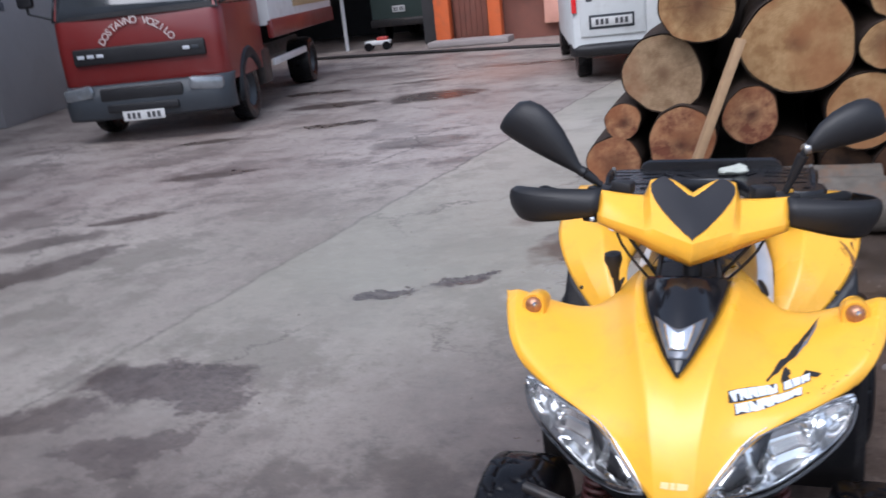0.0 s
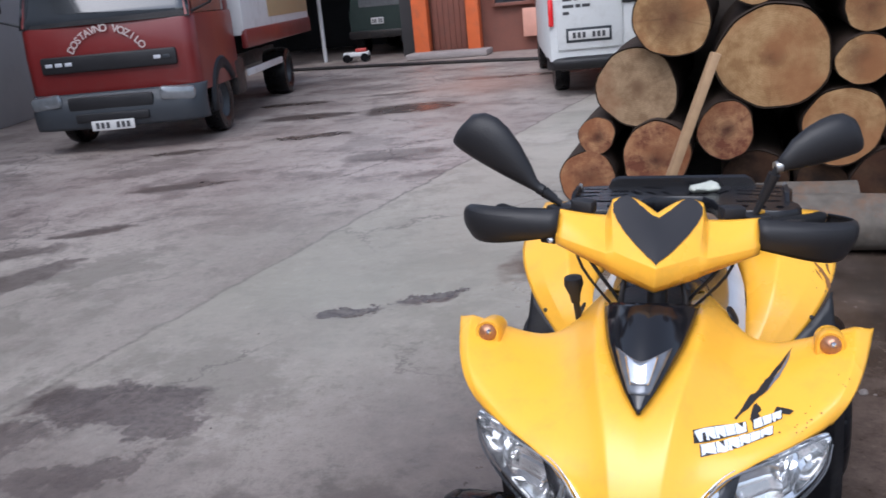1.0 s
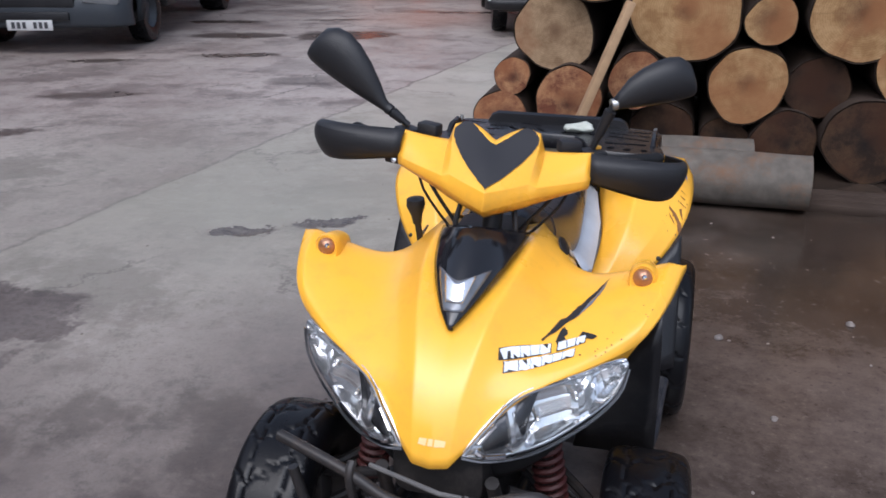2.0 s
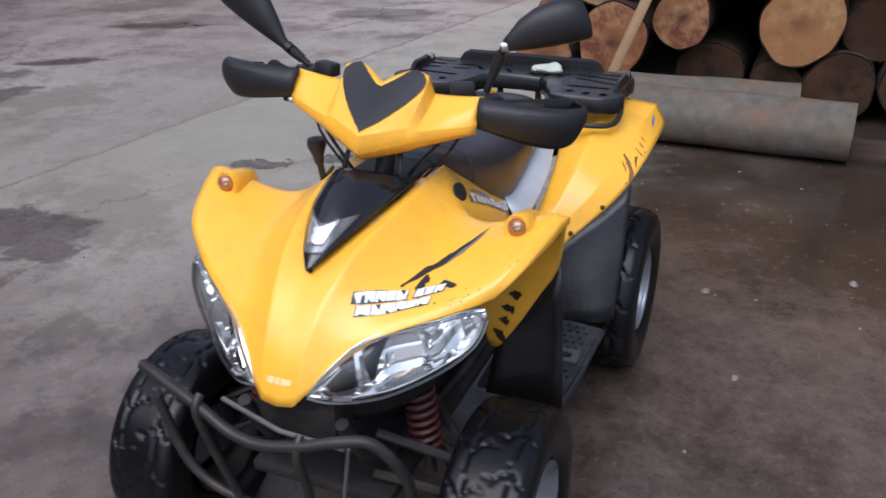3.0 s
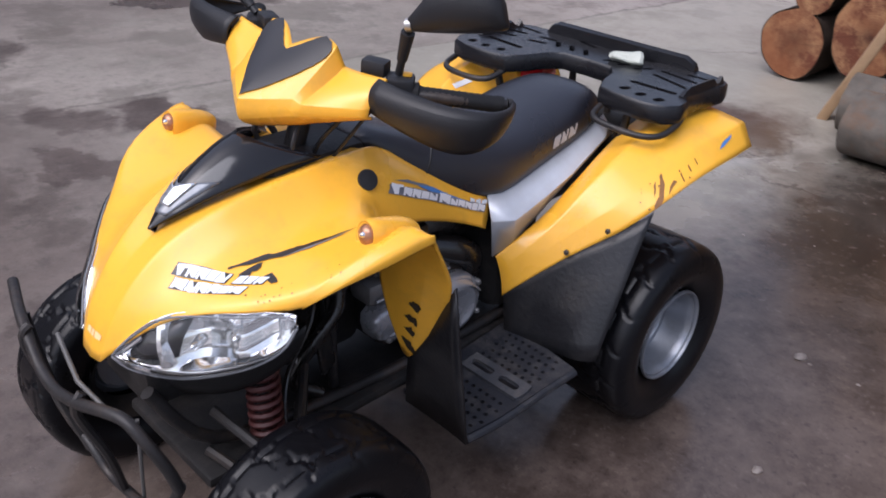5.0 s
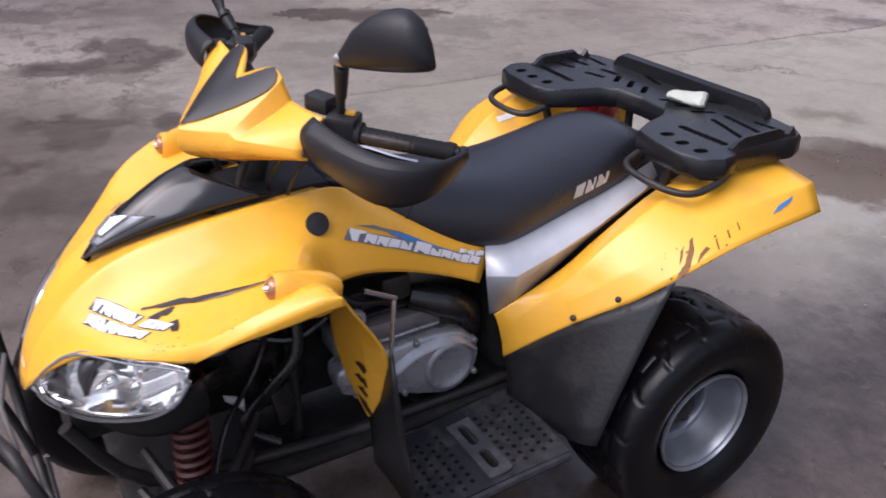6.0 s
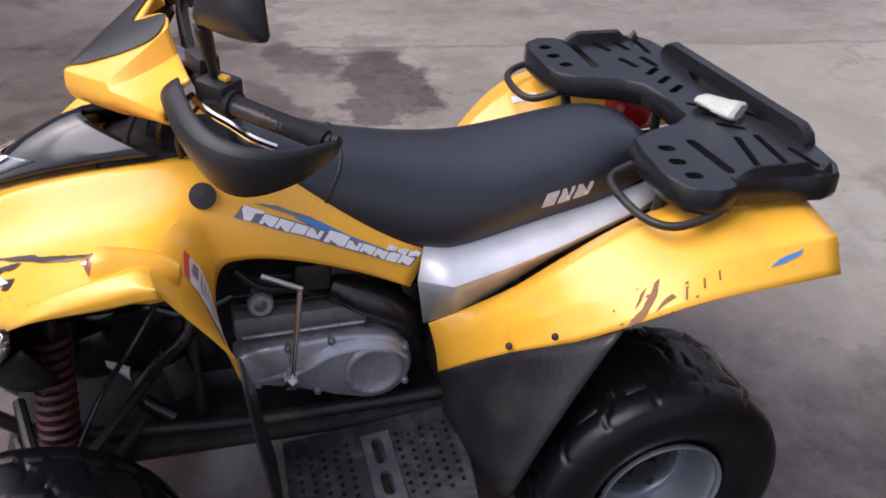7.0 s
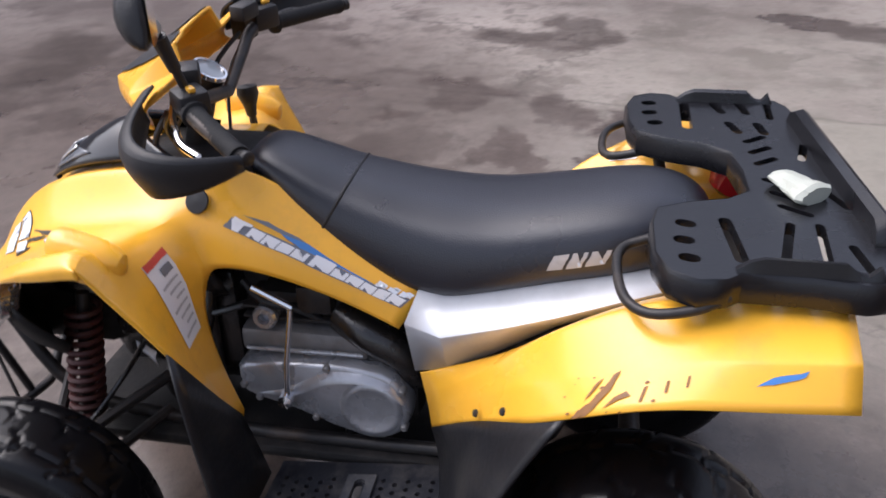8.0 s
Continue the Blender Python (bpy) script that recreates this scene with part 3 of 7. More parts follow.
for x, w in ((-1.25, 0.36), (0.0, 0.30), (2.9, 0.3)):
    bm = bmesh.new()
    box(bm, (x, 0.0, 2.3), (w, 0.3, 4.6), 0.02)
    part("post", bm, ORANGE_PAINT, far, "orange painted post")
bm = bmesh.new()
for k in range(7):
    box(bm, (-1.07 + 0.13 + k * 0.132, 0.12, 1.5), (0.125, 0.05, 2.9), 0.006)
part("boarded_door", bm, BRICK_RED, far)
for x, z, w, h in ((0.9, 1.75, 0.9, 1.4), (2.1, 2.2, 0.9, 1.3)):
    bm = bmesh.new()
    box(bm, (x, 0.2, z), (w, 0.08, h), 0)
    wd = part("window", bm, WINDOW_DARK, far)
    bm = bmesh.new()
    for dx in (-w / 2, w / 2):
        box(bm, (x + dx, 0.16, z), (0.08, 0.1, h + 0.08), 0.01)
    for dz in (-h / 2, h / 2):
        box(bm, (x, 0.16, z + dz), (w - 0.08, 0.1, 0.08), 0.01)
    part("window_frame", bm, BRICK_RED, wd)
bm = bmesh.new()
box(bm, (1.55, 0.10, 0.62), (0.85, 0.14, 0.62), 0.01)
part("pale_panel", bm, PINK_PANEL, far, "faded pink panel")
bm = bmesh.new()
box(bm, (-0.55, -0.35, 0.07), (1.9, 0.7, 0.14), 0.03)
part("door_step", bm, CONCRETE, far)
bm = bmesh.new()
box(bm, (3.2, 0.6, 5.3), (9.8, 2.2, 0.2), 0.03)
part("roof", bm, CANOPY_RED, far)

shed = thing("black_carport", "black boarded carport open to the yard", "shed", Matrix.Translation((-9.0, 19.0, 0)) @ Matrix.Rotation(radians(3), 4, "Z"), kind="structure")
for nm, c, s in (("back_wall", (-1.0, 6.0, 2.2), (8.6, 0.2, 4.4)), ("side_wall", (2.15, 2.9, 2.2), (0.2, 6.2, 4.4)), ("side_wall", (-5.2, 2.9, 2.2), (0.2, 6.2, 4.4)), ("front_board", (-1.5, -0.1, 3.9), (7.6, 0.15, 1.4)), ("front_board", (1.75, -0.02, 1.6), (0.6, 0.12, 3.2))):
    part(nm, box(bmesh.new(), c, s, 0.01), BLACK_SHED, shed)
part("roof", box(bmesh.new(), (-1.5, 3.0, 4.5), (8.0, 6.6, 0.14), 0.02), BLACK_SHED, shed)
part("canopy", box(bmesh.new(), (-1.7, -0.9, 2.55), (3.2, 1.8, 0.08), 0.01, pose(0, 0, 0, 4, 0, 0)), CANOPY_RED, shed)
part("canopy_post", tube(bmesh.new(), [(-0.62, -0.1, 0), (-0.62, -0.1, 2.5)], 0.05, 10, 1), WHITE_METAL, shed)

# rusty pipe lying across the yard
bm = bmesh.new()
pts = [(-10.2, 16.9), (-8.0, 16.65), (-6.0, 16.3), (-4.4, 15.95), (-3.0, 15.6), (-1.0, 15.3)]
tube(bm, [(x, y, 0.035) for x, y in pts], 0.035, 8)
solo("ground_pipe", bm, DARK_METAL, "dark rusty pipe lying across the concrete yard", "pipe")
crate = thing("toy_cart", "small white and red plastic cart on the ground", "cart", pose(-8.55, 18.4, 0, 0, 0, 15))
part("tray", box(bmesh.new(), (0, 0, 0.18), (0.62, 0.35, 0.10), 0.02, None), WHITE_METAL, crate)
part("seat_block", box(bmesh.new(), (0.12, 0, 0.27), (0.26, 0.26, 0.08), 0.02), CANOPY_RED, crate)
for x in (-0.22, 0.22):
    for y in (-0.18, 0.18):
        part("wheel", lathe(bmesh.new(), [(-0.03, 0), (-0.03, 0.10), (0.03, 0.10), (0.03, 0)], (0, 1, 0), (x, y, 0.10), 16), RUBBER, crate)

# ---- vehicles ----
TRUCK_RED = mat("truck_red", (0.138, 0.010, 0.009), 0.38, var=0.12, scale=1.5, dirt=(0.14, 0.035, 0.032), dirt_amount=0.4, dscale=3, coat=0.3)
BUMPER_GREY = mat("bumper_blue_grey", (0.030, 0.036, 0.044), 0.5, var=0.12, dirt=(0.06, 0.058, 0.056), dirt_amount=0.4)
BOX_WHITE = mat("cargo_white", (0.62, 0.62, 0.62), 0.5, var=0.08, dirt=(0.3, 0.28, 0.25), dirt_amount=0.5)
BOX_TAN = mat("cargo_tan_panel", (0.38, 0.28, 0.15), 0.5, var=0.2)
VAN_WHITE = mat("van_white", (0.62, 0.64, 0.64), 0.4, var=0.07, dirt=(0.33, 0.32, 0.3), dirt_amount=0.5, dscale=3, coat=0.2)
SUV_GREEN = mat("suv_dark_green", (0.03, 0.045, 0.04), 0.35, var=0.2, coat=0.3)
PLATE_WHITE = mat("plate_white", (0.55, 0.55, 0.54), 0.45, var=0.06)
LAMP_CLEAR = mat("lamp_clear", (0.22, 0.235, 0.25), 0.12, metal=0.5, var=0.3, scale=14, coat=0.6)
PRINT_DARK = mat("dark_print", (0.05, 0.05, 0.055), 0.5)
PRINT_WHITE = mat("white_print", (0.50, 0.42, 0.40), 0.5)


def plate(parent, x, y, z, w=0.52, h=0.115, m=None):
    p = part("number_plate", box(bmesh.new(), (x, y, z), (w, 0.012, h), 0.004, m), PLATE_WHITE, parent, "white number plate with dark bars")
    for k in range(7):
        if k not in (3,):
            part("plate_bar", box(bmesh.new(), (x - w * 0.36 + k * w * 0.12, y - 0.008, z), (w * 0.075, 0.004, h * 0.62), 0, m), PRINT_DARK, p)


def road_wheel(parent, x, y, r, w, s):
    h = w / 2
    t = part("wheel", lathe(bmesh.new(), [(-h * 0.8, r * 0.58), (-h, r * 0.75), (-h * 0.9, r * 0.95), (-h * 0.5, r), (h * 0.5, r), (h * 0.9, r * 0.95), (h, r * 0.75), (h * 0.8, r * 0.58)], (1, 0, 0), (x, y, r), 32), RUBBER, parent)
    part("rim", lathe(bmesh.new(), [(s * h * 0.7, r * 0.6), (s * h * 0.8, r * 0.56), (s * h * 0.2, r * 0.45), (s * h * 0.4, r * 0.2), (s * h * 0.5, 0)], (1, 0, 0), (x, y, r), 24), BUMPER_GREY, t)


truck = thing("delivery_truck", "red cab-over delivery truck with a white cargo box and blue-grey bumper", "truck", pose(-6.91, 7.35, 0, 0, 0, 16))
W = 1.06


def cab_ring(z, yf, hw, yb=1.85, rc=0.16):
    pts = []
    for cx, cy, a0 in ((hw - rc, yf + rc, -90), (hw - 0.06, yb - 0.06, 0), (-hw + 0.06, yb - 0.06, 90), (-hw + rc, yf + rc, 180)):
        r = rc if cy < 1 else 0.06
        for k in range(5):
            a = radians(a0 + 90 * k / 4)
            pts.append((cx + r * math.cos(a), cy + r * math.sin(a), z))
    return pts


bm = loft(bmesh.new(), [cab_ring(z, yf, hw) for z, yf, hw in ((0.62, 0.06, W), (0.75, 0.03, W), (1.15, 0.02, W), (1.48, 0.05, W), (1.52, 0.07, W - 0.01))])
cab = part("cab", bm, TRUCK_RED, truck, "glossy red truck cab", 40)
bm = loft(bmesh.new(), [cab_ring(z, yf, hw) for z, yf, hw in ((2.36, 0.36, W - 0.10), (2.45, 0.42, W - 0.13), (2.55, 0.55, W - 0.2))])
part("cab_roof", bm, TRUCK_RED, cab, "", 40)
for s in (1, -1):
    part("pillar", tube(bmesh.new(), [(s * (W - 0.07), 0.12, 1.5), (s * (W - 0.15), 0.43, 2.38)], 0.055, 10, 1), TRUCK_RED, cab)
    part("pillar", box(bmesh.new(), (s * (W - 0.09), 1.75, 1.94), (0.10, 0.22, 0.88), 0.02), TRUCK_RED, cab)
    part("pillar", box(bmesh.new(), (s * (W - 0.09), 0.9, 1.94), (0.05, 0.10, 0.86), 0.02), TRUCK_RED, cab)
rows = [[(x * (W - 0.02 - 0.09 * t), 0.07 + 0.30 * t - 0.05 * (1 - x * x), 1.50 + 0.88 * t) for x in (-1, -0.7, -0.35, 0, 0.35, 0.7, 1)] for t in (0, 0.33, 0.66, 1)]
panel("windscreen", rows, WINDOW_DARK, cab, 0.01, 1, "dark windscreen reflecting sky")
for s in (1, -1):
    bm = bmesh.new()
    box(bm, (s * (W - 0.06), 0.98, 1.95), (0.02, 1.4, 0.84), 0)
    part("side_window", bm, WINDOW_DARK, cab)
    bm = bmesh.new()
    tube(bm, [(s * (W - 0.03), 0.15, 1.54), (s * (W + 0.24), 0.08, 1.63), (s * (W + 0.24), 0.08, 2.16)], 0.018, 8, 1)
    box(bm, (s * (W + 0.25), 0.08, 1.93), (0.20, 0.10, 0.46), 0.04)
    part("door_mirror", bm, BLACK_PLASTIC, cab)
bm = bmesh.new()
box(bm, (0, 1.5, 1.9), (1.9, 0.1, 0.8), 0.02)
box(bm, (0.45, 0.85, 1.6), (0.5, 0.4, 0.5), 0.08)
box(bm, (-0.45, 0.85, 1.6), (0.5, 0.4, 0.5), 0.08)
part("cab_interior", bm, SHADED_ROOM, cab)
part("grille", box(bmesh.new(), (0.0, 0.0, 1.06), (1.66, 0.06, 0.20), 0.03), BLACK_PLASTIC, truck, "black front grille")
for x in (-0.72, -0.60, -0.48, 0.60, 0.71):
    part("grille_badge", box(bmesh.new(), (x, -0.035, 1.065), (0.085, 0.01, 0.042), 0.004), BUMPER_GREY if x > 0.6 else SILVER, truck, "pale badge block")
rows = []
for z, y in ((0.72, -0.06), (0.62, -0.16), (0.45, -0.18), (0.30, -0.14)):
    rows.append([(-W - 0.02, y + 0.30, z), (-W + 0.02, y + 0.10, z), (-W + 0.22, y, z), (-0.4, y - 0.02, z), (0.4, y - 0.02, z), (W - 0.22, y, z), (W - 0.02, y + 0.10, z), (W + 0.02, y + 0.30, z)])
panel("bumper", rows, BUMPER_GREY, truck, 0.05, 2, "blue-grey plastic bumper")
part("bumper_intake", box(bmesh.new(), (0, -0.165, 0.60), (1.04, 0.06, 0.16), 0.03), BLACK_PLASTIC, truck)
part("bumper_intake", box(bmesh.new(), (0, -0.185, 0.43), (0.90, 0.05, 0.10), 0.02), BLACK_PLASTIC, truck)
for s in (1, -1):
    bm = bmesh.new()
    box(bm, (0, 0, 0), (0.42, 0.10, 0.17), 0.05, pose(s * 0.80, -0.112, 0.635, 0, 6 * s, 14 * s))
    hl = part("headlight", bm, LAMP_CLEAR, truck, "clear rectangular headlight")
    bm = lathe(bmesh.new(), [(0, 0.055), (0.02, 0.05), (0.03, 0.02), (0.03, 0)], (0.1 * s, 1, 0), (s * 0.74, -0.172, 0.635), 16)
    part("reflector", bm, REFLECTOR, hl)
plate(truck, 0.0, -0.225, 0.335)
for s in (1, -1):
    rows = []
    for r, x in ((0.61, W - 0.02), (0.60, W + 0.03), (0.45, W + 0.04), (0.43, W - 0.02)):
        rows.append([(s * x, 0.98 - r * math.cos(radians(a)), 0.40 + (r - 0.02) * math.sin(radians(a))) for a in (-8, 20, 45, 70, 95, 120, 150)])
    panel("wheel_arch", rows if s > 0 else flip(rows), BUMPER_GREY, truck, 0.02, 1, "blue-grey plastic wheel arch")
    road_wheel(truck, s * 0.93, 0.98, 0.40, 0.24, s)
    road_wheel(truck, s * 0.86, 5.1, 0.40, 0.42, s)
bm = bmesh.new()
for s in (1, -1):
    box(bm, (s * 0.42, 3.6, 0.68), (0.10, 6.2, 0.22), 0.01)
    box(bm, (s * 0.95, 1.85, 0.62), (0.24, 0.5, 0.5), 0.05)
part("chassis", bm, DARK_METAL, truck)
part("cargo_box", box(bmesh.new(), (0, 4.55, 2.25), (2.30, 5.0, 2.2), 0.02), BOX_WHITE, truck, "white cargo box")
part("cargo_side_panel", box(bmesh.new(), (1.155, 5.3, 2.30), (0.02, 3.3, 1.9), 0.004), BOX_TAN, truck, "tan lettered side panel")
part("cargo_side_panel", box(bmesh.new(), (-1.155, 5.3, 2.30), (0.02, 3.3, 1.9), 0.004), BOX_TAN, truck, "tan lettered side panel")
for s in (1, -1):
    part("drop_side", box(bmesh.new(), (s * 1.13, 4.55, 1.10), (0.09, 5.0, 0.26), 0.02), TRUCK_RED, truck, "dark red drop side")
    part("side_guard", box(bmesh.new(), (s * 1.05, 3.45, 0.62), (0.05, 2.3, 0.10), 0.01), WHITE_METAL, truck)


def arc_text(words, parent, radius, centre_z, y, size, spread):
    """Letters set along an arch on the cab front."""
    start = spread / 2
    for i, ch in enumerate(words):
        if ch == " ":
            continue
        a = radians(start - spread * i / (len(words) - 1))
        cu = bpy.data.curves.new("letter", "FONT")
        cu.body, cu.size, cu.extrude, cu.align_x, cu.align_y = ch, size, 0.002, "CENTER", "CENTER"
        cu.offset = 0.002
        tmp = bpy.data.objects.new("letter", cu)
        me = bpy.data.meshes.new_from_object(tmp)
        bpy.data.objects.remove(tmp)
        me.materials.append(PRINT_WHITE)
        ob = new("letter", me)
        ob.parent = parent
        ob.matrix_basis = Matrix.Translation((-radius * math.sin(a), y, centre_z + radius * math.cos(a))) @ Matrix.Rotation(radians(90), 4, "X") @ Matrix.Rotation(a, 4, "Z")


arc_text("DOSTAVNO VOZILO", cab, 0.52, 0.925, 0.012, 0.118, 110)

van = thing("white_van", "white panel van parked with its rear doors to the yard", "van", pose(-1.19, 10.15, 0, 0, 0, 14))


def van_ring(y, hw, top, low=0.45):
    pts = []
    for x, z in ((hw - 0.02, low), (hw, low + 0.1), (hw, 1.1), (hw - 0.06, 1.75), (hw - 0.12, top - 0.12), (hw - 0.25, top)):
        pts.append((x, y, z))
    return pts + [(-x, yy, z) for x, yy, z in pts[::-1]]


bm = loft(bmesh.new(), [van_ring(y, hw, top) for y, hw, top in ((0.0, 0.93, 2.3), (0.04, 0.96, 2.36), (3.6, 0.97, 2.36), (4.2, 0.95, 2.2), (4.6, 0.93, 1.45), (5.2, 0.88, 1.15), (5.4, 0.8, 0.95))])
part("body", bm, VAN_WHITE, van, "dirty white van body", 40)
rows = []
for z, y in ((0.53, -0.02), (0.50, -0.09), (0.43, -0.10), (0.37, -0.04)):
    rows.append([(-0.98, y + 0.28, z), (-0.95, y + 0.05, z), (-0.7, y, z), (0.7, y, z), (0.95, y + 0.05, z), (0.98, y + 0.28, z)])
panel("rear_bumper", rows, BLACK_PLASTIC, van, 0.04, 2, "dark plastic rear bumper")
for s in (1, -1):
    part("rear_door", box(bmesh.new(), (s * 0.425, -0.012, 1.32), (0.83, 0.03, 1.40), 0.012), VAN_WHITE, van, "white rear door")
    part("rear_window", box(bmesh.new(), (s * 0.42, -0.03, 1.72), (0.62, 0.012, 0.44), 0.003), WINDOW_DARK, van)
    part("tail_light", box(bmesh.new(), (s * 0.915, -0.015, 1.10), (0.065, 0.05, 0.34), 0.012), TAIL_RED, van, "tall red tail light")
    road_wheel(van, s * 0.76, 0.95, 0.34, 0.22, s)
    road_wheel(van, s * 0.84, 4.3, 0.34, 0.22, s)
plate(van, -0.44, -0.04, 0.80)
part("plate_recess", box(bmesh.new(), (-0.44, -0.030, 0.80), (0.58, 0.01, 0.18), 0.002), BUMPER_GREY, van)
part("door_handle", box(bmesh.new(), (0.10, -0.04, 1.18), (0.22, 0.03, 0.05), 0.01), BLACK_PLASTIC, van)
bm = bmesh.new()
for r, ws in enumerate(((0.10, 0.06, 0.14, 0.08, 0.10), (0.07, 0.12, 0.09, 0.1), (0.12, 0.05), (0.14, 0.06, 0.1), (0.08,))):
    x = -0.76
    for w in ws:
        box(bm, (x + w / 2, -0.029, 1.42 - r * 0.085), (w, 0.004, 0.038), 0)
        x += w + 0.025
part("door_print", bm, PRINT_DARK, van, "dark unreadable print")
part("underbody", box(bmesh.new(), (0, 2.6, 0.40), (1.6, 4.6, 0.16), 0.02), DARK_METAL, van)

suv = thing("parked_suv", "dark green off-road car parked inside the carport", "car", pose(-8.45, 20.0, 0, 0, 0, 4))
bm = loft(bmesh.new(), [[(x, y, z) for x, z in ((hw, 0.5), (hw + 0.02, 1.1), (hw - 0.02, 1.2), (hw - 0.14, 1.8), (-hw + 0.14, 1.8), (-hw + 0.02, 1.2), (-hw - 0.02, 1.1), (-hw, 0.5))] for y, hw in ((0.0, 0.84), (0.08, 0.88), (2.9, 0.88))])
part("body", bm, SUV_GREEN, suv, "dark green body")
part("bonnet", box(bmesh.new(), (0, 3.5, 0.85), (1.7, 1.3, 0.6), 0.1), SUV_GREEN, suv)
part("rear_window", box(bmesh.new(), (0, 0.02, 1.46), (1.16, 0.06, 0.46), 0.02, pose(0, 0, 0, 0, 0, 0)), LAMP_CLEAR, suv)
part("rear_bumper", box(bmesh.new(), (0, -0.06, 0.55), (1.76, 0.16, 0.2), 0.04), DARK_METAL, suv)
plate(suv, -0.1, -0.03, 0.88, 0.34, 0.16)
for s in (1, -1):
    road_wheel(suv, s * 0.78, 0.75, 0.36, 0.24, s)
    road_wheel(suv, s * 0.78, 3.4, 0.36, 0.24, s)

# ---- rough wall added behind the logs to block sky light ----
BLOCKER_WALL = mat("dark_blocker_wall", (0.11, 0.09, 0.078), 0.85, var=0.3, scale=2.5, bump=0.4, bscale=30, dirt=(0.05, 0.04, 0.034), dirt_amount=0.7, dscale=2)
solo("sky_block_wall", box(bmesh.new(), (4.8, 6.75, 2.7), (10.8, 0.24, 5.6), 0.01), BLOCKER_WALL, "dark rough wall added behind the log pile to block sky", "wall", kind="structure")

# ---- log pile ----


def bark_material(name, a, b):
    return mat(name, a, 0.85, var=0.35, scale=7, bump=0.9, bscale=38, dirt=b, dirt_amount=0.85, dscale=5, spec=0.15)


def end_material(name, light, dark, heart, ringed=0.20):
    m = bpy.data.materials.new(name)
    m.use_nodes = True
    n, l = m.node_tree.nodes, m.node_tree.links
    b = n["Principled BSDF"]
    co = n.new("ShaderNodeTexCoord")
    info = n.new("ShaderNodeObjectInfo")
    mp = n.new("ShaderNodeMapping")
    mp.inputs["Scale"].default_value = (1, 0.05, 1)
    l.new(co.outputs["Object"], mp.inputs["Vector"])
    wv = n.new("ShaderNodeTexWave")
    wv.wave_type, wv.rings_direction = "RINGS", "Y"
    wv.inputs["Scale"].default_value, wv.inputs["Distortion"].default_value, wv.inputs["Detail"].default_value, wv.inputs["Detail Scale"].default_value = 24, 4.5, 4, 1.2
    l.new(mp.outputs[0], wv.inputs["Vector"])
    ns = n.new("ShaderNodeTexNoise")
    ns.noise_dimensions = "4D"
    ns.inputs["Scale"].default_value, ns.inputs["Detail"].default_value, ns.inputs["Roughness"].default_value = 9, 8, 0.7
    l.new(co.outputs["Object"], ns.inputs["Vector"])
    mw = n.new("ShaderNodeMath")
    mw.operation = "MULTIPLY"
    mw.inputs[1].default_value = 40
    l.new(info.outputs["Random"], mw.inputs[0])
    l.new(mw.outputs[0], ns.inputs["W"])
    c1 = n.new("ShaderNodeMix")
    c1.data_type = "RGBA"
    c1.inputs["A"].default_value, c1.inputs["B"].default_value = (*light, 1), (*dark, 1)
    rg = n.new("ShaderNodeMapRange")
    rg.inputs["From Min"].default_value, rg.inputs["From Max"].default_value = 0.40, 0.60
    l.new(ns.outputs["Fac"], rg.inputs["Value"])
    l.new(rg.outputs[0], c1.inputs["Factor"])
    c2 = n.new("ShaderNodeMix")
    c2.data_type = "RGBA"
    c2.blend_type = "MULTIPLY"
    fr = n.new("ShaderNodeMapRange")
    fr.inputs["To Max"].default_value = ringed
    l.new(wv.outputs["Fac"], fr.inputs["Value"])
    l.new(fr.outputs[0], c2.inputs["Factor"])
    l.new(c1.outputs["Result"], c2.inputs["A"])
    c2.inputs["B"].default_value = (0.45, 0.3, 0.2, 1)
    # darker heartwood with a ragged outline
    ln = n.new("ShaderNodeVectorMath")
    ln.operation = "LENGTH"
    ad = n.new("ShaderNodeVectorMath")
    sc = n.new("ShaderNodeVectorMath")
    sc.operation = "SCALE"
    sc.inputs["Scale"].default_value = 0.11
    l.new(ns.outputs["Color"], sc.inputs[0])
    l.new(mp.outputs[0], ad.inputs[0])
    l.new(sc.outputs[0], ad.inputs[1])
    sb_ = n.new("ShaderNodeVectorMath")
    sb_.operation = "SUBTRACT"
    sb_.inputs[1].default_value = (0.055, 0.055, 0.055)
    l.new(ad.outputs[0], sb_.inputs[0])
    l.new(sb_.outputs[0], ln.inputs[0])
    hr = n.new("ShaderNodeMapRange")
    hw = n.new("ShaderNodeMapRange")
    hw.inputs["To Min"].default_value, hw.inputs["To Max"].default_value = 0.06, 0.22
    l.new(info.outputs["Random"], hw.inputs["Value"])
    l.new(hw.outputs[0], hr.inputs["From Max"])
    hr.inputs["From Min"].default_value = 0.012
    hr.inputs["To Min"].default_value, hr.inputs["To Max"].default_value = 0.95, 0.0
    l.new(ln.outputs["Value"], hr.inputs["Value"])
    c3 = n.new("ShaderNodeMix")
    c3.data_type = "RGBA"
    l.new(hr.outputs[0], c3.inputs["Factor"])
    l.new(c2.outputs["Result"], c3.inputs["A"])
    c3.inputs["B"].default_value = (*heart, 1)
    # checks that run out from the pith, and weather stains
    nv = n.new("ShaderNodeVectorMath")
    nv.operation = "NORMALIZE"
    l.new(mp.outputs[0], nv.inputs[0])
    ck = n.new("ShaderNodeTexNoise")
    ck.noise_dimensions = "4D"
    ck.inputs["Scale"].default_value, ck.inputs["Detail"].default_value, ck.inputs["Roughness"].default_value = 5, 7, 0.75
    l.new(nv.outputs[0], ck.inputs["Vector"])
    l.new(mw.outputs[0], ck.inputs["W"])
    kr = n.new("ShaderNodeMapRange")
    kr.inputs["From Min"].default_value, kr.inputs["From Max"].default_value, kr.inputs["To Max"].default_value = 0.57, 0.66, 0.38
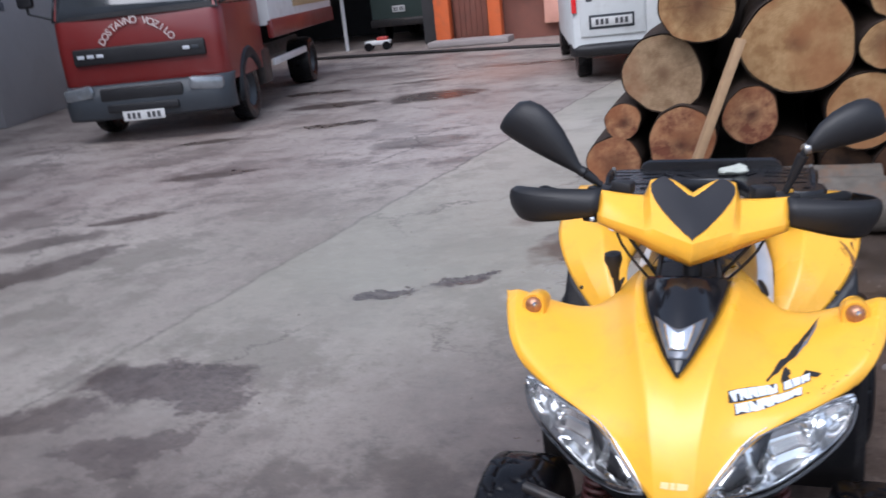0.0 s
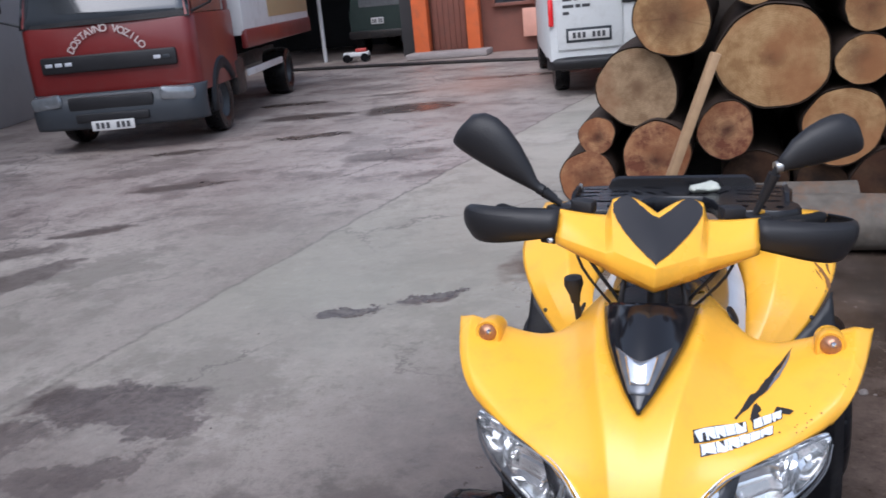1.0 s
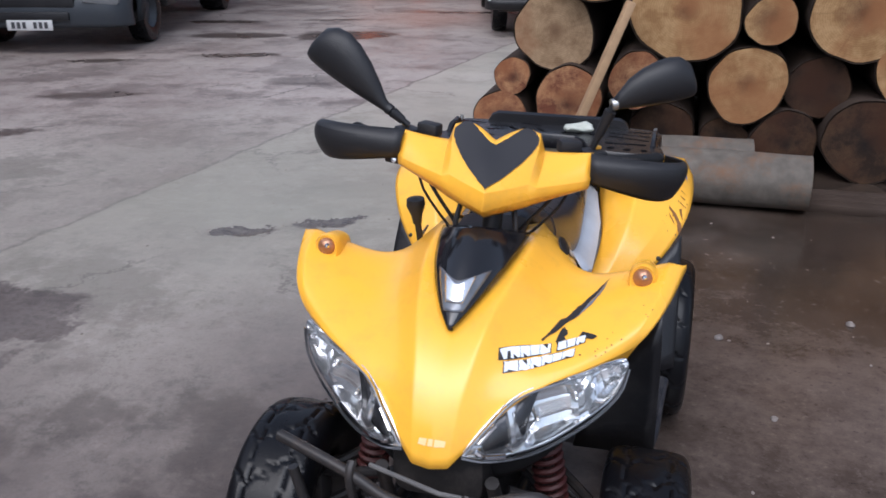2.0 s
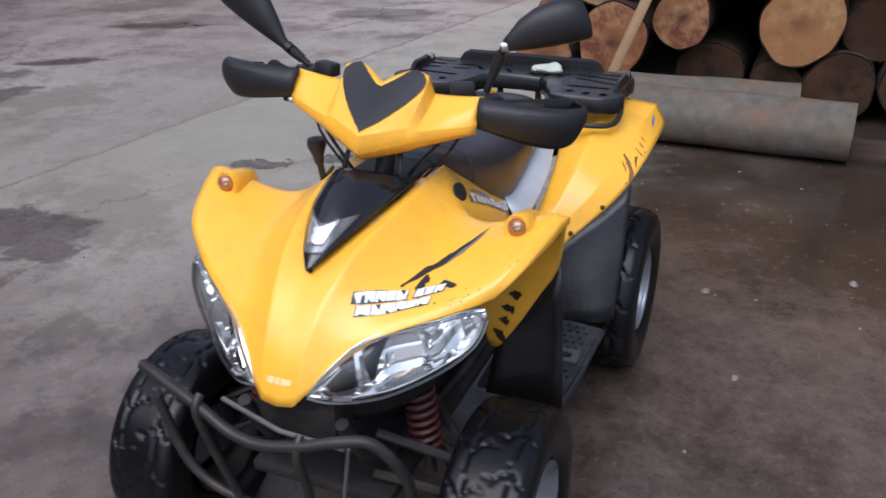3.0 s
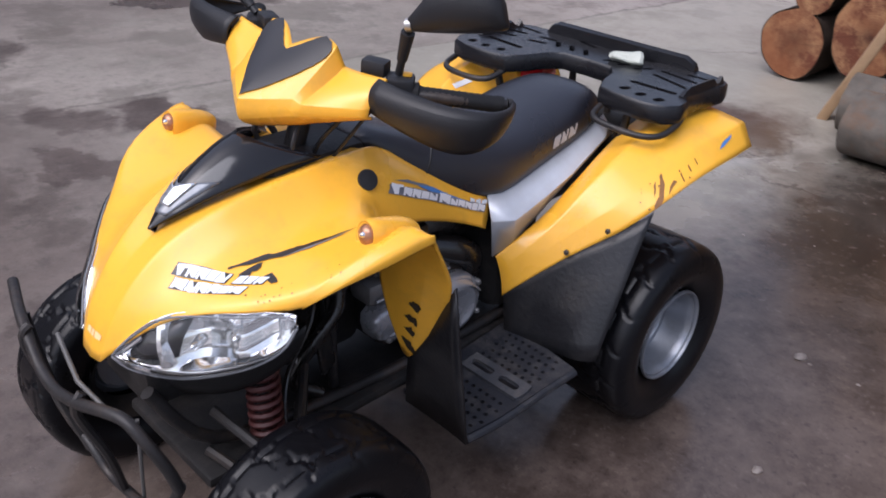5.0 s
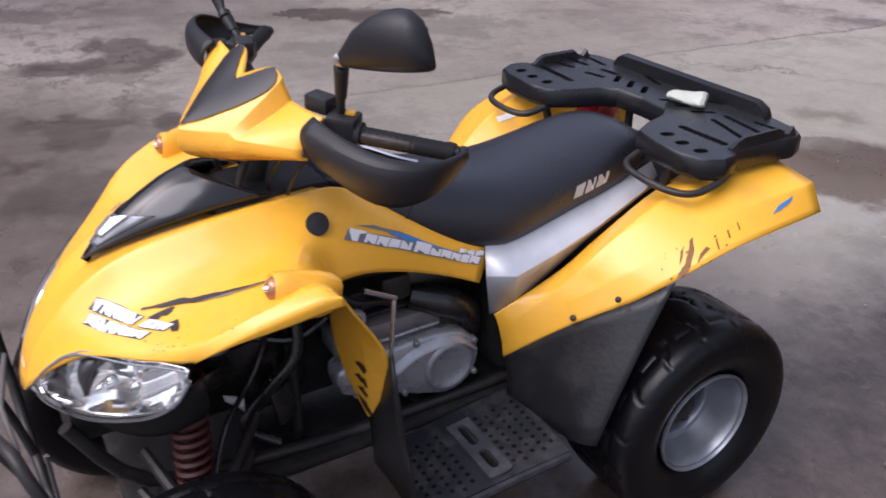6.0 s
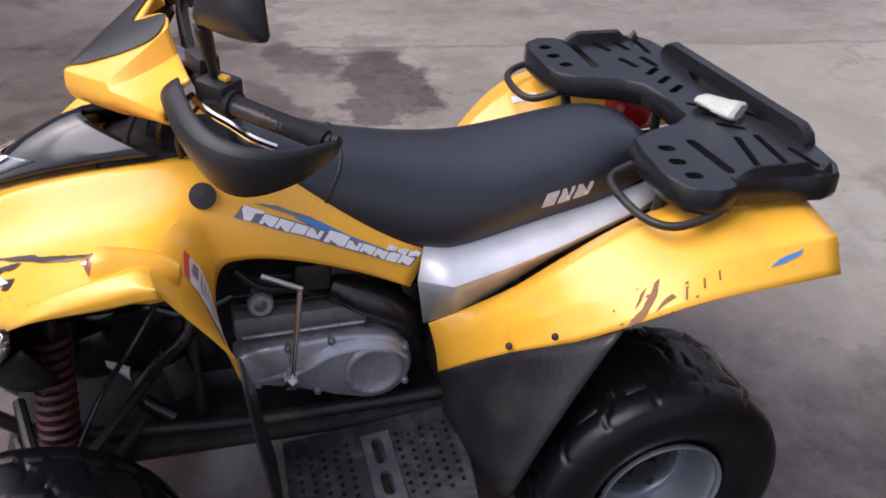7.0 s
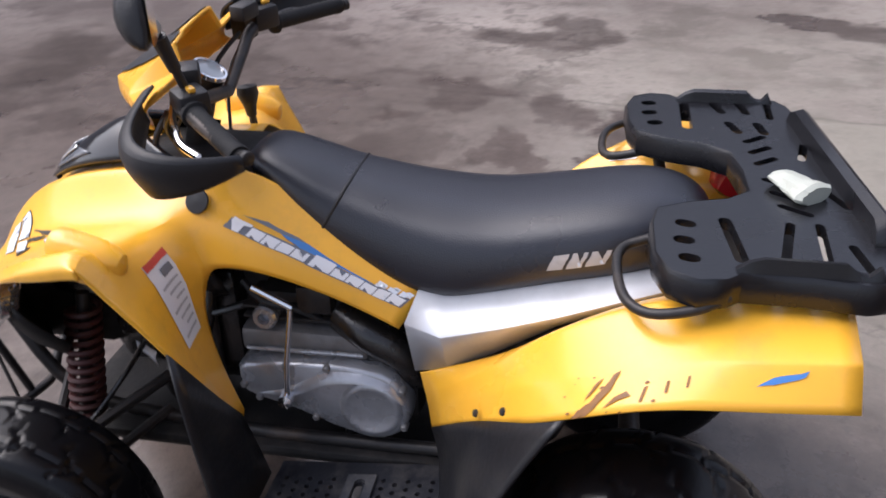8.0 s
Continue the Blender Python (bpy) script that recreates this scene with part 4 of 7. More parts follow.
    l.new(ck.outputs["Fac"], kr.inputs["Value"])
    c4 = n.new("ShaderNodeMix")
    c4.data_type = "RGBA"
    l.new(kr.outputs[0], c4.inputs["Factor"])
    l.new(c3.outputs["Result"], c4.inputs["A"])
    c4.inputs["B"].default_value = (*[c * 0.55 for c in heart], 1)
    st = n.new("ShaderNodeTexNoise")
    st.noise_dimensions = "4D"
    st.inputs["Scale"].default_value, st.inputs["Detail"].default_value = 3.2, 5
    l.new(co.outputs["Object"], st.inputs["Vector"])
    l.new(mw.outputs[0], st.inputs["W"])
    sr = n.new("ShaderNodeMapRange")
    sr.inputs["From Min"].default_value, sr.inputs["From Max"].default_value, sr.inputs["To Max"].default_value = 0.44, 0.60, 0.75
    l.new(st.outputs["Fac"], sr.inputs["Value"])
    c5 = n.new("ShaderNodeMix")
    c5.data_type = "RGBA"
    l.new(sr.outputs[0], c5.inputs["Factor"])
    l.new(c4.outputs["Result"], c5.inputs["A"])
    c5.inputs["B"].default_value = (light[0] * 0.62, light[1] * 0.42, light[2] * 0.35, 1)
    l.new(c5.outputs["Result"], b.inputs["Base Color"])
    b.inputs["Roughness"].default_value = 0.8
    b.inputs["Specular IOR Level"].default_value = 0.25
    bp = n.new("ShaderNodeBump")
    bp.inputs["Strength"].default_value, bp.inputs["Distance"].default_value = 0.5, 0.004
    l.new(ns.outputs["Fac"], bp.inputs["Height"])
    l.new(bp.outputs[0], b.inputs["Normal"])
    return m


BARK_BROWN = bark_material("brown_bark", (0.045, 0.032, 0.025), (0.06, 0.045, 0.036))
BARK_GREY = mat("grey_beech_bark", (0.105, 0.092, 0.078), 0.8, var=0.6, scale=13, bump=0.7, bscale=34, dirt=(0.15, 0.078, 0.042), dirt_amount=0.85, dscale=6, spec=0.2)
PALE_END = end_material("pale_cut_wood", (0.36, 0.228, 0.108), (0.23, 0.128, 0.053), (0.085, 0.036, 0.016))
GREY_END = end_material("weathered_cut_wood", (0.32, 0.225, 0.135), (0.20, 0.13, 0.073), (0.13, 0.075, 0.04))
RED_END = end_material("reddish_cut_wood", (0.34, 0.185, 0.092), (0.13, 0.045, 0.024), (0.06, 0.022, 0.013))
# much darker cut wood for the ends low in the pile
DARK_END = end_material("dark_cut_wood", (0.060, 0.032, 0.016), (0.019, 0.010, 0.006), (0.008, 0.005, 0.004))


def log(x, z, rx, rz, length, end, bark, y0, label, seed, tilt=0.0, yaw=0.0):
    rnd = random.Random(seed)
    ph = [rnd.uniform(0, 6.28) for _ in range(4)]
    def radius(a):
        return 1 + 0.04 * math.sin(2 * a + ph[0]) + 0.03 * math.sin(3 * a + ph[1]) + 0.015 * math.sin(5 * a + ph[2]) + 0.010 * math.sin(9 * a + ph[3])
    seg = 40
    rings = []
    for k in range(9):
        y = length * k / 8
        g = 1 + 0.02 * math.sin(k * 1.3 + ph[1])
        rings.append([(rx * g * radius(a) * math.cos(a), y, rz * g * radius(a) * math.sin(a)) for a in [2 * math.pi * q / seg for q in range(seg)]])
    first = [Vector(p) for p in rings[0]]
    rings.insert(0, [(p.x * 0.97, 0.020, p.z * 0.97) for p in first])
    bm = loft(bmesh.new(), rings)
    ob = solo("log", bm, bark, label, "log", pose(x, y0, z, tilt, 0, yaw), group="stacked logs", angle=60)
    bm = bmesh.new()
    prev = None
    for f in (0.965, 0.75, 0.5, 0.25, 0.06):
        ringv = [bm.verts.new((p.x * f, -0.002 + 0.004 * noise.noise((p.x * f * 9 + seed, p.z * f * 9, 0)), p.z * f)) for p in first]
        if prev:
            for i in range(seg):
                j = (i + 1) % seg
                bm.faces.new((prev[i], prev[j], ringv[j], ringv[i]))
        prev = ringv
    bm.faces.new(prev)
    part("cut_face", bm, end, ob, "", 60)
    return ob


PALE, GREY, RED, DARK = "thick log with a pale sawn end in the log pile", "weathered grey-brown log end in the log pile", "reddish sawn log end low in the log pile", "dark log end at the bottom of the pile"
LOGS = [
    (-0.20, 1.24, 0.235, 0.245, PALE_END, 4.15, PALE), (-0.43, 0.81, 0.265, 0.265, GREY_END, 4.28, GREY), (0.385, 0.975, 0.325, 0.325, PALE_END, 4.10, PALE), (0.87, 0.93, 0.150, 0.152, PALE_END, 4.10, PALE),
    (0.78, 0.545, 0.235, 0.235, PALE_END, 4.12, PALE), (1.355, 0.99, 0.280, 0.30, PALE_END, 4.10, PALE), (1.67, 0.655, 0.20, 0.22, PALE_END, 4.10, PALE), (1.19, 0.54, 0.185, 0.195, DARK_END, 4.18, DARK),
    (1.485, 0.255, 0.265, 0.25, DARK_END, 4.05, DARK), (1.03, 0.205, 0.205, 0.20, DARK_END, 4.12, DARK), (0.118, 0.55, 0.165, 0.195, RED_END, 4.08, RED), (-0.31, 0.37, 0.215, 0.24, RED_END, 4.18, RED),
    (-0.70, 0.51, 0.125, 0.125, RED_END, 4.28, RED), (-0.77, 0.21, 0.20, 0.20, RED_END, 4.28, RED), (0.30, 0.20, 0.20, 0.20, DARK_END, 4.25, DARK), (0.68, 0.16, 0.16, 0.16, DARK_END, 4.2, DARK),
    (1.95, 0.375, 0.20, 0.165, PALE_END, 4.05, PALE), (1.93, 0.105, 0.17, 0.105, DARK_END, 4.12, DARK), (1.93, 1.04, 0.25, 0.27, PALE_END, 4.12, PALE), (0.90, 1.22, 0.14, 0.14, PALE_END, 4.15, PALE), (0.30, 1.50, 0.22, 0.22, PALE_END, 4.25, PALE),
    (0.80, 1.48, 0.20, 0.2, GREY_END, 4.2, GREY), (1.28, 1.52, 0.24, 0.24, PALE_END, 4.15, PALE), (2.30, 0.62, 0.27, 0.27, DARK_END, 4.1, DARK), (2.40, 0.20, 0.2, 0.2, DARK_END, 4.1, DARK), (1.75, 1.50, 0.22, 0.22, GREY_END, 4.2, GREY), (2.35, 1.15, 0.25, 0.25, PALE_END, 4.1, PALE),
]
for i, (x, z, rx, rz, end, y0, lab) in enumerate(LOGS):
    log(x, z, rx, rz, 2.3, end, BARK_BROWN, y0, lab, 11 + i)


def lying_log(p, q, r, seed, end):
    p, q = Vector(p), Vector(q)
    d = q - p
    ob = log(p.x, p.z, r, r, d.length, end, BARK_GREY, p.y, "smooth grey beech log lying on the ground before the pile", seed, 0, 0)
    ob.matrix_basis = Matrix.Translation(p) @ d.to_track_quat("Y", "Z").to_matrix().to_4x4()
    ob["group"] = "logs lying before the pile"


lying_log((1.105, 3.40, 0.155), (-0.02, 3.44, 0.150), 0.155, 71, GREY_END)
lying_log((0.83, 3.80, 0.145), (-0.18, 3.74, 0.140), 0.140, 72, RED_END)
for k in range(3):
    solo("old_plank", box(bmesh.new(), (0, 0, 0), (2.2, 0.10, 0.05), 0.012), BARK_BROWN, "dark wet plank lying before the log pile", "plank", pose(2.2, 3.42 + 0.14 * k, 0.022, 0, 0, -2 + 2 * k), group="planks on the ground")
bm = bmesh.new()
box(bm, (0, 0, 0.0), (0.075, 0.05, 1.12), 0.008)
for v in bm.verts:
    v.co.x += 0.006 * math.sin(v.co.z * 5)
WOOD = mat("weathered_plank", (0.34, 0.22, 0.12), 0.7, var=0.25, scale=12, bump=0.3, bscale=60, dirt=(0.16, 0.1, 0.06), dirt_amount=0.5)
a, b = Vector((-0.30, 3.82, 0.04)), Vector((0.045, 3.93, 0.985))
solo("leaning_plank", bm, WOOD, "rough wooden stake leaning against the log pile", "plank", Matrix.Translation((a + b) / 2) @ (b - a).to_track_quat("Z", "Y").to_matrix().to_4x4())

# ---- the quad bike ----
quad = thing("quad_bike", "yellow and black sports quad bike, scuffed, parked on wet concrete", "quad bike")


def glyph(a, w, h, base, slant, kind):
    """A slanted block with a notch, standing for one letter of a logo."""
    k = w * 0.28
    shape = [
        [(0, 0), (w, 0), (w, h), (0, h)],
        [(0, h * 0.72), (w * 0.36, h * 0.72), (w * 0.36, 0), (w * 0.68, 0), (w * 0.68, h * 0.72), (w, h * 0.72), (w, h), (0, h)],
        [(0, 0), (k, 0), (k, h * 0.32), (w - k, h * 0.32), (w - k, 0), (w, 0), (w, h), (0, h)],
        [(0, 0), (w, 0), (w, h * 0.28), (k, h * 0.34), (k, h * 0.66), (w, h * 0.72), (w, h), (0, h)],
        [(0, 0), (w, 0), (w, h), (w - k, h), (w - k, h * 0.4), (k, h * 0.4), (k, h), (0, h)],
    ][kind]
    return [(a + x + slant * (base + z), base + z) for x, z in shape]


def front_body():
    cols = [
        [(0, -0.150, 0.545), (0, -0.130, 0.620), (0, -0.075, 0.695), (0, 0.000, 0.757), (0, 0.100, 0.789), (0, 0.250, 0.812), (0, 0.400, 0.822)],
        [(0.035, -0.147, 0.550), (0.042, -0.120, 0.636), (0.053, -0.055, 0.719), (0.072, 0.028, 0.783), (0.093, 0.130, 0.820), (0.112, 0.270, 0.845), (0.112, 0.410, 0.851)],
        [(0.062, -0.130, 0.580), (0.080, -0.098, 0.642), (0.100, -0.041, 0.701), (0.130, 0.044, 0.740), (0.160, 0.152, 0.763), (0.180, 0.260, 0.775), (0.185, 0.350, 0.790)],
        [(0.155, -0.050, 0.676), (0.165, -0.030, 0.692), (0.182, 0.010, 0.711), (0.205, 0.080, 0.730), (0.225, 0.160, 0.753), (0.238, 0.250, 0.774), (0.245, 0.303, 0.785)],
        [(0.255, 0.018, 0.695), (0.262, 0.035, 0.709), (0.277, 0.075, 0.727), (0.293, 0.130, 0.750), (0.305, 0.190, 0.779), (0.316, 0.265, 0.800), (0.320, 0.308, 0.805)],
        [(0.322, 0.078, 0.709), (0.343, 0.098, 0.738), (0.360, 0.130, 0.765), (0.376, 0.170, 0.789), (0.388, 0.222, 0.811), (0.394, 0.276, 0.827), (0.396, 0.303, 0.831)],
        [(0.338, 0.094, 0.716), (0.361, 0.112, 0.737), (0.382, 0.142, 0.762), (0.397, 0.182, 0.783), (0.411, 0.232, 0.803), (0.422, 0.283, 0.821), (0.428, 0.308, 0.825)],
    ]
    rows = tighten([mirror_row([c[r] for c in cols]) for r in range(7)], (1, 5, 6, 7, 11))
    last = [c[6] for c in cols]
    flap = [
        last[:1:-1],
        [(0.418, 0.336, 0.772), (0.384, 0.338, 0.778), (0.305, 0.345, 0.757), (0.240, 0.352, 0.748), (0.186, 0.374, 0.740)],
        [(0.404, 0.378, 0.708), (0.356, 0.366, 0.717), (0.290, 0.365, 0.707), (0.235, 0.372, 0.700), (0.189, 0.394, 0.690)],
        [(0.386, 0.416, 0.634), (0.330, 0.390, 0.642), (0.265, 0.378, 0.637), (0.230, 0.378, 0.630), (0.203, 0.375, 0.617)],
        [(0.316, 0.432, 0.512), (0.284, 0.412, 0.519), (0.250, 0.405, 0.512), (0.230, 0.403, 0.510), (0.213, 0.400, 0.500)],
        [(0.250, 0.432, 0.410), (0.241, 0.433, 0.402), (0.233, 0.433, 0.399), (0.225, 0.433, 0.401), (0.218, 0.432, 0.410)],
    ]
    flap = tighten(flap, (1,))
    side = [
        [last[1], last[2], (0.186, 0.374, 0.740), (0.189, 0.394, 0.690)],
        [(0.104, 0.432, 0.849), (0.172, 0.402, 0.792), (0.187, 0.404, 0.740), (0.190, 0.414, 0.695)],
        [(0.084, 0.490, 0.822), (0.158, 0.479, 0.778), (0.182, 0.473, 0.735), (0.190, 0.466, 0.699)],
        [(0.098, 0.567, 0.772), (0.154, 0.572, 0.738), (0.175, 0.574, 0.698), (0.180, 0.570, 0.663)],
        [(0.118, 0.655, 0.710), (0.155, 0.655, 0.683), (0.170, 0.654, 0.655), (0.175, 0.650, 0.628)],
        [(0.143, 0.758, 0.647), (0.155, 0.753, 0.628), (0.165, 0.740, 0.607), (0.173, 0.725, 0.588)],
    ]
    side = [[r[0], tuple(Vector(r[0]).lerp(Vector(r[1]), 0.16)), *r[1:]] for r in side]
    lip = [[p, (p[0] + 0.004 * k, p[1] + 0.004 * k, p[2] - 0.010 * k), (p[0] + 0.002 * k, p[1] + 0.007 * k, p[2] - 0.024 * k)] for p, k in zip(cols[6], (0.12, 0.15, 0.28, 0.6, 0.9, 1.0, 1.0))]
    bm = sheet(bmesh.new(), rows)
    for net in (flap, side, lip):
        sheet(bm, net)
        sheet(bm, flip(net))
    bmesh.ops.remove_doubles(bm, verts=bm.verts, dist=0.0008)
    ob = part("front_body", bm, YELLOW, quad, "glossy yellow plastic front body with fenders", 60)
    md = ob.modifiers.new("round", "SUBSURF")
    md.levels = md.render_levels = 2
    md.boundary_smooth = "PRESERVE_CORNERS"
    md = ob.modifiers.new("thick", "SOLIDIFY")
    md.thickness, md.offset = 0.004, -1
    return ob


hood = front_body()

# black shield on the hood, with its small lamp
SHIELD = [  # t, middle y and z, edge y, half-width, edge z
    (0.0, -0.006, 0.764, -0.004, 0.004, 0.764), (0.15, 0.018, 0.792, 0.030, 0.028, 0.788), (0.35, 0.058, 0.829, 0.090, 0.054, 0.813),
    (0.55, 0.098, 0.860, 0.155, 0.075, 0.833), (0.80, 0.148, 0.890, 0.240, 0.091, 0.849), (1.0, 0.190, 0.906, 0.318, 0.100, 0.856)]


def on_shield(t, q, lift=0.0):
    """A point of the domed shield: t from its tip to its rear edge, q from -1 to 1 across."""
    for a, b in zip(SHIELD, SHIELD[1:]):
        if t <= b[0] + 1e-6:
            k = (t - a[0]) / (b[0] - a[0])
            yc, zc, ye, hw, ze = [p + (r - p) * k for p, r in zip(a[1:], b[1:])]
            e = abs(q)
            return (hw * q, yc + (ye - yc) * e ** 1.8, zc + (ze - zc) * e ** 1.8 + lift)


shield = panel("shield", [[on_shield(t, q) for q in (-1, -0.75, -0.4, 0, 0.4, 0.75, 1)] for t in (0, 0.08, 0.15, 0.25, 0.35, 0.45, 0.55, 0.68, 0.8, 0.9, 1)], BLACK_GLOSS, quad, 0.016, 1, "glossy black domed centre shield", 60, (0, -0.5, 0.8))
lamp_rows = []
for k in range(7):
    u = k / 6
    lamp_rows.append([on_shield(0.13 + u * (0.24 + 0.14 * abs(q) ** 1.5), q * 0.78, 0.003) for q in (-1, -0.66, -0.33, 0, 0.33, 0.66, 1)])
panel("position_lamp", lamp_rows, mat("lamp_silver_lens", (0.15, 0.16, 0.18), 0.2, metal=0.3, var=0.5, scale=45, coat=0.5), shield, 0.002, 1, "clear V-shaped lamp with silver reflector", 60, (0, -0.5, 0.8))
lamp_rows = [[on_shield(0.19 + k / 5 * (0.13 + 0.10 * abs(q) ** 1.3), q * 0.52, 0.0065 + 0.002 * (k % 2)) for q in (-1, -0.66, -0.33, 0, 0.33, 0.66, 1)] for k in range(6)]
panel("lamp_reflector", lamp_rows, REFLECTOR, shield, 0.001, 1, "bright lamp reflector", 30, (0, -0.5, 0.8))


LAMP_SHADE = mat("lamp_shade_grey", (0.045, 0.045, 0.05), 0.22, metal=0.3, var=0.3, scale=30)
LAMP_EDGE = mat("lens_edge_grey", (0.22, 0.23, 0.25), 0.25, metal=0.3, var=0.2)


def headlight(s):
    top = [(0.062, -0.131, 0.577), (0.106, -0.099, 0.632), (0.155, -0.053, 0.672), (0.255, 0.016, 0.691), (0.300, 0.052, 0.701), (0.333, 0.084, 0.700)]
    bot = [(0.057, -0.130, 0.569), (0.106, -0.113, 0.559), (0.183, -0.060, 0.558), (0.268, 0.010, 0.590), (0.322, 0.056, 0.636), (0.337, 0.083, 0.682)]
    top, bot = smooth_path(top, 4), smooth_path(bot, 4)
    last = len(top) - 1
    def rows(push, inset):
        out = []
        for k in range(6):
            t = k / 5
            bow = math.sin(math.pi * t) * 0.016 + push
            r = []
            for i, (a, b) in enumerate(zip(top, bot)):
                p = Vector(a).lerp(Vector(b), inset + t * (1 - 2 * inset))
                r.append(tuple(p + Vector((0.45, -0.85, -0.15)) * bow * (0.4 + 0.6 * math.sin(math.pi * i / last))))
            out.append(r)
        return out
    f = (lambda q: q) if s > 0 else flip
    base, fine = rows(-0.006, 0.0), []
    nu, nv = 48, 24
    for a in range(nv + 1):
        line = []
        for c in range(nu + 1):
            v, u = a / nv, c / nu
            p5, p4 = v * 5, u * last
            i0, j0 = min(int(p5), 4), min(int(p4), last - 1)
            p = Vector(base[i0][j0]).lerp(Vector(base[i0][j0 + 1]), p4 - j0).lerp(Vector(base[i0 + 1][j0]).lerp(Vector(base[i0 + 1][j0 + 1]), p4 - j0), p5 - i0)
            rimmed = min(1.0, 9 * min(u, 1 - u, v, 1 - v))
            bowls = max(1 - ((u - 0.47) / 0.15) ** 2 - ((v - 0.5) / 0.60) ** 2, 1 - ((u - 0.74) / 0.18) ** 2 - ((v - 0.5) / 0.60) ** 2, 0.55 if u < 0.30 else 0.16)
            step = (0.0030 * (int(u * 13) % 2) + 0.0022 * (int(v * 4) % 2)) * (u > 0.34)
            line.append(tuple(p - Vector((0.45, -0.85, -0.15)) * rimmed * (0.046 * bowls + step)))
        fine.append(line)
    front = (0.4 * s, -0.9, 0.2)
    holder = panel("headlight", f(fine), REFLECTOR, quad, 0.002, 0, "twin-bulb headlight with bright chrome reflector behind clear lens", 24, front)
    part("lens", sheet(bmesh.new(), f(rows(0.006, 0.0))), LENS, holder, "", 60, front)
    panel("dark_inner_trim", f([[(0.098, -0.098, 0.612), (0.118, -0.078, 0.636), (0.150, -0.048, 0.655), (0.180, -0.026, 0.668)], [(0.090, -0.110, 0.588), (0.112, -0.094, 0.604), (0.143, -0.066, 0.612), (0.168, -0.044, 0.626)], [(0.096, -0.112, 0.577), (0.118, -0.096, 0.577), (0.146, -0.070, 0.580), (0.162, -0.054, 0.588)]]), LAMP_SHADE, holder, 0.003, 0, "dark grey inner lamp trim", 60, front)
    bm = bmesh.new()
    tube(bm, [Vector(p) + Vector((0.001, -0.001, -0.002)) for p in bot], 0.0032, 8, 1)
    tube(bm, [Vector(p) + Vector((0.0, -0.002, -0.003)) for p in top], 0.002, 8, 1)
    if s < 0:
        for v in bm.verts:
            v.co.x *= -1
    part("bezel", bm, LAMP_EDGE, holder)
    for c, r in (((0.180, -0.030, 0.612), 0.009), ((0.245, 0.018, 0.640), 0.010)):
        bm = lathe(bmesh.new(), [(-0.012, 0.0), (-0.010, r * 0.4), (-0.004, r * 0.75), (0.006, r * 0.95), (0.012, r), (0.014, r * 1.15), (0.022, r * 1.2)], (-0.35, 0.9, 0.1), c, 20)
        if s < 0:
            for v in bm.verts:
                v.co.x *= -1
        part("bulb_cap", bm, REFLECTOR, holder)
    bm = bmesh.new()
    tube(bm, [(0.082, -0.118, 0.576), (0.10, -0.114, 0.566), (0.132, -0.094, 0.560)], 0.006, 8)
    tube(bm, [(0.086, -0.116, 0.592), (0.112, -0.092, 0.622)], 0.005, 8)
    if s < 0:
        for v in bm.verts:
            v.co.x *= -1
    part("trim_bar", bm, CHROME, holder)


headlight(1)
headlight(-1)


def signal(s):
    bm = lathe(bmesh.new(), [(-0.005, 0.0), (-0.005, 0.020), (-0.008, 0.024), (0.0, 0.028), (0.020, 0.029), (0.045, 0.029), (0.070, 0.028), (0.092, 0.024), (0.108, 0.015), (0.114, 0.0)], (0.04 * s, 1, -0.24), (0.345 * s, 0.234, 0.812), 24)
    for v in bm.verts:
        sink = 0.812 - 0.24 * (v.co.y - 0.234) - v.co.z
        if sink > 0:
            v.co.x += (v.co.x - 0.345 * s) * sink * 8
            v.co.z -= sink * 0.9
    ob = part("turn_signal", bm, YELLOW, quad, "round amber turn signal in a yellow pod")
    bm = lathe(bmesh.new(), [(-0.016, 0.0), (-0.014, 0.008), (-0.009, 0.016), (-0.003, 0.020), (0.004, 0.020)], (0.1 * s, 1, -0.12), (0.345 * s, 0.231, 0.812), 20)
    sl = part("signal_lens", bm, AMBER, ob, "amber-tinted lens")
    bm = lathe(bmesh.new(), [(-0.018, 0.0), (-0.0175, 0.003), (-0.013, 0.006), (-0.008, 0.007)], (0.1 * s, 1, -0.12), (0.345 * s + 0.004, 0.231, 0.816), 14)
    part("bulb_reflector", bm, CHROME, sl)


signal(1)
signal(-1)

# ---- steering: cover, bar, guards, mirrors ----
lat = Vector((0.413, 0.038, -0.034)).normalized()
fwd = Vector((-0.06, 1, 0.0))
fwd = (fwd - fwd.dot(lat) * lat).normalized()
upv = lat.cross(fwd)
STEER = Matrix(((lat.x, fwd.x, upv.x, 0.012), (lat.y, fwd.y, upv.y, 0.30), (lat.z, fwd.z, upv.z, 1.0), (0, 0, 0, 1)))
BACK = STEER.inverted()


def steer(rows):
    return [[tuple(STEER @ Vector(p)) for p in r] for r in rows]


def near_side(p):
    return BACK @ Vector(p)


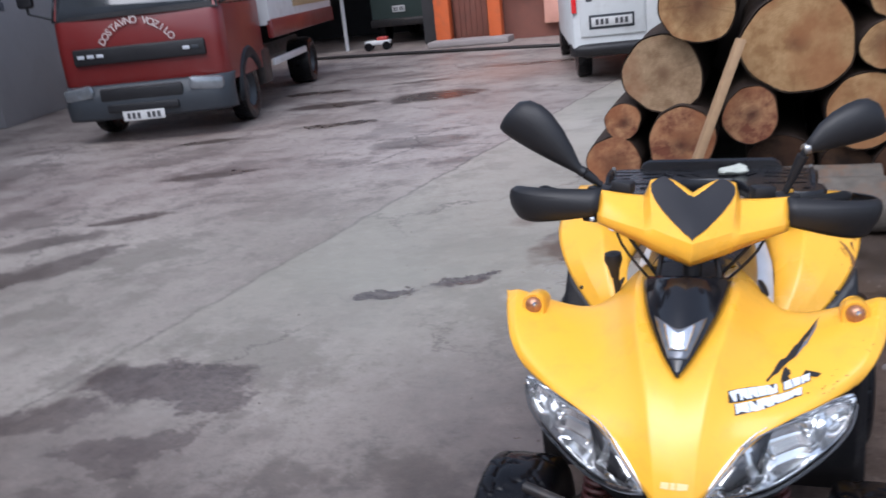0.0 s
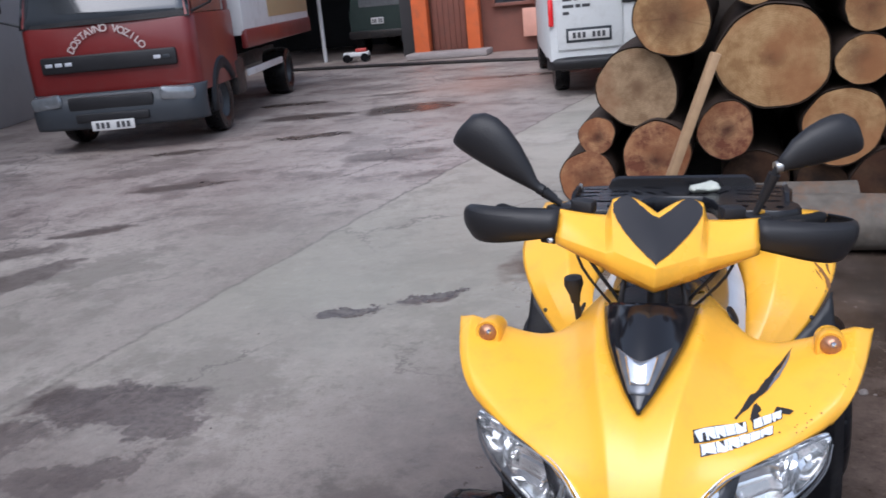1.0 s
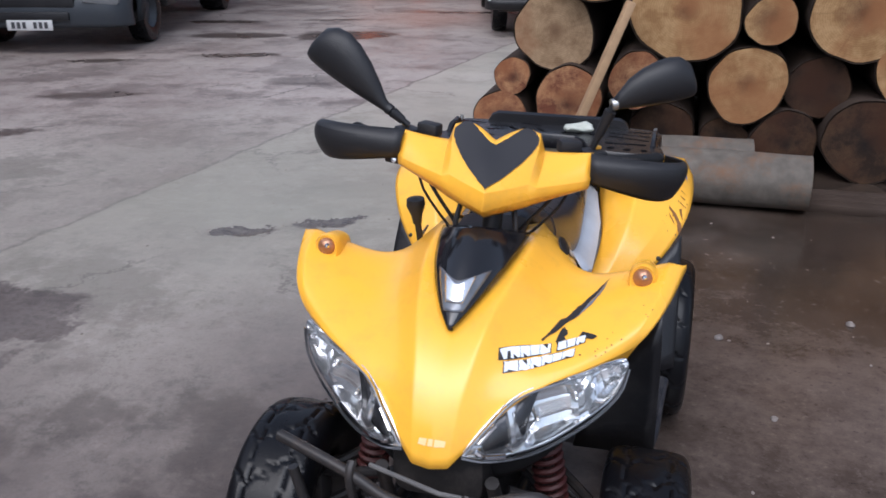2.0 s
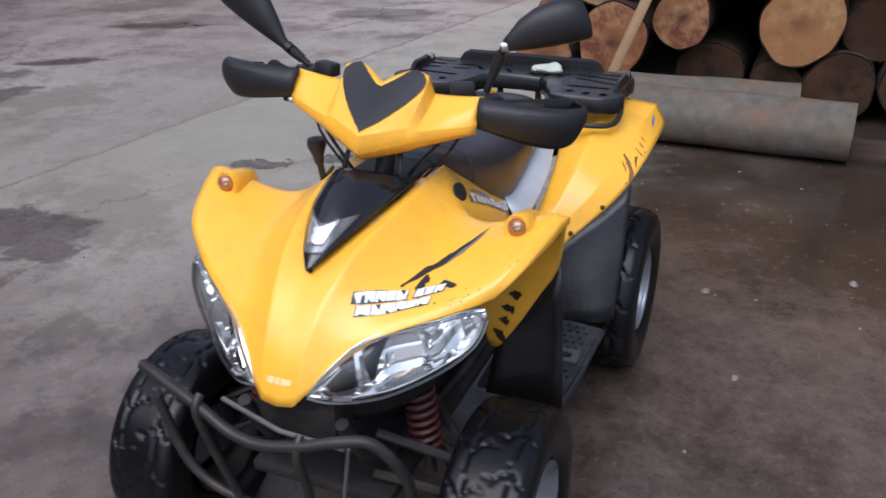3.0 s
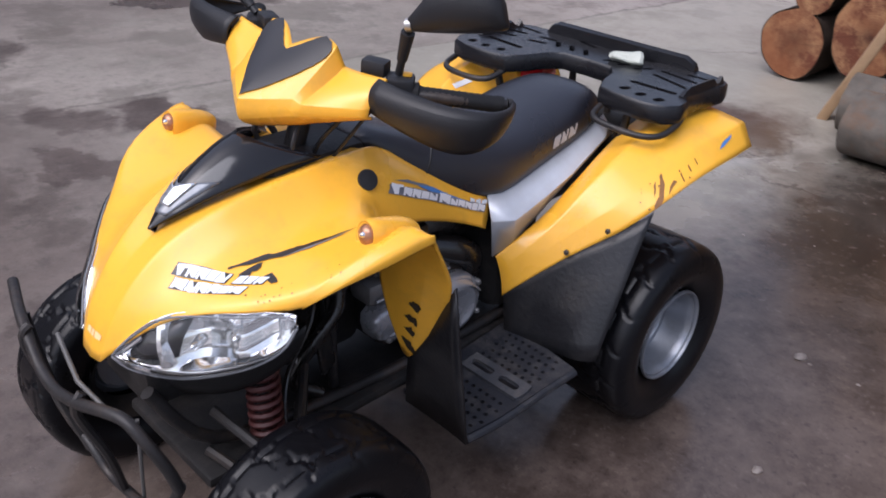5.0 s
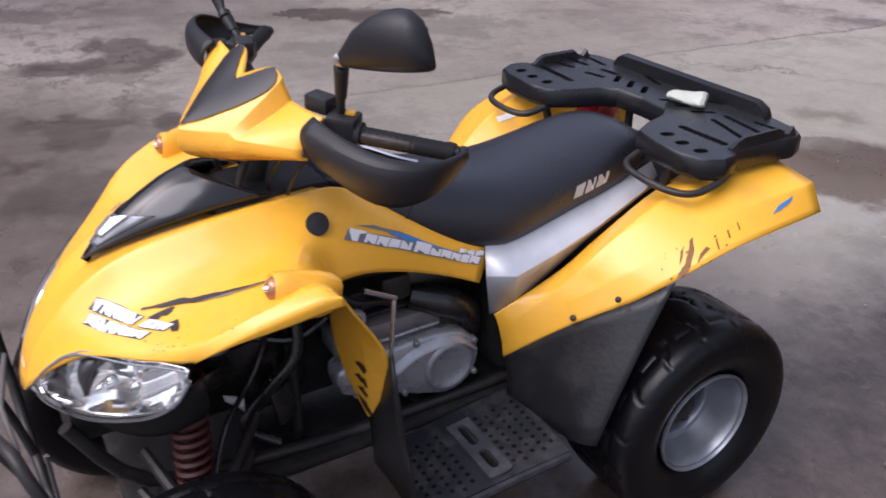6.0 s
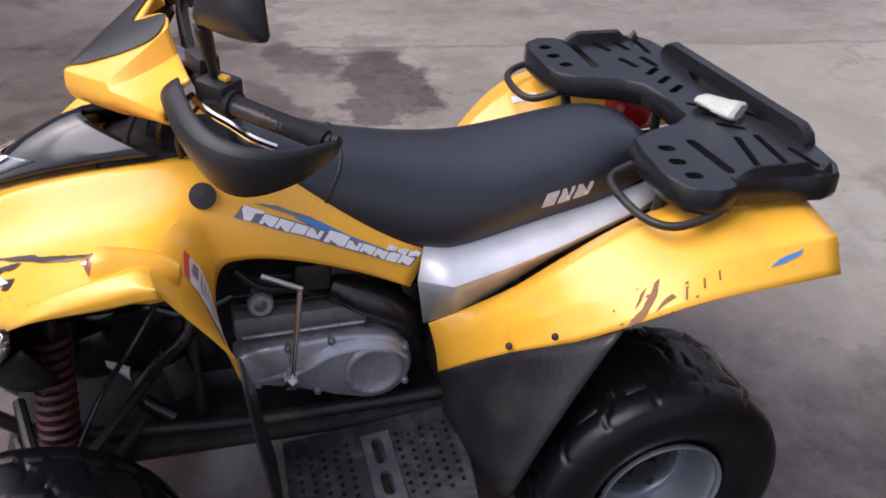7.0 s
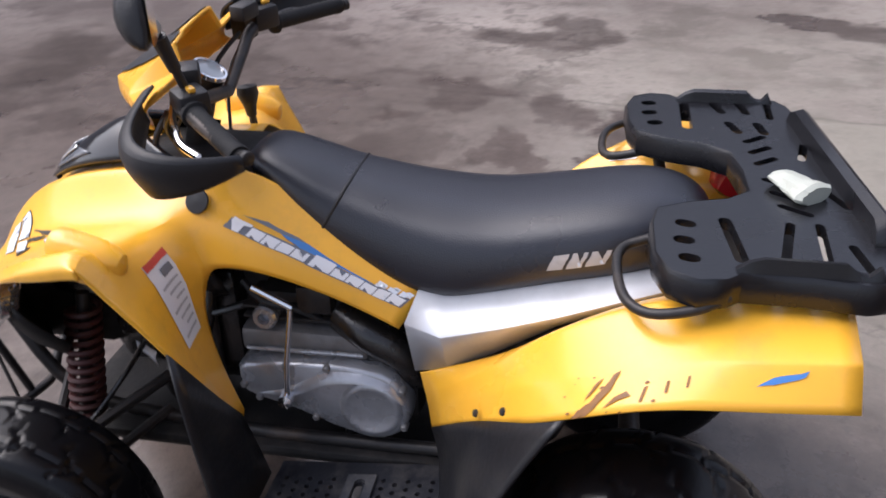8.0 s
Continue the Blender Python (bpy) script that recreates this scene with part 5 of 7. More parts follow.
cover_cols = [
    [(0, -0.070, -0.088), (0, -0.116, -0.068), (0, -0.110, -0.022), (0, -0.072, 0.004), (0, -0.026, 0.032), (0, 0.020, 0.056)],
    [(0.046, -0.05, -0.077), (0.046, -0.090, -0.054), (0.046, -0.080, -0.016), (0.050, -0.046, 0.014), (0.056, 0.004, 0.049), (0.054, 0.056, 0.086)],
    [(0.086, -0.03, -0.066), (0.086, -0.062, -0.043), (0.084, -0.050, -0.010), (0.088, -0.020, 0.015), (0.094, 0.020, 0.049), (0.093, 0.050, 0.074)],
    [(0.099, -0.022, -0.061), (0.100, -0.052, -0.040), (0.100, -0.046, -0.016), (0.103, -0.012, 0.000), (0.106, 0.028, 0.018), (0.105, 0.060, 0.036)],
    [(0.150, 0.006, -0.046), (0.150, -0.014, -0.034), (0.150, -0.012, -0.014), (0.148, 0.006, 0.008), (0.146, 0.032, 0.022), (0.144, 0.062, 0.036)],
    [(0.206, 0.036, -0.030), (0.208, 0.020, -0.024), (0.209, 0.022, -0.006), (0.209, 0.032, 0.014), (0.209, 0.046, 0.030), (0.209, 0.064, 0.044)],
]
cover = panel("handlebar_cover", steer(tighten([mirror_row([c[r] for c in cover_cols]) for r in range(6)], (2, 3, 5, 7, 8), (2,), 0.07)), YELLOW, quad, 0.005, 2, "yellow V-shaped handlebar cover", 30)
half_heart = [(0.0, -0.006), (0.024, 0.018), (0.050, 0.050), (0.075, 0.085), (0.092, 0.116), (0.100, 0.142), (0.098, 0.160), (0.085, 0.174), (0.064, 0.181), (0.049, 0.171), (0.023, 0.147), (0.0, 0.128)]
axes = STEER.to_3x3()
decal("cover_emblem", [half_heart + [(-u, v) for u, v in half_heart[-2:0:-1]]], tuple(STEER @ Vector((0, -0.104, -0.016))), tuple(axes @ Vector((1, 0, 0))), tuple(axes @ Vector((0, 0.85, 0.53))), HEART_BLACK, cover, cover, "black heart-shaped panel", lift=0.003, cell=0.012, off=0.03, face=(0, -0.5, 0.85))

bm = bmesh.new()
for s in (1, -1):
    pts = [(0, 0.09, -0.05), (0.10 * s, 0.09, -0.02), (0.17 * s, 0.095, 0.005), (0.245 * s, 0.122, 0.01 if s > 0 else -0.004), (0.362 * s, 0.232, 0.004 if s > 0 else -0.012)]
    tube(bm, [STEER @ Vector(p) for p in pts], 0.0115, 12)
tube(bm, [(0.012, 0.35, 0.95), (0.01, 0.30, 0.80)], 0.022, 12)
part("handlebar", bm, DARK_METAL, quad)
bm = bmesh.new()
box(bm, (0.015, 0.335, 0.940), (0.11, 0.06, 0.03), 0.01)
for x in (-0.05, 0.06):
    tube(bm, [(x, 0.30, 0.93), (x * 1.2, 0.27, 0.87), (x * 0.8, 0.30, 0.82)], 0.006, 8)
part("steering_mount", bm, DARK_METAL, quad)
bm = lathe(bmesh.new(), [(-0.03, 0.0), (-0.03, 0.026), (0.0, 0.031), (0.012, 0.031), (0.014, 0.027)], tuple(STEER.to_3x3() @ Vector((0, 0.5, 0.85))), tuple(STEER @ Vector((0.010, 0.060, -0.018))), 28)
gauge = part("speedometer", bm, BLACK_PLASTIC, quad, "round speedometer with chrome ring")
ax = STEER.to_3x3() @ Vector((0, 0.5, 0.85))
bm = lathe(bmesh.new(), [(0.010, 0.033), (0.017, 0.0315), (0.017, 0.0275), (0.010, 0.027)], tuple(ax), tuple(STEER @ Vector((0.010, 0.060, -0.018))), 28)
part("ring", bm, CHROME, gauge)
bm = lathe(bmesh.new(), [(0.0135, 0.0275), (0.015, 0.018), (0.0155, 0.0)], tuple(ax), tuple(STEER @ Vector((0.010, 0.060, -0.018))), 28)
part("dial_glass", bm, SPEEDO, gauge)

guard_world = [
    [(0.213, 0.368, 1.030), (0.216, 0.344, 1.018), (0.217, 0.338, 0.998), (0.214, 0.348, 0.968)],
    [(0.285, 0.378, 1.020), (0.292, 0.356, 1.010), (0.296, 0.352, 0.975), (0.290, 0.370, 0.941)],
    [(0.360, 0.400, 1.010), (0.374, 0.382, 1.002), (0.380, 0.383, 0.965), (0.362, 0.406, 0.916)],
    [(0.408, 0.445, 1.002), (0.424, 0.438, 0.996), (0.424, 0.440, 0.962), (0.400, 0.450, 0.922)],
    [(0.404, 0.512, 0.992), (0.412, 0.516, 0.988), (0.408, 0.520, 0.964), (0.394, 0.522, 0.940)],
    [(0.364, 0.566, 0.986), (0.368, 0.572, 0.982), (0.367, 0.573, 0.968), (0.361, 0.569, 0.960)],
]
guard_local = [[tuple(near_side(p)) for p in r] for r in guard_world]
for s in (1, -1):
    rows = guard_local if s > 0 else [[(-x - 0.013 * min(1.0, max(0.0, (x - 0.22) / 0.1)), y, z - 0.008 + (0.010, 0.008, 0.0, 0.012)[c] * (k < 4) - (0.014, 0.012, 0.0, 0.0)[c] * (k > 3)) for c, (x, y, z) in enumerate(r)] for k, r in enumerate(guard_local)]
    g = panel("hand_guard", steer(rows), BLACK_PLASTIC, quad, 0.005, 2, "black plastic hand guard")
    end = STEER @ Vector((0.364 * s, 0.238, 0.005 if s > 0 else -0.011))
    part("end_bolt", lathe(bmesh.new(), [(-0.004, 0), (-0.004, 0.011), (0.004, 0.011), (0.007, 0.007), (0.007, 0)], tuple(STEER.to_3x3() @ Vector((0.6 * s, 0.75, 0))), tuple(end), 16), DARK_METAL, g)
    bm = bmesh.new()
    drop = 0.0 if s > 0 else 0.014
    a, b = Vector((0.228 * s, 0.116, 0.010 - drop)), Vector((0.358 * s, 0.226, 0.004 - drop))
    prof = [(0, 0.0), (0, 0.021), (0.01, 0.022), (0.012, 0.017)]
    L = (b - a).length
    for k in range(12):
        prof += [(0.016 + k * (L - 0.03) / 12, 0.0158), (0.02 + k * (L - 0.03) / 12, 0.0150)]
    prof += [(L - 0.01, 0.017), (L, 0.016), (L, 0)]
    lathe(bm, prof, tuple(STEER.to_3x3() @ (b - a)), tuple(STEER @ a), 16)
    part("grip", bm, GRIP_RUBBER, quad, "black ribbed rubber grip")
    bm = bmesh.new()
    box(bm, (0, 0, 0), (0.055, 0.05, 0.045), 0.008, STEER @ pose(0.205 * s, 0.105, 0.018, 0, 0, 40 * s))
    box(bm, (0, 0, 0), (0.05, 0.035, 0.03), 0.006, STEER @ pose(0.155 * s, 0.09, 0.045, 0, 0, 20 * s))
    sw = part("switch_box", bm, BLACK_PLASTIC, quad)
    bm = bmesh.new()
    box(bm, (0, 0, 0), (0.018, 0.012, 0.008), 0.003, STEER @ pose(0.215 * s, 0.113, 0.044, 0, 0, 40 * s))
    part("switch_button", bm, YELLOW, sw, "yellow button")
    bm = bmesh.new()
    tube(bm, [STEER @ Vector(p) for p in ((0.195 * s, 0.070, 0.004 - drop), (0.245 * s, 0.088, 0.004 - drop), (0.285 * s, 0.108, 0.006 - drop), (0.325 * s, 0.130, 0.004 - drop), (0.345 * s, 0.160, -0.004 - drop))], 0.006, 8)
    part("brake_lever", bm, CHROME if s > 0 else DARK_METAL, quad)
    bm = bmesh.new()
    tube(bm, [STEER @ Vector(p) for p in ((0.17 * s, 0.07, 0.0), (0.13 * s, 0.02, -0.06), (0.07 * s, 0.02, -0.14), (0.05 * s, 0.06, -0.20))], 0.0045, 6)
    tube(bm, [STEER @ Vector(p) for p in ((0.18 * s, 0.08, -0.01), (0.15 * s, 0.04, -0.08), (0.08 * s, 0.05, -0.17))], 0.0035, 6)
    part("cable", bm, BLACK_PLASTIC, quad)
    if s < 0:
        bm = bmesh.new()
        box(bm, (0, 0, 0), (0.036, 0.040, 0.070), 0.004, STEER @ pose(-0.222, 0.062, 0.004, 0, 0, -15))
        bracket = part("guard_bracket", bm, BLACK_PLASTIC, quad, "square black guard bracket")
        part("bracket_screw", lathe(bmesh.new(), [(0, 0), (0, 0.007), (0.004, 0.006), (0.005, 0)], tuple(STEER.to_3x3() @ Vector((0, -1, 0.2))), tuple(STEER @ Vector((-0.222, 0.042, -0.022))), 12), CHROME, bracket)
    # mirror
    base, joint, tip = Vector((0.205 * s, 0.100, 0.045)), Vector((0.236, 0.085, 0.148)) if s > 0 else Vector((-0.250, 0.095, 0.077)), Vector((0.402, 0.146, 0.190)) if s > 0 else Vector((-0.452, 0.140, 0.180))
    bm = bmesh.new()
    tube(bm, [STEER @ base, STEER @ base.lerp(joint, 0.5), STEER @ joint], [0.0075, 0.0075], 10, 1)
    tube(bm, [STEER @ base.lerp(joint, 0.3), STEER @ base.lerp(joint, 0.85)], [0.010, 0.013], 10, 1)
    stem = part("mirror_stem", bm, BLACK_PLASTIC, quad)
    bm = lathe(bmesh.new(), [(-0.006, 0.0), (-0.006, 0.012), (0.006, 0.013), (0.008, 0.0)], tuple(STEER.to_3x3() @ (tip - joint)), tuple(STEER @ joint), 14)
    part("clamp", bm, STEEL_ROD if s > 0 else BLACK_PLASTIC, stem)
    d = (tip - joint).normalized()
    back = Vector((-0.25 * s, 1, 0.0))
    back = (back - back.dot(d) * d).normalized()
    side = d.cross(back)
    if side.z < 0:
        side = -side
    rings = []
    full = (1.25, 1.4, 1.3, 1.2, 1.12, 1.08, 1.06, 1.05, 1.0, 1.0) if s > 0 else (1.0, 1.0, 1.08, 1.2, 1.25, 1.25, 1.22, 1.2, 1.1, 1.0)
    for k, (h, w) in enumerate(((0.010, 0.010), (0.014, 0.014), (0.024, 0.021), (0.034, 0.029), (0.041, 0.034), (0.044, 0.035), (0.043, 0.033), (0.036, 0.028), (0.021, 0.016), (0.004, 0.004))):
        h *= full[k]
        c = joint.lerp(tip, (0, 0.08, 0.2, 0.38, 0.56, 0.7, 0.83, 0.93, 0.985, 1.0)[k]) + side * (h - 0.011) * 0.8
        r = []
        for q in range(20):
            a = 2 * math.pi * q / 20
            depth = math.cos(a)
            depth = depth * (0.25 if depth > 0 else 1.0)
            r.append(STEER @ (c + side * math.sin(a) * h + back * depth * w))
        rings.append(r)
    mh = part("mirror", loft(bmesh.new(), rings), BLACK_PLASTIC, quad, "black teardrop rear-view mirror", 60)
    gl = []
    for k, h in ((0.25, 0.017), (0.38, 0.030), (0.56, 0.038), (0.7, 0.041), (0.83, 0.038), (0.93, 0.028)):
        c = joint.lerp(tip, k) + back * 0.0095 + side * (h - 0.007) * 0.8
        gl.append([STEER @ (c + side * h * q) for q in (-1, -0.5, 0, 0.5, 1)])
    part("mirror_glass", sheet(bmesh.new(), gl), CHROME, mh)

# ---- seat and trims ----
SEAT = [  # y, top, lower half-width, lower edge
    (0.425, 0.850, 0.050, 0.835), (0.455, 0.868, 0.070, 0.828), (0.49, 0.864, 0.080, 0.812), (0.567, 0.838, 0.100, 0.764), (0.62, 0.820, 0.111, 0.728), (0.655, 0.813, 0.119, 0.703),
    (0.70, 0.803, 0.130, 0.672), (0.745, 0.795, 0.139, 0.643), (0.806, 0.787, 0.148, 0.634), (0.86, 0.784, 0.147, 0.646), (0.911, 0.787, 0.145, 0.659), (0.99, 0.800, 0.141, 0.678), (1.05, 0.812, 0.138, 0.690),
    (1.11, 0.822, 0.132, 0.703), (1.16, 0.823, 0.122, 0.714), (1.205, 0.812, 0.108, 0.724), (1.235, 0.79, 0.088, 0.735), (1.25, 0.765, 0.06, 0.745),
]


def seat_ring(y, top, hw, low):
    h = top - low
    half = [(1.0, 0.0), (1.06, 0.22), (1.03, 0.5), (0.90, 0.78), (0.66, 0.93), (0.34, 0.99)]
    back = 0.055 * math.exp(-((y - 0.625) / 0.10) ** 2)
    pts = [(hw * a, y - back * (1 - b), low + h * b) for a, b in half] + [(0, y, top)] + [(-hw * a, y - back * (1 - b), low + h * b) for a, b in half[::-1]]
    return pts + [(-hw * 0.8, y - back, low - 0.01), (hw * 0.8, y - back, low - 0.01)]


def between(y):
    for a, b in zip(SEAT, SEAT[1:]):
        if a[0] <= y <= b[0]:
            t = (y - a[0]) / (b[0] - a[0])
            return tuple(p + (q - p) * t for p, q in zip(a, b))


seat_rows = [seat_ring(*r) for r in SEAT]
seat = part("seat", loft(bmesh.new(), seat_rows), SEAT_VINYL, quad, "smooth black vinyl seat with a stitched seam", 70)
md = seat.modifiers.new("round", "SUBSURF")
md.levels = md.render_levels = 2
bm = bmesh.new()
tube(bm, [Vector(p) + Vector((-0.002 if p[0] > 0.05 else (0.002 if p[0] < -0.05 else 0), 0.0, -0.0015)) for p in seat_ring(*between(0.624))[:13]], 0.0032, 8, 3)
part("seat_seam", bm, BLACK_PLASTIC, quad)
SILVER_PRINT = mat("silver_print", (0.42, 0.42, 0.43), 0.4, var=0.15, scale=90)
for a, w in ((0.0, 0.026), (0.032, 0.026), (0.064, 0.034)):
    decal("maker_mark", [glyph(a, w, 0.034, 0, 0.45, 3 if a < 0.03 else 4)], (0.155, 0.978, 0.716), (0, 1, 0.16), (0, -0.1, 1), SILVER_PRINT, seat, seat, "silver printed block on the seat")


def trim(s):
    up = [(0.144, 0.757, 0.654), (0.147, 0.804, 0.648), (0.143, 0.910, 0.672), (0.139, 1.014, 0.694), (0.121, 1.174, 0.725), (0.106, 1.235, 0.733)]
    mid = [(0.181, 0.738, 0.606), (0.196, 0.804, 0.592), (0.198, 0.905, 0.622), (0.194, 1.010, 0.655), (0.166, 1.170, 0.700), (0.132, 1.235, 0.708)]
    mid2 = [(x - 0.0005, y, z - 0.004) for x, y, z in mid]
    low = [(0.177, 0.752, 0.504), (0.182, 0.815, 0.518), (0.179, 0.890, 0.556), (0.186, 1.000, 0.630), (0.164, 1.165, 0.688), (0.150, 1.235, 0.700)]
    rows = [up, mid, mid2, low]
    return panel("side_trim", rows if s > 0 else flip(rows), SILVER, quad, 0.004, 0, "silver painted side trim", 15)


trim(1)
trim(-1)


def rear_fender(s):
    inner = [(0.181, 0.762, 0.505), (0.193, 0.886, 0.558), (0.205, 0.950, 0.600), (0.205, 1.000, 0.637), (0.185, 1.130, 0.705), (0.160, 1.280, 0.735), (0.160, 1.415, 0.750)]
    top = [(0.187, 0.772, 0.462), (0.245, 0.890, 0.566), (0.265, 0.950, 0.640), (0.285, 1.020, 0.700), (0.290, 1.140, 0.762), (0.290, 1.280, 0.778), (0.300, 1.412, 0.776)]
    edge = [(0.190, 0.778, 0.428), (0.275, 0.893, 0.545), (0.335, 0.950, 0.615), (0.378, 1.058, 0.675), (0.397, 1.180, 0.733), (0.410, 1.290, 0.752), (0.420, 1.400, 0.766)]
    low = [(0.191, 0.782, 0.388), (0.298, 0.885, 0.508), (0.385, 0.965, 0.578), (0.440, 1.078, 0.662), (0.451, 1.168, 0.692), (0.456, 1.290, 0.702), (0.452, 1.402, 0.709)]
    near = [tuple(Vector(a).lerp(Vector(b), 0.9)) for a, b in zip(top, edge)]
    under = [(x - 0.004, y, z - (0.065 if y > 1.1 else 0.004)) for x, y, z in inner]
    mixr = lambda p, q, k: [tuple(Vector(a).lerp(Vector(b), k)) for a, b in zip(p, q)]
    rows = [under, inner, mixr(inner, top, 0.86), top, mixr(top, edge, 0.14), near, edge, mixr(edge, low, 0.12), low]
    # the body leans a little to its left on the springs
    leant = [[(-x - 0.03, y, z + 0.09 * x) for x, y, z in r] for r in rows]
    return panel("rear_fender", rows if s > 0 else leant, YELLOW, quad, 0.004, 2, "yellow rear fender with a brown scrape" if s > 0 else "yellow rear fender")


rear_l, rear_r = rear_fender(1), rear_fender(-1)
for s in (1, -1):
    for p in ((0.228, 0.836, 0.447), (0.297, 0.881, 0.517), (0.369, 0.934, 0.585)):
        bm = lathe(bmesh.new(), [(0, 0), (0, 0.007), (0.004, 0.006), (0.006, 0)], (0.4 * s, -0.8, 0.35), (p[0] * s, p[1], p[2] + 0.004), 12)
        part("fender_bolt", bm, DARK_METAL, quad)
    a = [(0.190, 0.786, 0.392), (0.298, 0.890, 0.512), (0.385, 0.970, 0.580), (0.425, 1.030, 0.630)]
    b = [(0.190, 0.800, 0.330), (0.298, 0.850, 0.400), (0.390, 0.895, 0.450), (0.436, 0.938, 0.478)]
    c = [(0.195, 0.800, 0.270), (0.298, 0.815, 0.285), (0.400, 0.822, 0.285), (0.436, 0.858, 0.290)]
    rows = [a, b, c]
    panel("mud_guard", rows if s > 0 else flip(rows), GUARD_BLACK, quad, 0.006, 2, "muddy black plastic inner guard")
    rows = [[(0.394, 0.412, 0.655), (0.352, 0.422, 0.585), (0.304, 0.434, 0.502), (0.238, 0.436, 0.415)], [(0.402, 0.424, 0.50), (0.348, 0.430, 0.465), (0.292, 0.440, 0.415), (0.225, 0.444, 0.360)], [(0.404, 0.458, 0.245), (0.345, 0.462, 0.245), (0.280, 0.462, 0.245), (0.205, 0.460, 0.245)]]
    panel("front_splash_guard", rows if s > 0 else flip(rows), GUARD_BLACK, quad, 0.006, 1, "muddy black plastic splash guard")


def footboard(s):
    rim = [(0.175, 0.475), (0.385, 0.470), (0.402, 0.56), (0.410, 0.70), (0.418, 0.80), (0.30, 0.815), (0.175, 0.815)]
    holes = []
    for i in range(8):
        for j in range(5):
            holes.append(slot(0.222 + i * 0.0215 + (j % 2) * 0.010, 0.498 + j * 0.024, 0.012, 0.0105, 0, 3))
            holes.append(slot(0.222 + i * 0.0215 + (j % 2) * 0.010, 0.692 + j * 0.024, 0.012, 0.0105, 0, 3))
    holes.append(slot(0.30, 0.648, 0.15, 0.018, 2, 4))
    loops = [rim] + holes
    if s < 0:
        loops = [[(-x, y) for x, y in lp] for lp in loops]
    bm = outline_plate(bmesh.new(), loops, 0.0, 0.012, lambda x, y, z: (x, y, z + 0.238 + (y - 0.47) * 0.11))
    ob = part("footboard", bm, FOOT_PLASTIC, quad, "muddy black footboard with drain holes")
    bm = bmesh.new()
    tube(bm, [(0.388 * s, 0.47, 0.238), (0.404 * s, 0.56, 0.248), (0.412 * s, 0.70, 0.264), (0.420 * s, 0.80, 0.276)], 0.010, 8)
    for y in (0.628, 0.668):
        tube(bm, [(0.20 * s, y, 0.262), (0.395 * s, y, 0.262)], 0.005, 6, 1)
    part("footboard_rail", bm, FOOT_PLASTIC, ob)
    loops = [[(0.215, 0.622), (0.392, 0.622), (0.396, 0.640), (0.396, 0.662), (0.392, 0.678), (0.215, 0.678)], slot(0.262, 0.650, 0.070, 0.022, 0, 4), slot(0.345, 0.650, 0.060, 0.022, 0, 4)]
    if s < 0:
        loops = [[(-x, y) for x, y in lp] for lp in loops]
    bm = outline_plate(bmesh.new(), loops, 0.012, 0.020, lambda x, y, z: (x, y, z + 0.238 + (y - 0.47) * 0.11))
    part("foot_peg_plate", bm, PEG_PLASTIC, ob, "worn grey peg plate with two slots")


footboard(1)
footboard(-1)

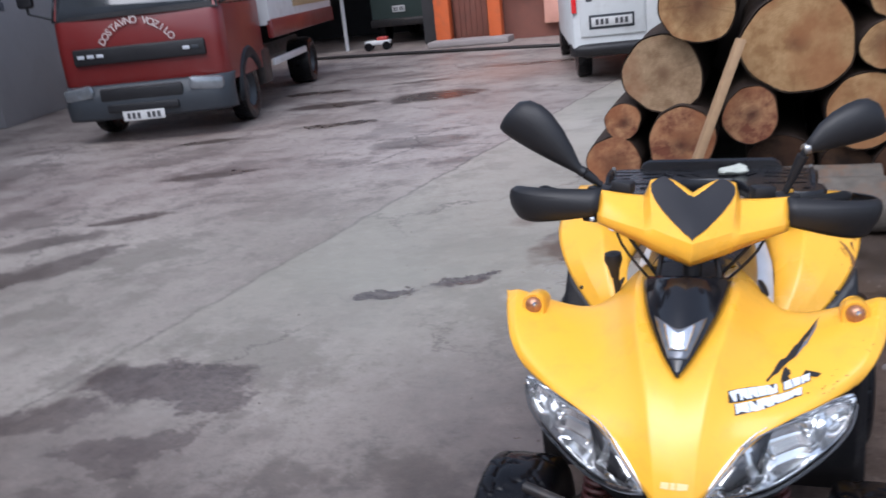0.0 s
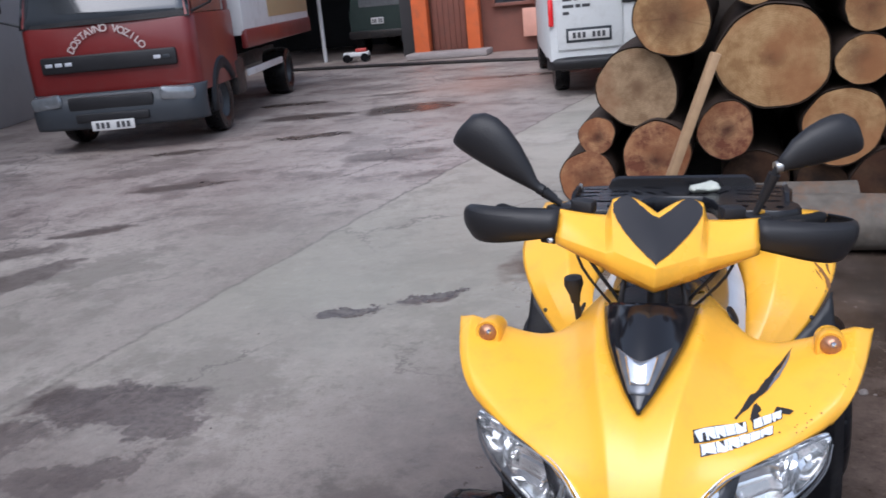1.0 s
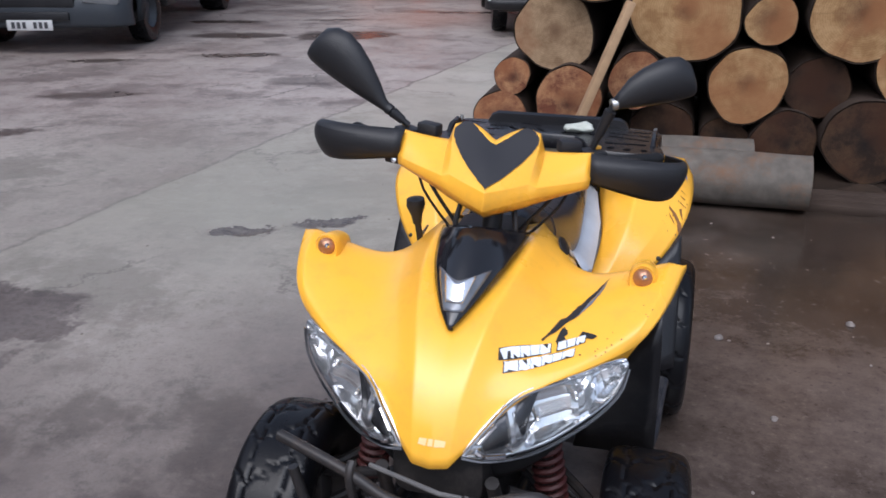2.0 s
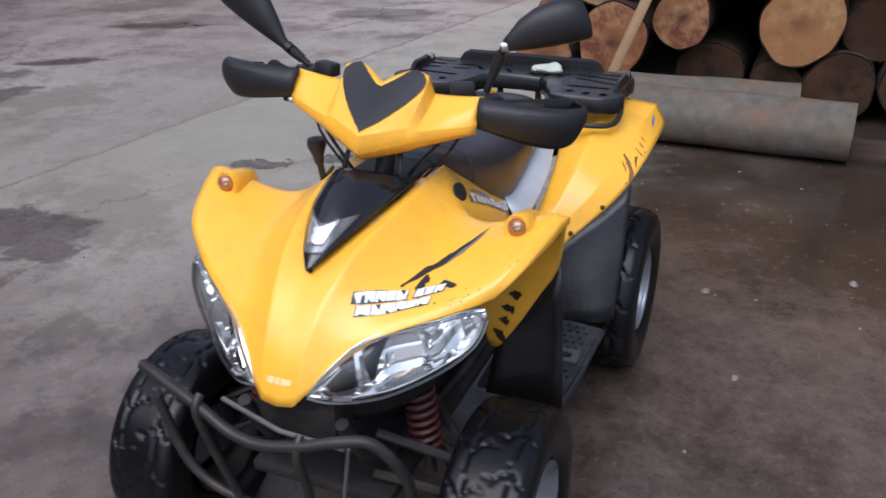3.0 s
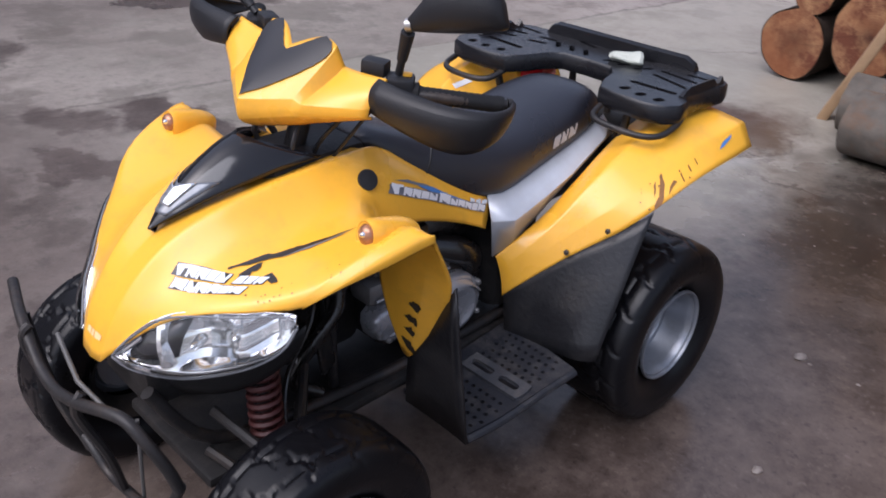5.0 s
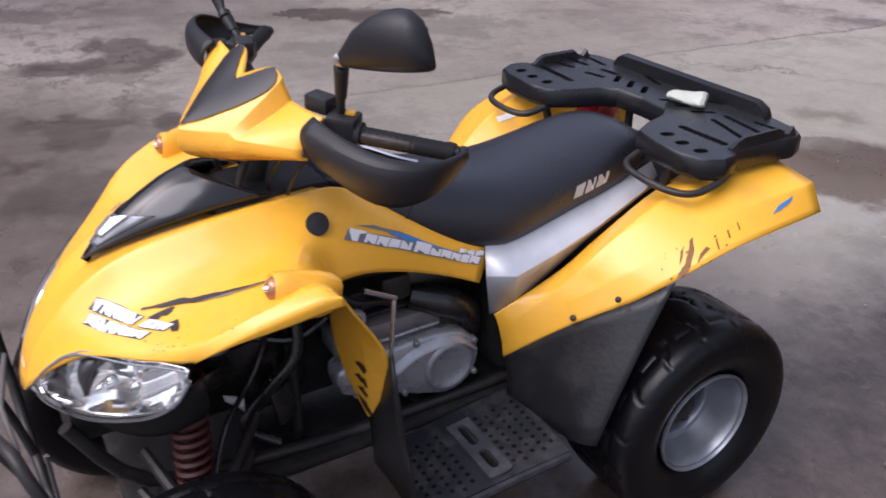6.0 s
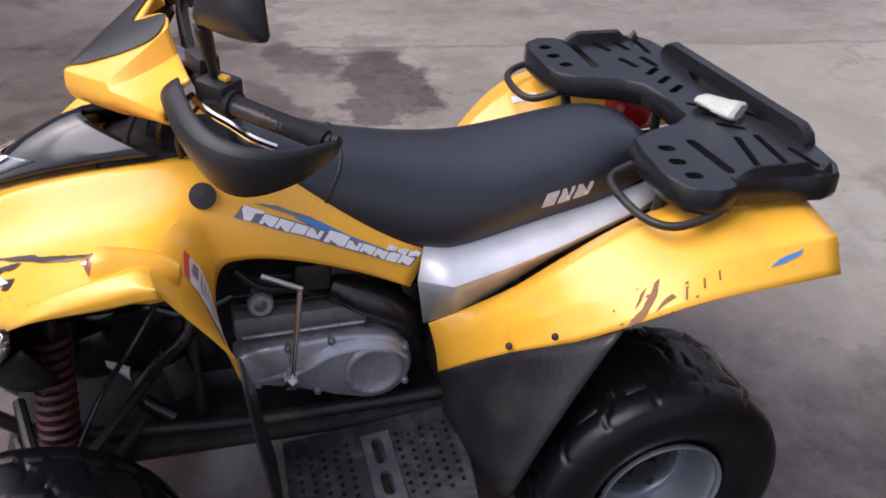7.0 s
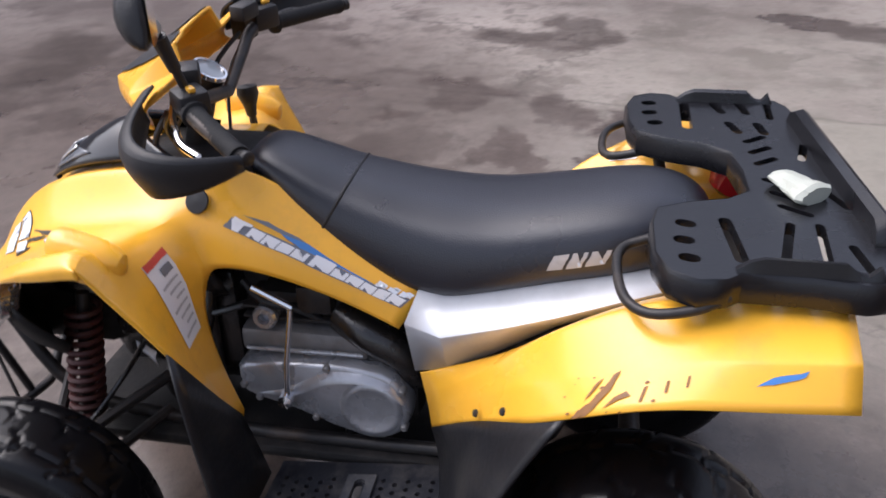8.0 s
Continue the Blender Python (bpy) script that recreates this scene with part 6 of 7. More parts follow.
# ---- wheels ----


def wheel(name, c, r, w, rim, s, lugs):
    h = w / 2
    side_prof = [(0.66, rim * 0.97), (0.80, rim * 1.08), (0.93, rim + (r - rim) * 0.25), (1.0, rim + (r - rim) * 0.45)]
    crown = [(1.0, 0.55), (0.995, 0.66), (0.975, 0.76), (0.93, 0.85), (0.86, 0.92), (0.76, 0.962), (0.64, 0.982), (0.50, 0.992), (0.36, 0.998), (0.22, 1.0), (0.08, 1.0)]
    half = side_prof + [(x, rim + (r - rim) * k) for x, k in crown]
    half = [half[0]] + [(a[0] + (b[0] - a[0]) * k / 2, a[1] + (b[1] - a[1]) * k / 2) for a, b in zip(half, half[1:]) for k in (1, 2)]
    prof = [(-x * h, q) for x, q in half] + [(x * h, q) for x, q in half[::-1]]
    n_seg = 22 * lugs
    bm = bmesh.new()
    cols = []
    for q in range(n_seg):
        a = 2 * math.pi * q / n_seg
        col = []
        for x, rad in prof:
            e = x / h
            top = (rad - rim) / (r - rim)
            bend = 0.34 * abs(((e * 1.6 + 2.25) % 1.0) - 0.5) * 2 + 0.5 * (e > 0)
            ph = (a * lugs / (2 * math.pi) + bend) % 1.0
            cut = 1.0 if ph < 0.10 else 0.0
            if 0.45 < abs(e + 0.05 * math.sin(a * lugs)) < 0.50:
                cut = 1.0
            if abs(e) < 0.03:
                cut = 1.0
            depth = (0.0042 if top > 0.93 else 0.0015) * cut if top > 0.66 else 0.0
            rr = rad - depth
            col.append(bm.verts.new((c[0] + x, c[1] + rr * math.cos(a), c[2] + rr * math.sin(a))))
        cols.append(col)
    for q in range(n_seg):
        u, v = cols[q], cols[(q + 1) % n_seg]
        for i in range(len(prof) - 1):
            bm.faces.new((u[i], v[i], v[i + 1], u[i + 1]))
    tyre = part(name, bm, RUBBER, quad, "wet black rubber tyre with shallow block tread", 50)
    o = s
    prof = [(o * h * 0.82, rim * 1.03), (o * h * 0.87, rim * 1.02), (o * h * 0.88, rim * 0.995), (o * h * 0.85, rim * 0.975), (o * h * 0.79, rim * 0.97), (o * h * 0.80, rim * 0.945), (o * h * 0.77, rim * 0.925), (o * h * 0.60, rim * 0.905), (o * h * 0.30, rim * 0.84), (o * h * 0.20, rim * 0.80), (o * h * 0.17, rim * 0.70), (o * h * 0.21, rim * 0.665), (o * h * 0.18, rim * 0.64), (-o * h * 0.02, rim * 0.61), (-o * h * 0.04, 0.0)]
    part("rim", lathe(bmesh.new(), prof, (1, 0, 0), c, 40), RIM_METAL, tyre, "dull aluminium dished rim")
    prof = [(-o * h * 0.8, rim * 0.98), (-o * h * 0.5, rim * 0.8), (-o * h * 0.1, rim * 0.76)]
    part("inner_rim", lathe(bmesh.new(), prof, (1, 0, 0), c, 32), DARK_METAL, tyre)
    prof = [(-o * h * 0.03, rim * 0.59), (o * h * 0.02, rim * 0.58), (o * h * 0.06, rim * 0.42), (o * h * 0.18, rim * 0.40), (o * h * 0.22, rim * 0.26), (o * h * 0.34, rim * 0.22), (o * h * 0.36, 0.0)]
    part("hub_cap", lathe(bmesh.new(), prof, (1, 0, 0), c, 24), DIRTY_BLACK, tyre)
    for k in range(4):
        a = 2 * math.pi * k / 4 + 0.5
        p = (c[0] + o * h * 0.06, c[1] + rim * 0.5 * math.cos(a), c[2] + rim * 0.5 * math.sin(a))
        part("wheel_nut", lathe(bmesh.new(), [(0, 0), (0, 0.009), (o * 0.012, 0.009), (o * 0.018, 0.005), (o * 0.018, 0)], (1, 0, 0), p, 6), DARK_METAL, tyre)


REAR, FRONT = (0.362, 1.147, 0.249), (0.392, 0.060, 0.238)
for s in (1, -1):
    wheel("rear_wheel", (REAR[0] * s, REAR[1], REAR[2]), 0.251, 0.245, 0.124, s, 16)
    wheel("front_wheel", (FRONT[0] * s + (0.025 if s < 0 else 0), FRONT[1], FRONT[2]), 0.240, 0.175, 0.128, s, 16)

# ---- rack ----


def lean(x, y, z):
    return (x, y + 0.09 * min(0.0, x - 0.2) - 0.06 * (y - 1.14) * min(1.0, max(0.0, -x / 0.30)), z - 0.035 * x)


half_rim = [(0.0, 1.306), (0.074, 1.302), (0.106, 1.262), (0.124, 1.200), (0.150, 1.150), (0.195, 1.138), (0.285, 1.140), (0.330, 1.158), (0.350, 1.195), (0.345, 1.232), (0.328, 1.252), (0.328, 1.345), (0.334, 1.385), (0.337, 1.418), (0.328, 1.445), (0.302, 1.461), (0.21, 1.468), (0.0, 1.470)]
rim_loop = half_rim + [(-x, y) for x, y in half_rim[-2:0:-1]]
slots = []
for s in (1, -1):
    for x, y in ((0.195, 1.185), (0.245, 1.180), (0.295, 1.185)):
        slots.append(slot(x * s, y, 0.032, 0.022, 75 * s))
    slots.append(slot(0.235 * s, 1.250, 0.130, 0.020, 6 * s))
    for k in range(3):
        slots.append(slot((0.042 + 0.046 * k) * s, 1.352 + 0.002 * k, 0.056, 0.014, 55 * s))
    for y, a in ((1.325, -12), (1.375, -4)):
        if s > 0:
            slots.append(slot(0.24, y, 0.135, 0.014, a))
        else:
            slots += [slot(x, y + (0.235 + x) * 0.1, 0.058, 0.018, -a) for x in (-0.185, -0.280)]
    slots.append(slot(0.270 * s, 1.418, 0.080, 0.014, 10 * s))
    slots.append(slot(0.085 * s, 1.425, 0.075, 0.014, 20 * s))
bm = outline_plate(bmesh.new(), [rim_loop] + slots, 0.826, 0.846, lean)
rack = part("rear_rack", bm, RACK_BLACK, quad, "black moulded plastic luggage rack with slots", 30)
bm = bmesh.new()
n = len(rim_loop)
ring = []
for i, (x, y) in enumerate(rim_loop):
    a, b = Vector(rim_loop[i - 1]), Vector(rim_loop[(i + 1) % n])
    d = (b - a).normalized()
    nx, ny = d.y, -d.x
    ring.append([lean(x + nx * o, y + ny * o, z) for o, z in ((0.0005, 0.8465), (0.005, 0.840), (0.006, 0.810), (0.002, 0.800), (-0.006, 0.800), (-0.008, 0.828))])
loft(bm, ring + [ring[0]], closed=True, cap=False)
part("rack_skirt", bm, RACK_BLACK, rack)
for s in (1, -1):
    bm = bmesh.new()
    prof = [(0, 0), (0.018, 0), (0.015, 0.020), (0.004, 0.023)]
    ys = [1.245, 1.262, 1.28, 1.385, 1.402, 1.415, 1.428, 1.436]
    hs = [0.15, 0.7, 1, 1, 0.35, 0.2, 0.9, 0.15]
    loft(bm, [[lean((0.328 - px) * s, y, 0.845 + pz * k) for px, pz in prof] for y, k in zip(ys, hs)])
    part("rack_hoodip", bm, RACK_BLACK, rack)
    bm = bmesh.new()
    tube(bm, [lean(*p) for p in ((0.155 * s, 1.20, 0.816), (0.160 * s, 1.135, 0.795), (0.172 * s, 1.100, 0.785), (0.215 * s, 1.088, 0.780), (0.300 * s, 1.100, 0.777), (0.342 * s, 1.135, 0.780), (0.348 * s, 1.195, 0.795), (0.340 * s, 1.24, 0.816))], 0.008, 10)
    part("rack_loop", bm, DARK_METAL, rack, "bent black steel grab loop")
    part("rack_post", tube(bmesh.new(), [lean(0.215 * s, 1.19, 0.812), (0.205 * s, 1.18, 0.70)], 0.011, 10, 1), DARK_METAL, rack)
    part("rack_post", tube(bmesh.new(), [lean(0.06 * s, 1.33, 0.828), (0.065 * s, 1.31, 0.70)], 0.010, 10, 1), DARK_METAL, rack)
bm = bmesh.new()
prof = [(0, 0), (-0.022, 0), (-0.020, 0.030), (-0.006, 0.036), (0.004, 0.03)]
xs = [-0.232, -0.222, -0.2, 0.2, 0.222, 0.232]
hs = [0.15, 0.7, 1, 1, 0.7, 0.15]
loft(bm, [[lean(x, 1.462 + py, 0.845 + pz * k) for py, pz in prof] for x, k in zip(xs, hs)])
part("rack_rear_wall", bm, RACK_BLACK, rack)
bm = bmesh.new()
box(bm, (0, 0, 0), (0.080, 0.105, 0.090), 0.026, pose(-0.195, 1.318, 0.752, -25, 0, 12))
part("tail_light", bm, TAIL_RED, quad, "red tail light")
bm = bmesh.new()
box(bm, (0, 0, 0), (0.13, 0.03, 0.045), 0.010, pose(0.235, 1.40, 0.735, -8, 0, -12))
part("tail_light", bm, TAIL_RED, quad, "red tail light")
part("tail_box", box(bmesh.new(), (0, 1.31, 0.66), (0.34, 0.20, 0.10), 0.03), DIRTY_BLACK, quad)
part("seat_base", box(bmesh.new(), (0, 1.05, 0.60), (0.26, 0.36, 0.12), 0.03), DIRTY_BLACK, quad)

# ---- engine, frame, suspension ----
engine = part("engine", box(bmesh.new(), (0.02, 0.60, 0.42), (0.22, 0.30, 0.16), 0.03), DARK_METAL, quad, "grimy single-cylinder engine")
part("cylinder", box(bmesh.new(), (0.02, 0.50, 0.53), (0.16, 0.14, 0.14), 0.025), DARK_METAL, engine)
for k in range(5):
    part("cooling_fin", box(bmesh.new(), (0.02, 0.50, 0.485 + k * 0.022), (0.20, 0.18, 0.006), 0.002), DARK_METAL, engine)
part("air_box", box(bmesh.new(), (0.0, 0.68, 0.585), (0.22, 0.30, 0.10), 0.03), WET_BLACK, engine)
part("air_hose", tube(bmesh.new(), [(0.10, 0.60, 0.56), (0.13, 0.66, 0.54), (0.125, 0.72, 0.50), (0.10, 0.74, 0.44)], 0.034, 14), WET_BLACK, engine)
part("fuel_hose", tube(bmesh.new(), [(0.12, 0.42, 0.63), (0.135, 0.46, 0.60), (0.125, 0.52, 0.58), (0.11, 0.56, 0.55)], 0.007, 8), BLACK_PLASTIC, engine)
part("carburettor", box(bmesh.new(), (0.10, 0.555, 0.60), (0.06, 0.07, 0.06), 0.012), DARK_METAL, engine)
cover_line = [(0.400, 0.440), (0.402, 0.462), (0.418, 0.474), (0.470, 0.480), (0.530, 0.484), (0.590, 0.487), (0.630, 0.484)]
for k in range(13):
    a = radians(80 - 190 * k / 12)
    cover_line.append((0.662 + 0.076 * math.cos(a), 0.398 + 0.080 * math.sin(a)))
cover_line += [(0.590, 0.338), (0.540, 0.360), (0.490, 0.380), (0.430, 0.396), (0.408, 0.408)]
mid_y, mid_z = 0.57, 0.418
rings = [[(x, mid_y + (y - mid_y) * k, mid_z + (z - mid_z) * (2 * k - 1)) for y, z in cover_line] for x, k in ((0.110, 1.0), (0.146, 1.0), (0.156, 0.988), (0.161, 0.965), (0.163, 0.93))]
part("transmission_cover", loft(bmesh.new(), rings), ENGINE_METAL, engine, "grey cast aluminium cover", 50)
part("round_cap", lathe(bmesh.new(), [(0.150, 0.062), (0.164, 0.061), (0.169, 0.055), (0.1695, 0.048), (0.1675, 0.045), (0.169, 0.0)], (1, 0, 0), (0, 0.660, 0.393), 36), ENGINE_METAL, engine, "round cast aluminium cap")
swell_low = smooth_path([(0.440, 0.404), (0.495, 0.410), (0.535, 0.426), (0.570, 0.446), (0.610, 0.455), (0.652, 0.457), (0.690, 0.446), (0.722, 0.420)], 3)
swell_top = smooth_path([(0.440, 0.411), (0.495, 0.428), (0.535, 0.452), (0.570, 0.470), (0.610, 0.479), (0.655, 0.475), (0.700, 0.457), (0.732, 0.420)], 3)
swell = []
for k, (a, b) in enumerate(zip(swell_low, swell_top)):
    rise = 0.012 * min(1.0, k / 6)
    swell.append([(0.160, a[0] - 0.002, a[1] - 0.004), (0.163 + rise, a[0], a[1]), (0.163 + rise * 0.8, a[0] * 0.6 + b[0] * 0.4, a[1] * 0.6 + b[1] * 0.4), (0.158, b[0], b[1])])
part("cast_swell", sheet(bmesh.new(), swell), ENGINE_METAL, engine, "bright curved cast swell", 40)
part("crankcase_top", box(bmesh.new(), (0.100, 0.53, 0.508), (0.075, 0.25, 0.055), 0.014), CASE_METAL, engine, "grey cast crankcase rim")
bm = bmesh.new()
tube(bm, [(0.142, 0.42, 0.496), (0.146, 0.50, 0.500), (0.146, 0.58, 0.502), (0.140, 0.645, 0.498)], 0.004, 8)
part("cover_rib", bm, ENGINE_METAL, engine)
part("frame_cover", box(bmesh.new(), (-0.02, 0.36, 0.50), (0.10, 0.22, 0.36), 0.03), DIRTY_BLACK, engine)
part("crankcase", box(bmesh.new(), (0.085, 0.60, 0.475), (0.08, 0.24, 0.05), 0.018), DARK_METAL, engine, "dark cast crankcase")
for y, z in ((0.412, 0.425), (0.50, 0.474), (0.58, 0.478), (0.44, 0.398), (0.55, 0.362), (0.722, 0.44), (0.722, 0.358)):
    part("case_bolt", lathe(bmesh.new(), [(0.150, 0.0), (0.150, 0.008), (0.166, 0.008), (0.170, 0.005), (0.170, 0.0)], (1, 0, 0), (0, y, z), 8), CASE_METAL, engine)
part("oil_filler", lathe(bmesh.new(), [(0.10, 0.024), (0.135, 0.024), (0.140, 0.020), (0.140, 0.012), (0.12, 0.010), (0.12, 0)], (1, 0, 0.1), (0, 0.458, 0.546), 20), ENGINE_METAL, engine)
bm = bmesh.new()
tube(bm, [(0.178, 0.502, 0.415), (0.182, 0.512, 0.50), (0.170, 0.527, 0.608)], 0.0058, 10, 1)
tube(bm, [(0.170, 0.530, 0.611), (0.173, 0.460, 0.650)], 0.0068, 10, 1)
lathe(bm, [(0.150, 0.0), (0.150, 0.014), (0.190, 0.014), (0.194, 0.0)], (1, 0, 0), (0, 0.500, 0.410), 14)
part("kick_starter", bm, CHROME, quad, "steel folding kick-start lever")
part("radiator_box", box(bmesh.new(), (0.0, 0.24, 0.50), (0.15, 0.28, 0.24), 0.03), WET_BLACK, quad)
bm = bmesh.new()
sheet(bm, [[(0.128, 0.178, 0.475), (0.130, 0.200, 0.466), (0.128, 0.218, 0.452)], [(0.131, 0.180, 0.462), (0.134, 0.200, 0.452), (0.133, 0.215, 0.440)], [(0.129, 0.190, 0.452), (0.132, 0.204, 0.438), (0.130, 0.216, 0.420)]])
tag = part("hanging_tag", bm, WHITE_DECAL, quad, "creased pale tag on the frame", 20)
md = tag.modifiers.new("thick", "SOLIDIFY")
md.thickness = 0.001
part("nose_liner", box(bmesh.new(), (0.0, 0.02, 0.50), (0.20, 0.24, 0.14), 0.04), DIRTY_BLACK, quad)
part("steering_housing", box(bmesh.new(), (0.0, 0.335, 0.795), (0.17, 0.24, 0.12), 0.03), DIRTY_BLACK, quad)
for s in (1, -1):
    rows = [[(0.08, -0.085, 0.558), (0.18, -0.035, 0.558), (0.27, 0.040, 0.588), (0.33, 0.105, 0.672)], [(0.08, -0.070, 0.505), (0.17, -0.018, 0.502), (0.25, 0.055, 0.530), (0.30, 0.118, 0.612)], [(0.08, -0.040, 0.462), (0.15, 0.012, 0.460), (0.20, 0.075, 0.480), (0.24, 0.125, 0.540)]]
    panel("front_valance", rows if s > 0 else flip(rows), GRIP_RUBBER, quad, 0.004, 1, "black plastic valance under the headlight")
    rows = [[(x, 0.02 + 0.09 * k, z - 0.02 * math.sin(k * 1.1)) for k in range(5)] for x, z in ((0.17, 0.665), (0.130, 0.62), (0.105, 0.57))]
    panel("inner_fender", rows if s > 0 else flip(rows), WET_BLACK, quad, 0.004, 1, "black inner fender")
    part("brake_hose", tube(bmesh.new(), [(0.09 * s, 0.30, 0.60), (0.15 * s, 0.24, 0.53), (0.16 * s, 0.17, 0.43), (0.22 * s, 0.12, 0.36), (0.30 * s, 0.09, 0.33)], 0.0055, 8), WET_BLACK, quad, "thin black brake hose")
    part("cooling_hose", tube(bmesh.new(), [(0.10 * s, 0.34, 0.61), (0.125 * s, 0.33, 0.52), (0.12 * s, 0.27, 0.45), (0.10 * s, 0.22, 0.36), (0.12 * s, 0.28, 0.31)], 0.015, 10), WET_BLACK, quad, "bent black rubber hose")
    part("wiring_loom", tube(bmesh.new(), [(0.08 * s, 0.10, 0.60), (0.11 * s, 0.17, 0.56), (0.10 * s, 0.24, 0.57), (0.12 * s, 0.33, 0.55), (0.10 * s, 0.42, 0.57)], 0.008, 8), WET_BLACK, quad, "black taped wiring loom")
    part("mount_bracket", box(bmesh.new(), (0, 0, 0), (0.012, 0.05, 0.09), 0.004, pose(0.115 * s, 0.30, 0.40, 12, 0, 20)), WET_METAL, quad, "wet dark steel bracket")
    part("clip", box(bmesh.new(), (0, 0, 0), (0.006, 0.034, 0.012), 0.002, pose(0.122 * s, 0.288, 0.470, -8, 15, 10)), STEEL_ROD, quad, "bright steel clip")
    part("relay", box(bmesh.new(), (0, 0, 0), (0.035, 0.05, 0.045), 0.008, pose(0.095 * s, 0.16, 0.50, 10, 0, 15)), WET_BLACK, quad, "black relay box")
part("skid_plate", box(bmesh.new(), (0.0, 0.45, 0.265), (0.34, 0.96, 0.03), 0.012), DIRTY_BLACK, quad)
part("rear_liner", box(bmesh.new(), (0.0, 0.86, 0.47), (0.34, 0.16, 0.30), 0.04), DIRTY_BLACK, quad)
bm = bmesh.new()
for s in (1, -1):
    tube(bm, [(0.11 * s, -0.10, 0.50), (0.12 * s, 0.02, 0.33), (0.13 * s, 0.30, 0.29), (0.14 * s, 0.60, 0.29), (0.14 * s, 0.95, 0.32), (0.13 * s, 1.05, 0.52)], 0.014, 10)
    tube(bm, [(0.10 * s, -0.02, 0.58), (0.11 * s, 0.30, 0.66), (0.11 * s, 0.60, 0.64), (0.12 * s, 1.0, 0.60), (0.13 * s, 1.36, 0.64)], 0.013, 10)
    tube(bm, [(0.10 * s, 0.33, 0.29), (0.09 * s, 0.33, 0.66)], 0.012, 10, 1)
tube(bm, [(-0.14, 0.60, 0.29), (0.14, 0.60, 0.29)], 0.013, 10, 1)
tube(bm, [(-0.30, 1.145, 0.262), (0.30, 1.145, 0.262)], 0.022, 12, 1)
part("frame", bm, DARK_METAL, quad, "black steel tube frame")
for s in (1, -1):
    bm = bmesh.new()
    for z, y in ((0.24, 0.0), (0.33, 0.02)):
        tube(bm, [(0.12 * s, y, z + 0.07), (0.32 * s, 0.075, z)], 0.011, 8, 1)
        tube(bm, [(0.12 * s, y + 0.22, z + 0.07), (0.32 * s, 0.075, z)], 0.011, 8, 1)
    box(bm, (0.325 * s, 0.075, 0.27), (0.04, 0.06, 0.14), 0.01)
    part("suspension_arm", bm, DARK_METAL, quad)
    top_p, low_p = Vector((0.158 * s, 0.110, 0.60)), Vector((0.215 * s, 0.085, 0.28))
    bm = bmesh.new()
    tube(bm, [top_p, low_p], 0.013, 10, 1)
    sh = part("shock_absorber", bm, DARK_METAL, quad, "front shock absorber with a dull red spring")
    d = (low_p - top_p).normalized()
    u = d.orthogonal().normalized()
    v = d.cross(u)
    turns, pts = 12, []
    for k in range(turns * 12 + 1):
        a = 2 * math.pi * k / 12
        pts.append(top_p.lerp(low_p, 0.08 + 0.72 * k / (turns * 12)) + (u * math.cos(a) + v * math.sin(a)) * 0.030)
    part("spring", tube(bmesh.new(), pts, 0.0065, 6, 1), SPRING_RED, sh, "dull red coil spring")

# ---- front bumper ----
bm = bmesh.new()
tube(bm, [(-0.285, -0.175, 0.587), (-0.20, -0.198, 0.572), (-0.128, -0.213, 0.553), (-0.06, -0.222, 0.522), (0.0, -0.225, 0.512), (0.05, -0.222, 0.518), (0.10, -0.215, 0.528), (0.165, -0.20, 0.545), (0.212, -0.185, 0.546), (0.246, -0.172, 0.515), (0.268, -0.150, 0.455), (0.270, -0.135, 0.40)], 0.0112, 10)
bumper = part("front_bumper", bm, DARK_METAL, quad, "bent black steel tube bumper")
bm = bmesh.new()
tube(bm, [(-0.262, -0.175, 0.52), (-0.225, -0.168, 0.385), (-0.165, -0.165, 0.322), (-0.065, -0.158, 0.287), (-0.014, -0.152, 0.247), (0.067, -0.150, 0.255), (0.14, -0.148, 0.272), (0.215, -0.140, 0.315), (0.270, -0.132, 0.405)], 0.0105, 10)
part("lower_hoop", bm, DARK_METAL, bumper)
for x, z in ((-0.128, 0.575), (0.085, 0.540)):
    bm = bmesh.new()
    tube(bm, [(x, -0.205, z), (x, -0.222, z - 0.035), (x * 0.9, -0.18, 0.38), (x * 0.7, -0.155, 0.265)], 0.009, 8)
    part("bumper_bracket", bm, DARK_METAL, bumper)
bm = bmesh.new()
tube(bm, [(-0.11, -0.165, 0.545), (0.03, -0.19, 0.525), (0.16, -0.18, 0.512)], 0.005, 8, 1)
tube(bm, [(0.145, -0.14, 0.48), (0.115, -0.14, 0.27)], 0.004, 8, 1)
part("thin_rod", bm, mat("dull_rod", (0.13, 0.125, 0.12), 0.45, metal=0.4, var=0.3, scale=20), bumper, "thin dull steel rod")

# gear selector by the tank
bm = bmesh.new()
tube(bm, [(-0.165, 0.36, 0.79), (-0.170, 0.352, 0.85)], 0.008, 8, 1)
lathe(bm, [(0.0, 0.0), (0.0, 0.010), (0.02, 0.013), (0.045, 0.022), (0.060, 0.020), (0.064, 0.0)], (-0.05, -0.08, 1), (-0.170, 0.352, 0.842), 16)
part("gear_selector", bm, BLACK_PLASTIC, quad, "black gear selector knob")
bm = lathe(bmesh.new(), [(0, 0), (0, 0.022), (0.004, 0.021), (0.006, 0.0)], (0.85, -0.1, 0.5), (0.163, 0.381, 0.808), 20)
part("rubber_plug", bm, BLACK_PLASTIC, quad, "black oval rubber plug")
bm = lathe(bmesh.new(), [(0, 0), (0, 0.022), (0.004, 0.021), (0.006, 0.0)], (-0.85, -0.1, 0.5), (-0.163, 0.381, 0.808), 20)
part("rubber_plug", bm, BLACK_PLASTIC, quad, "black oval rubber plug")

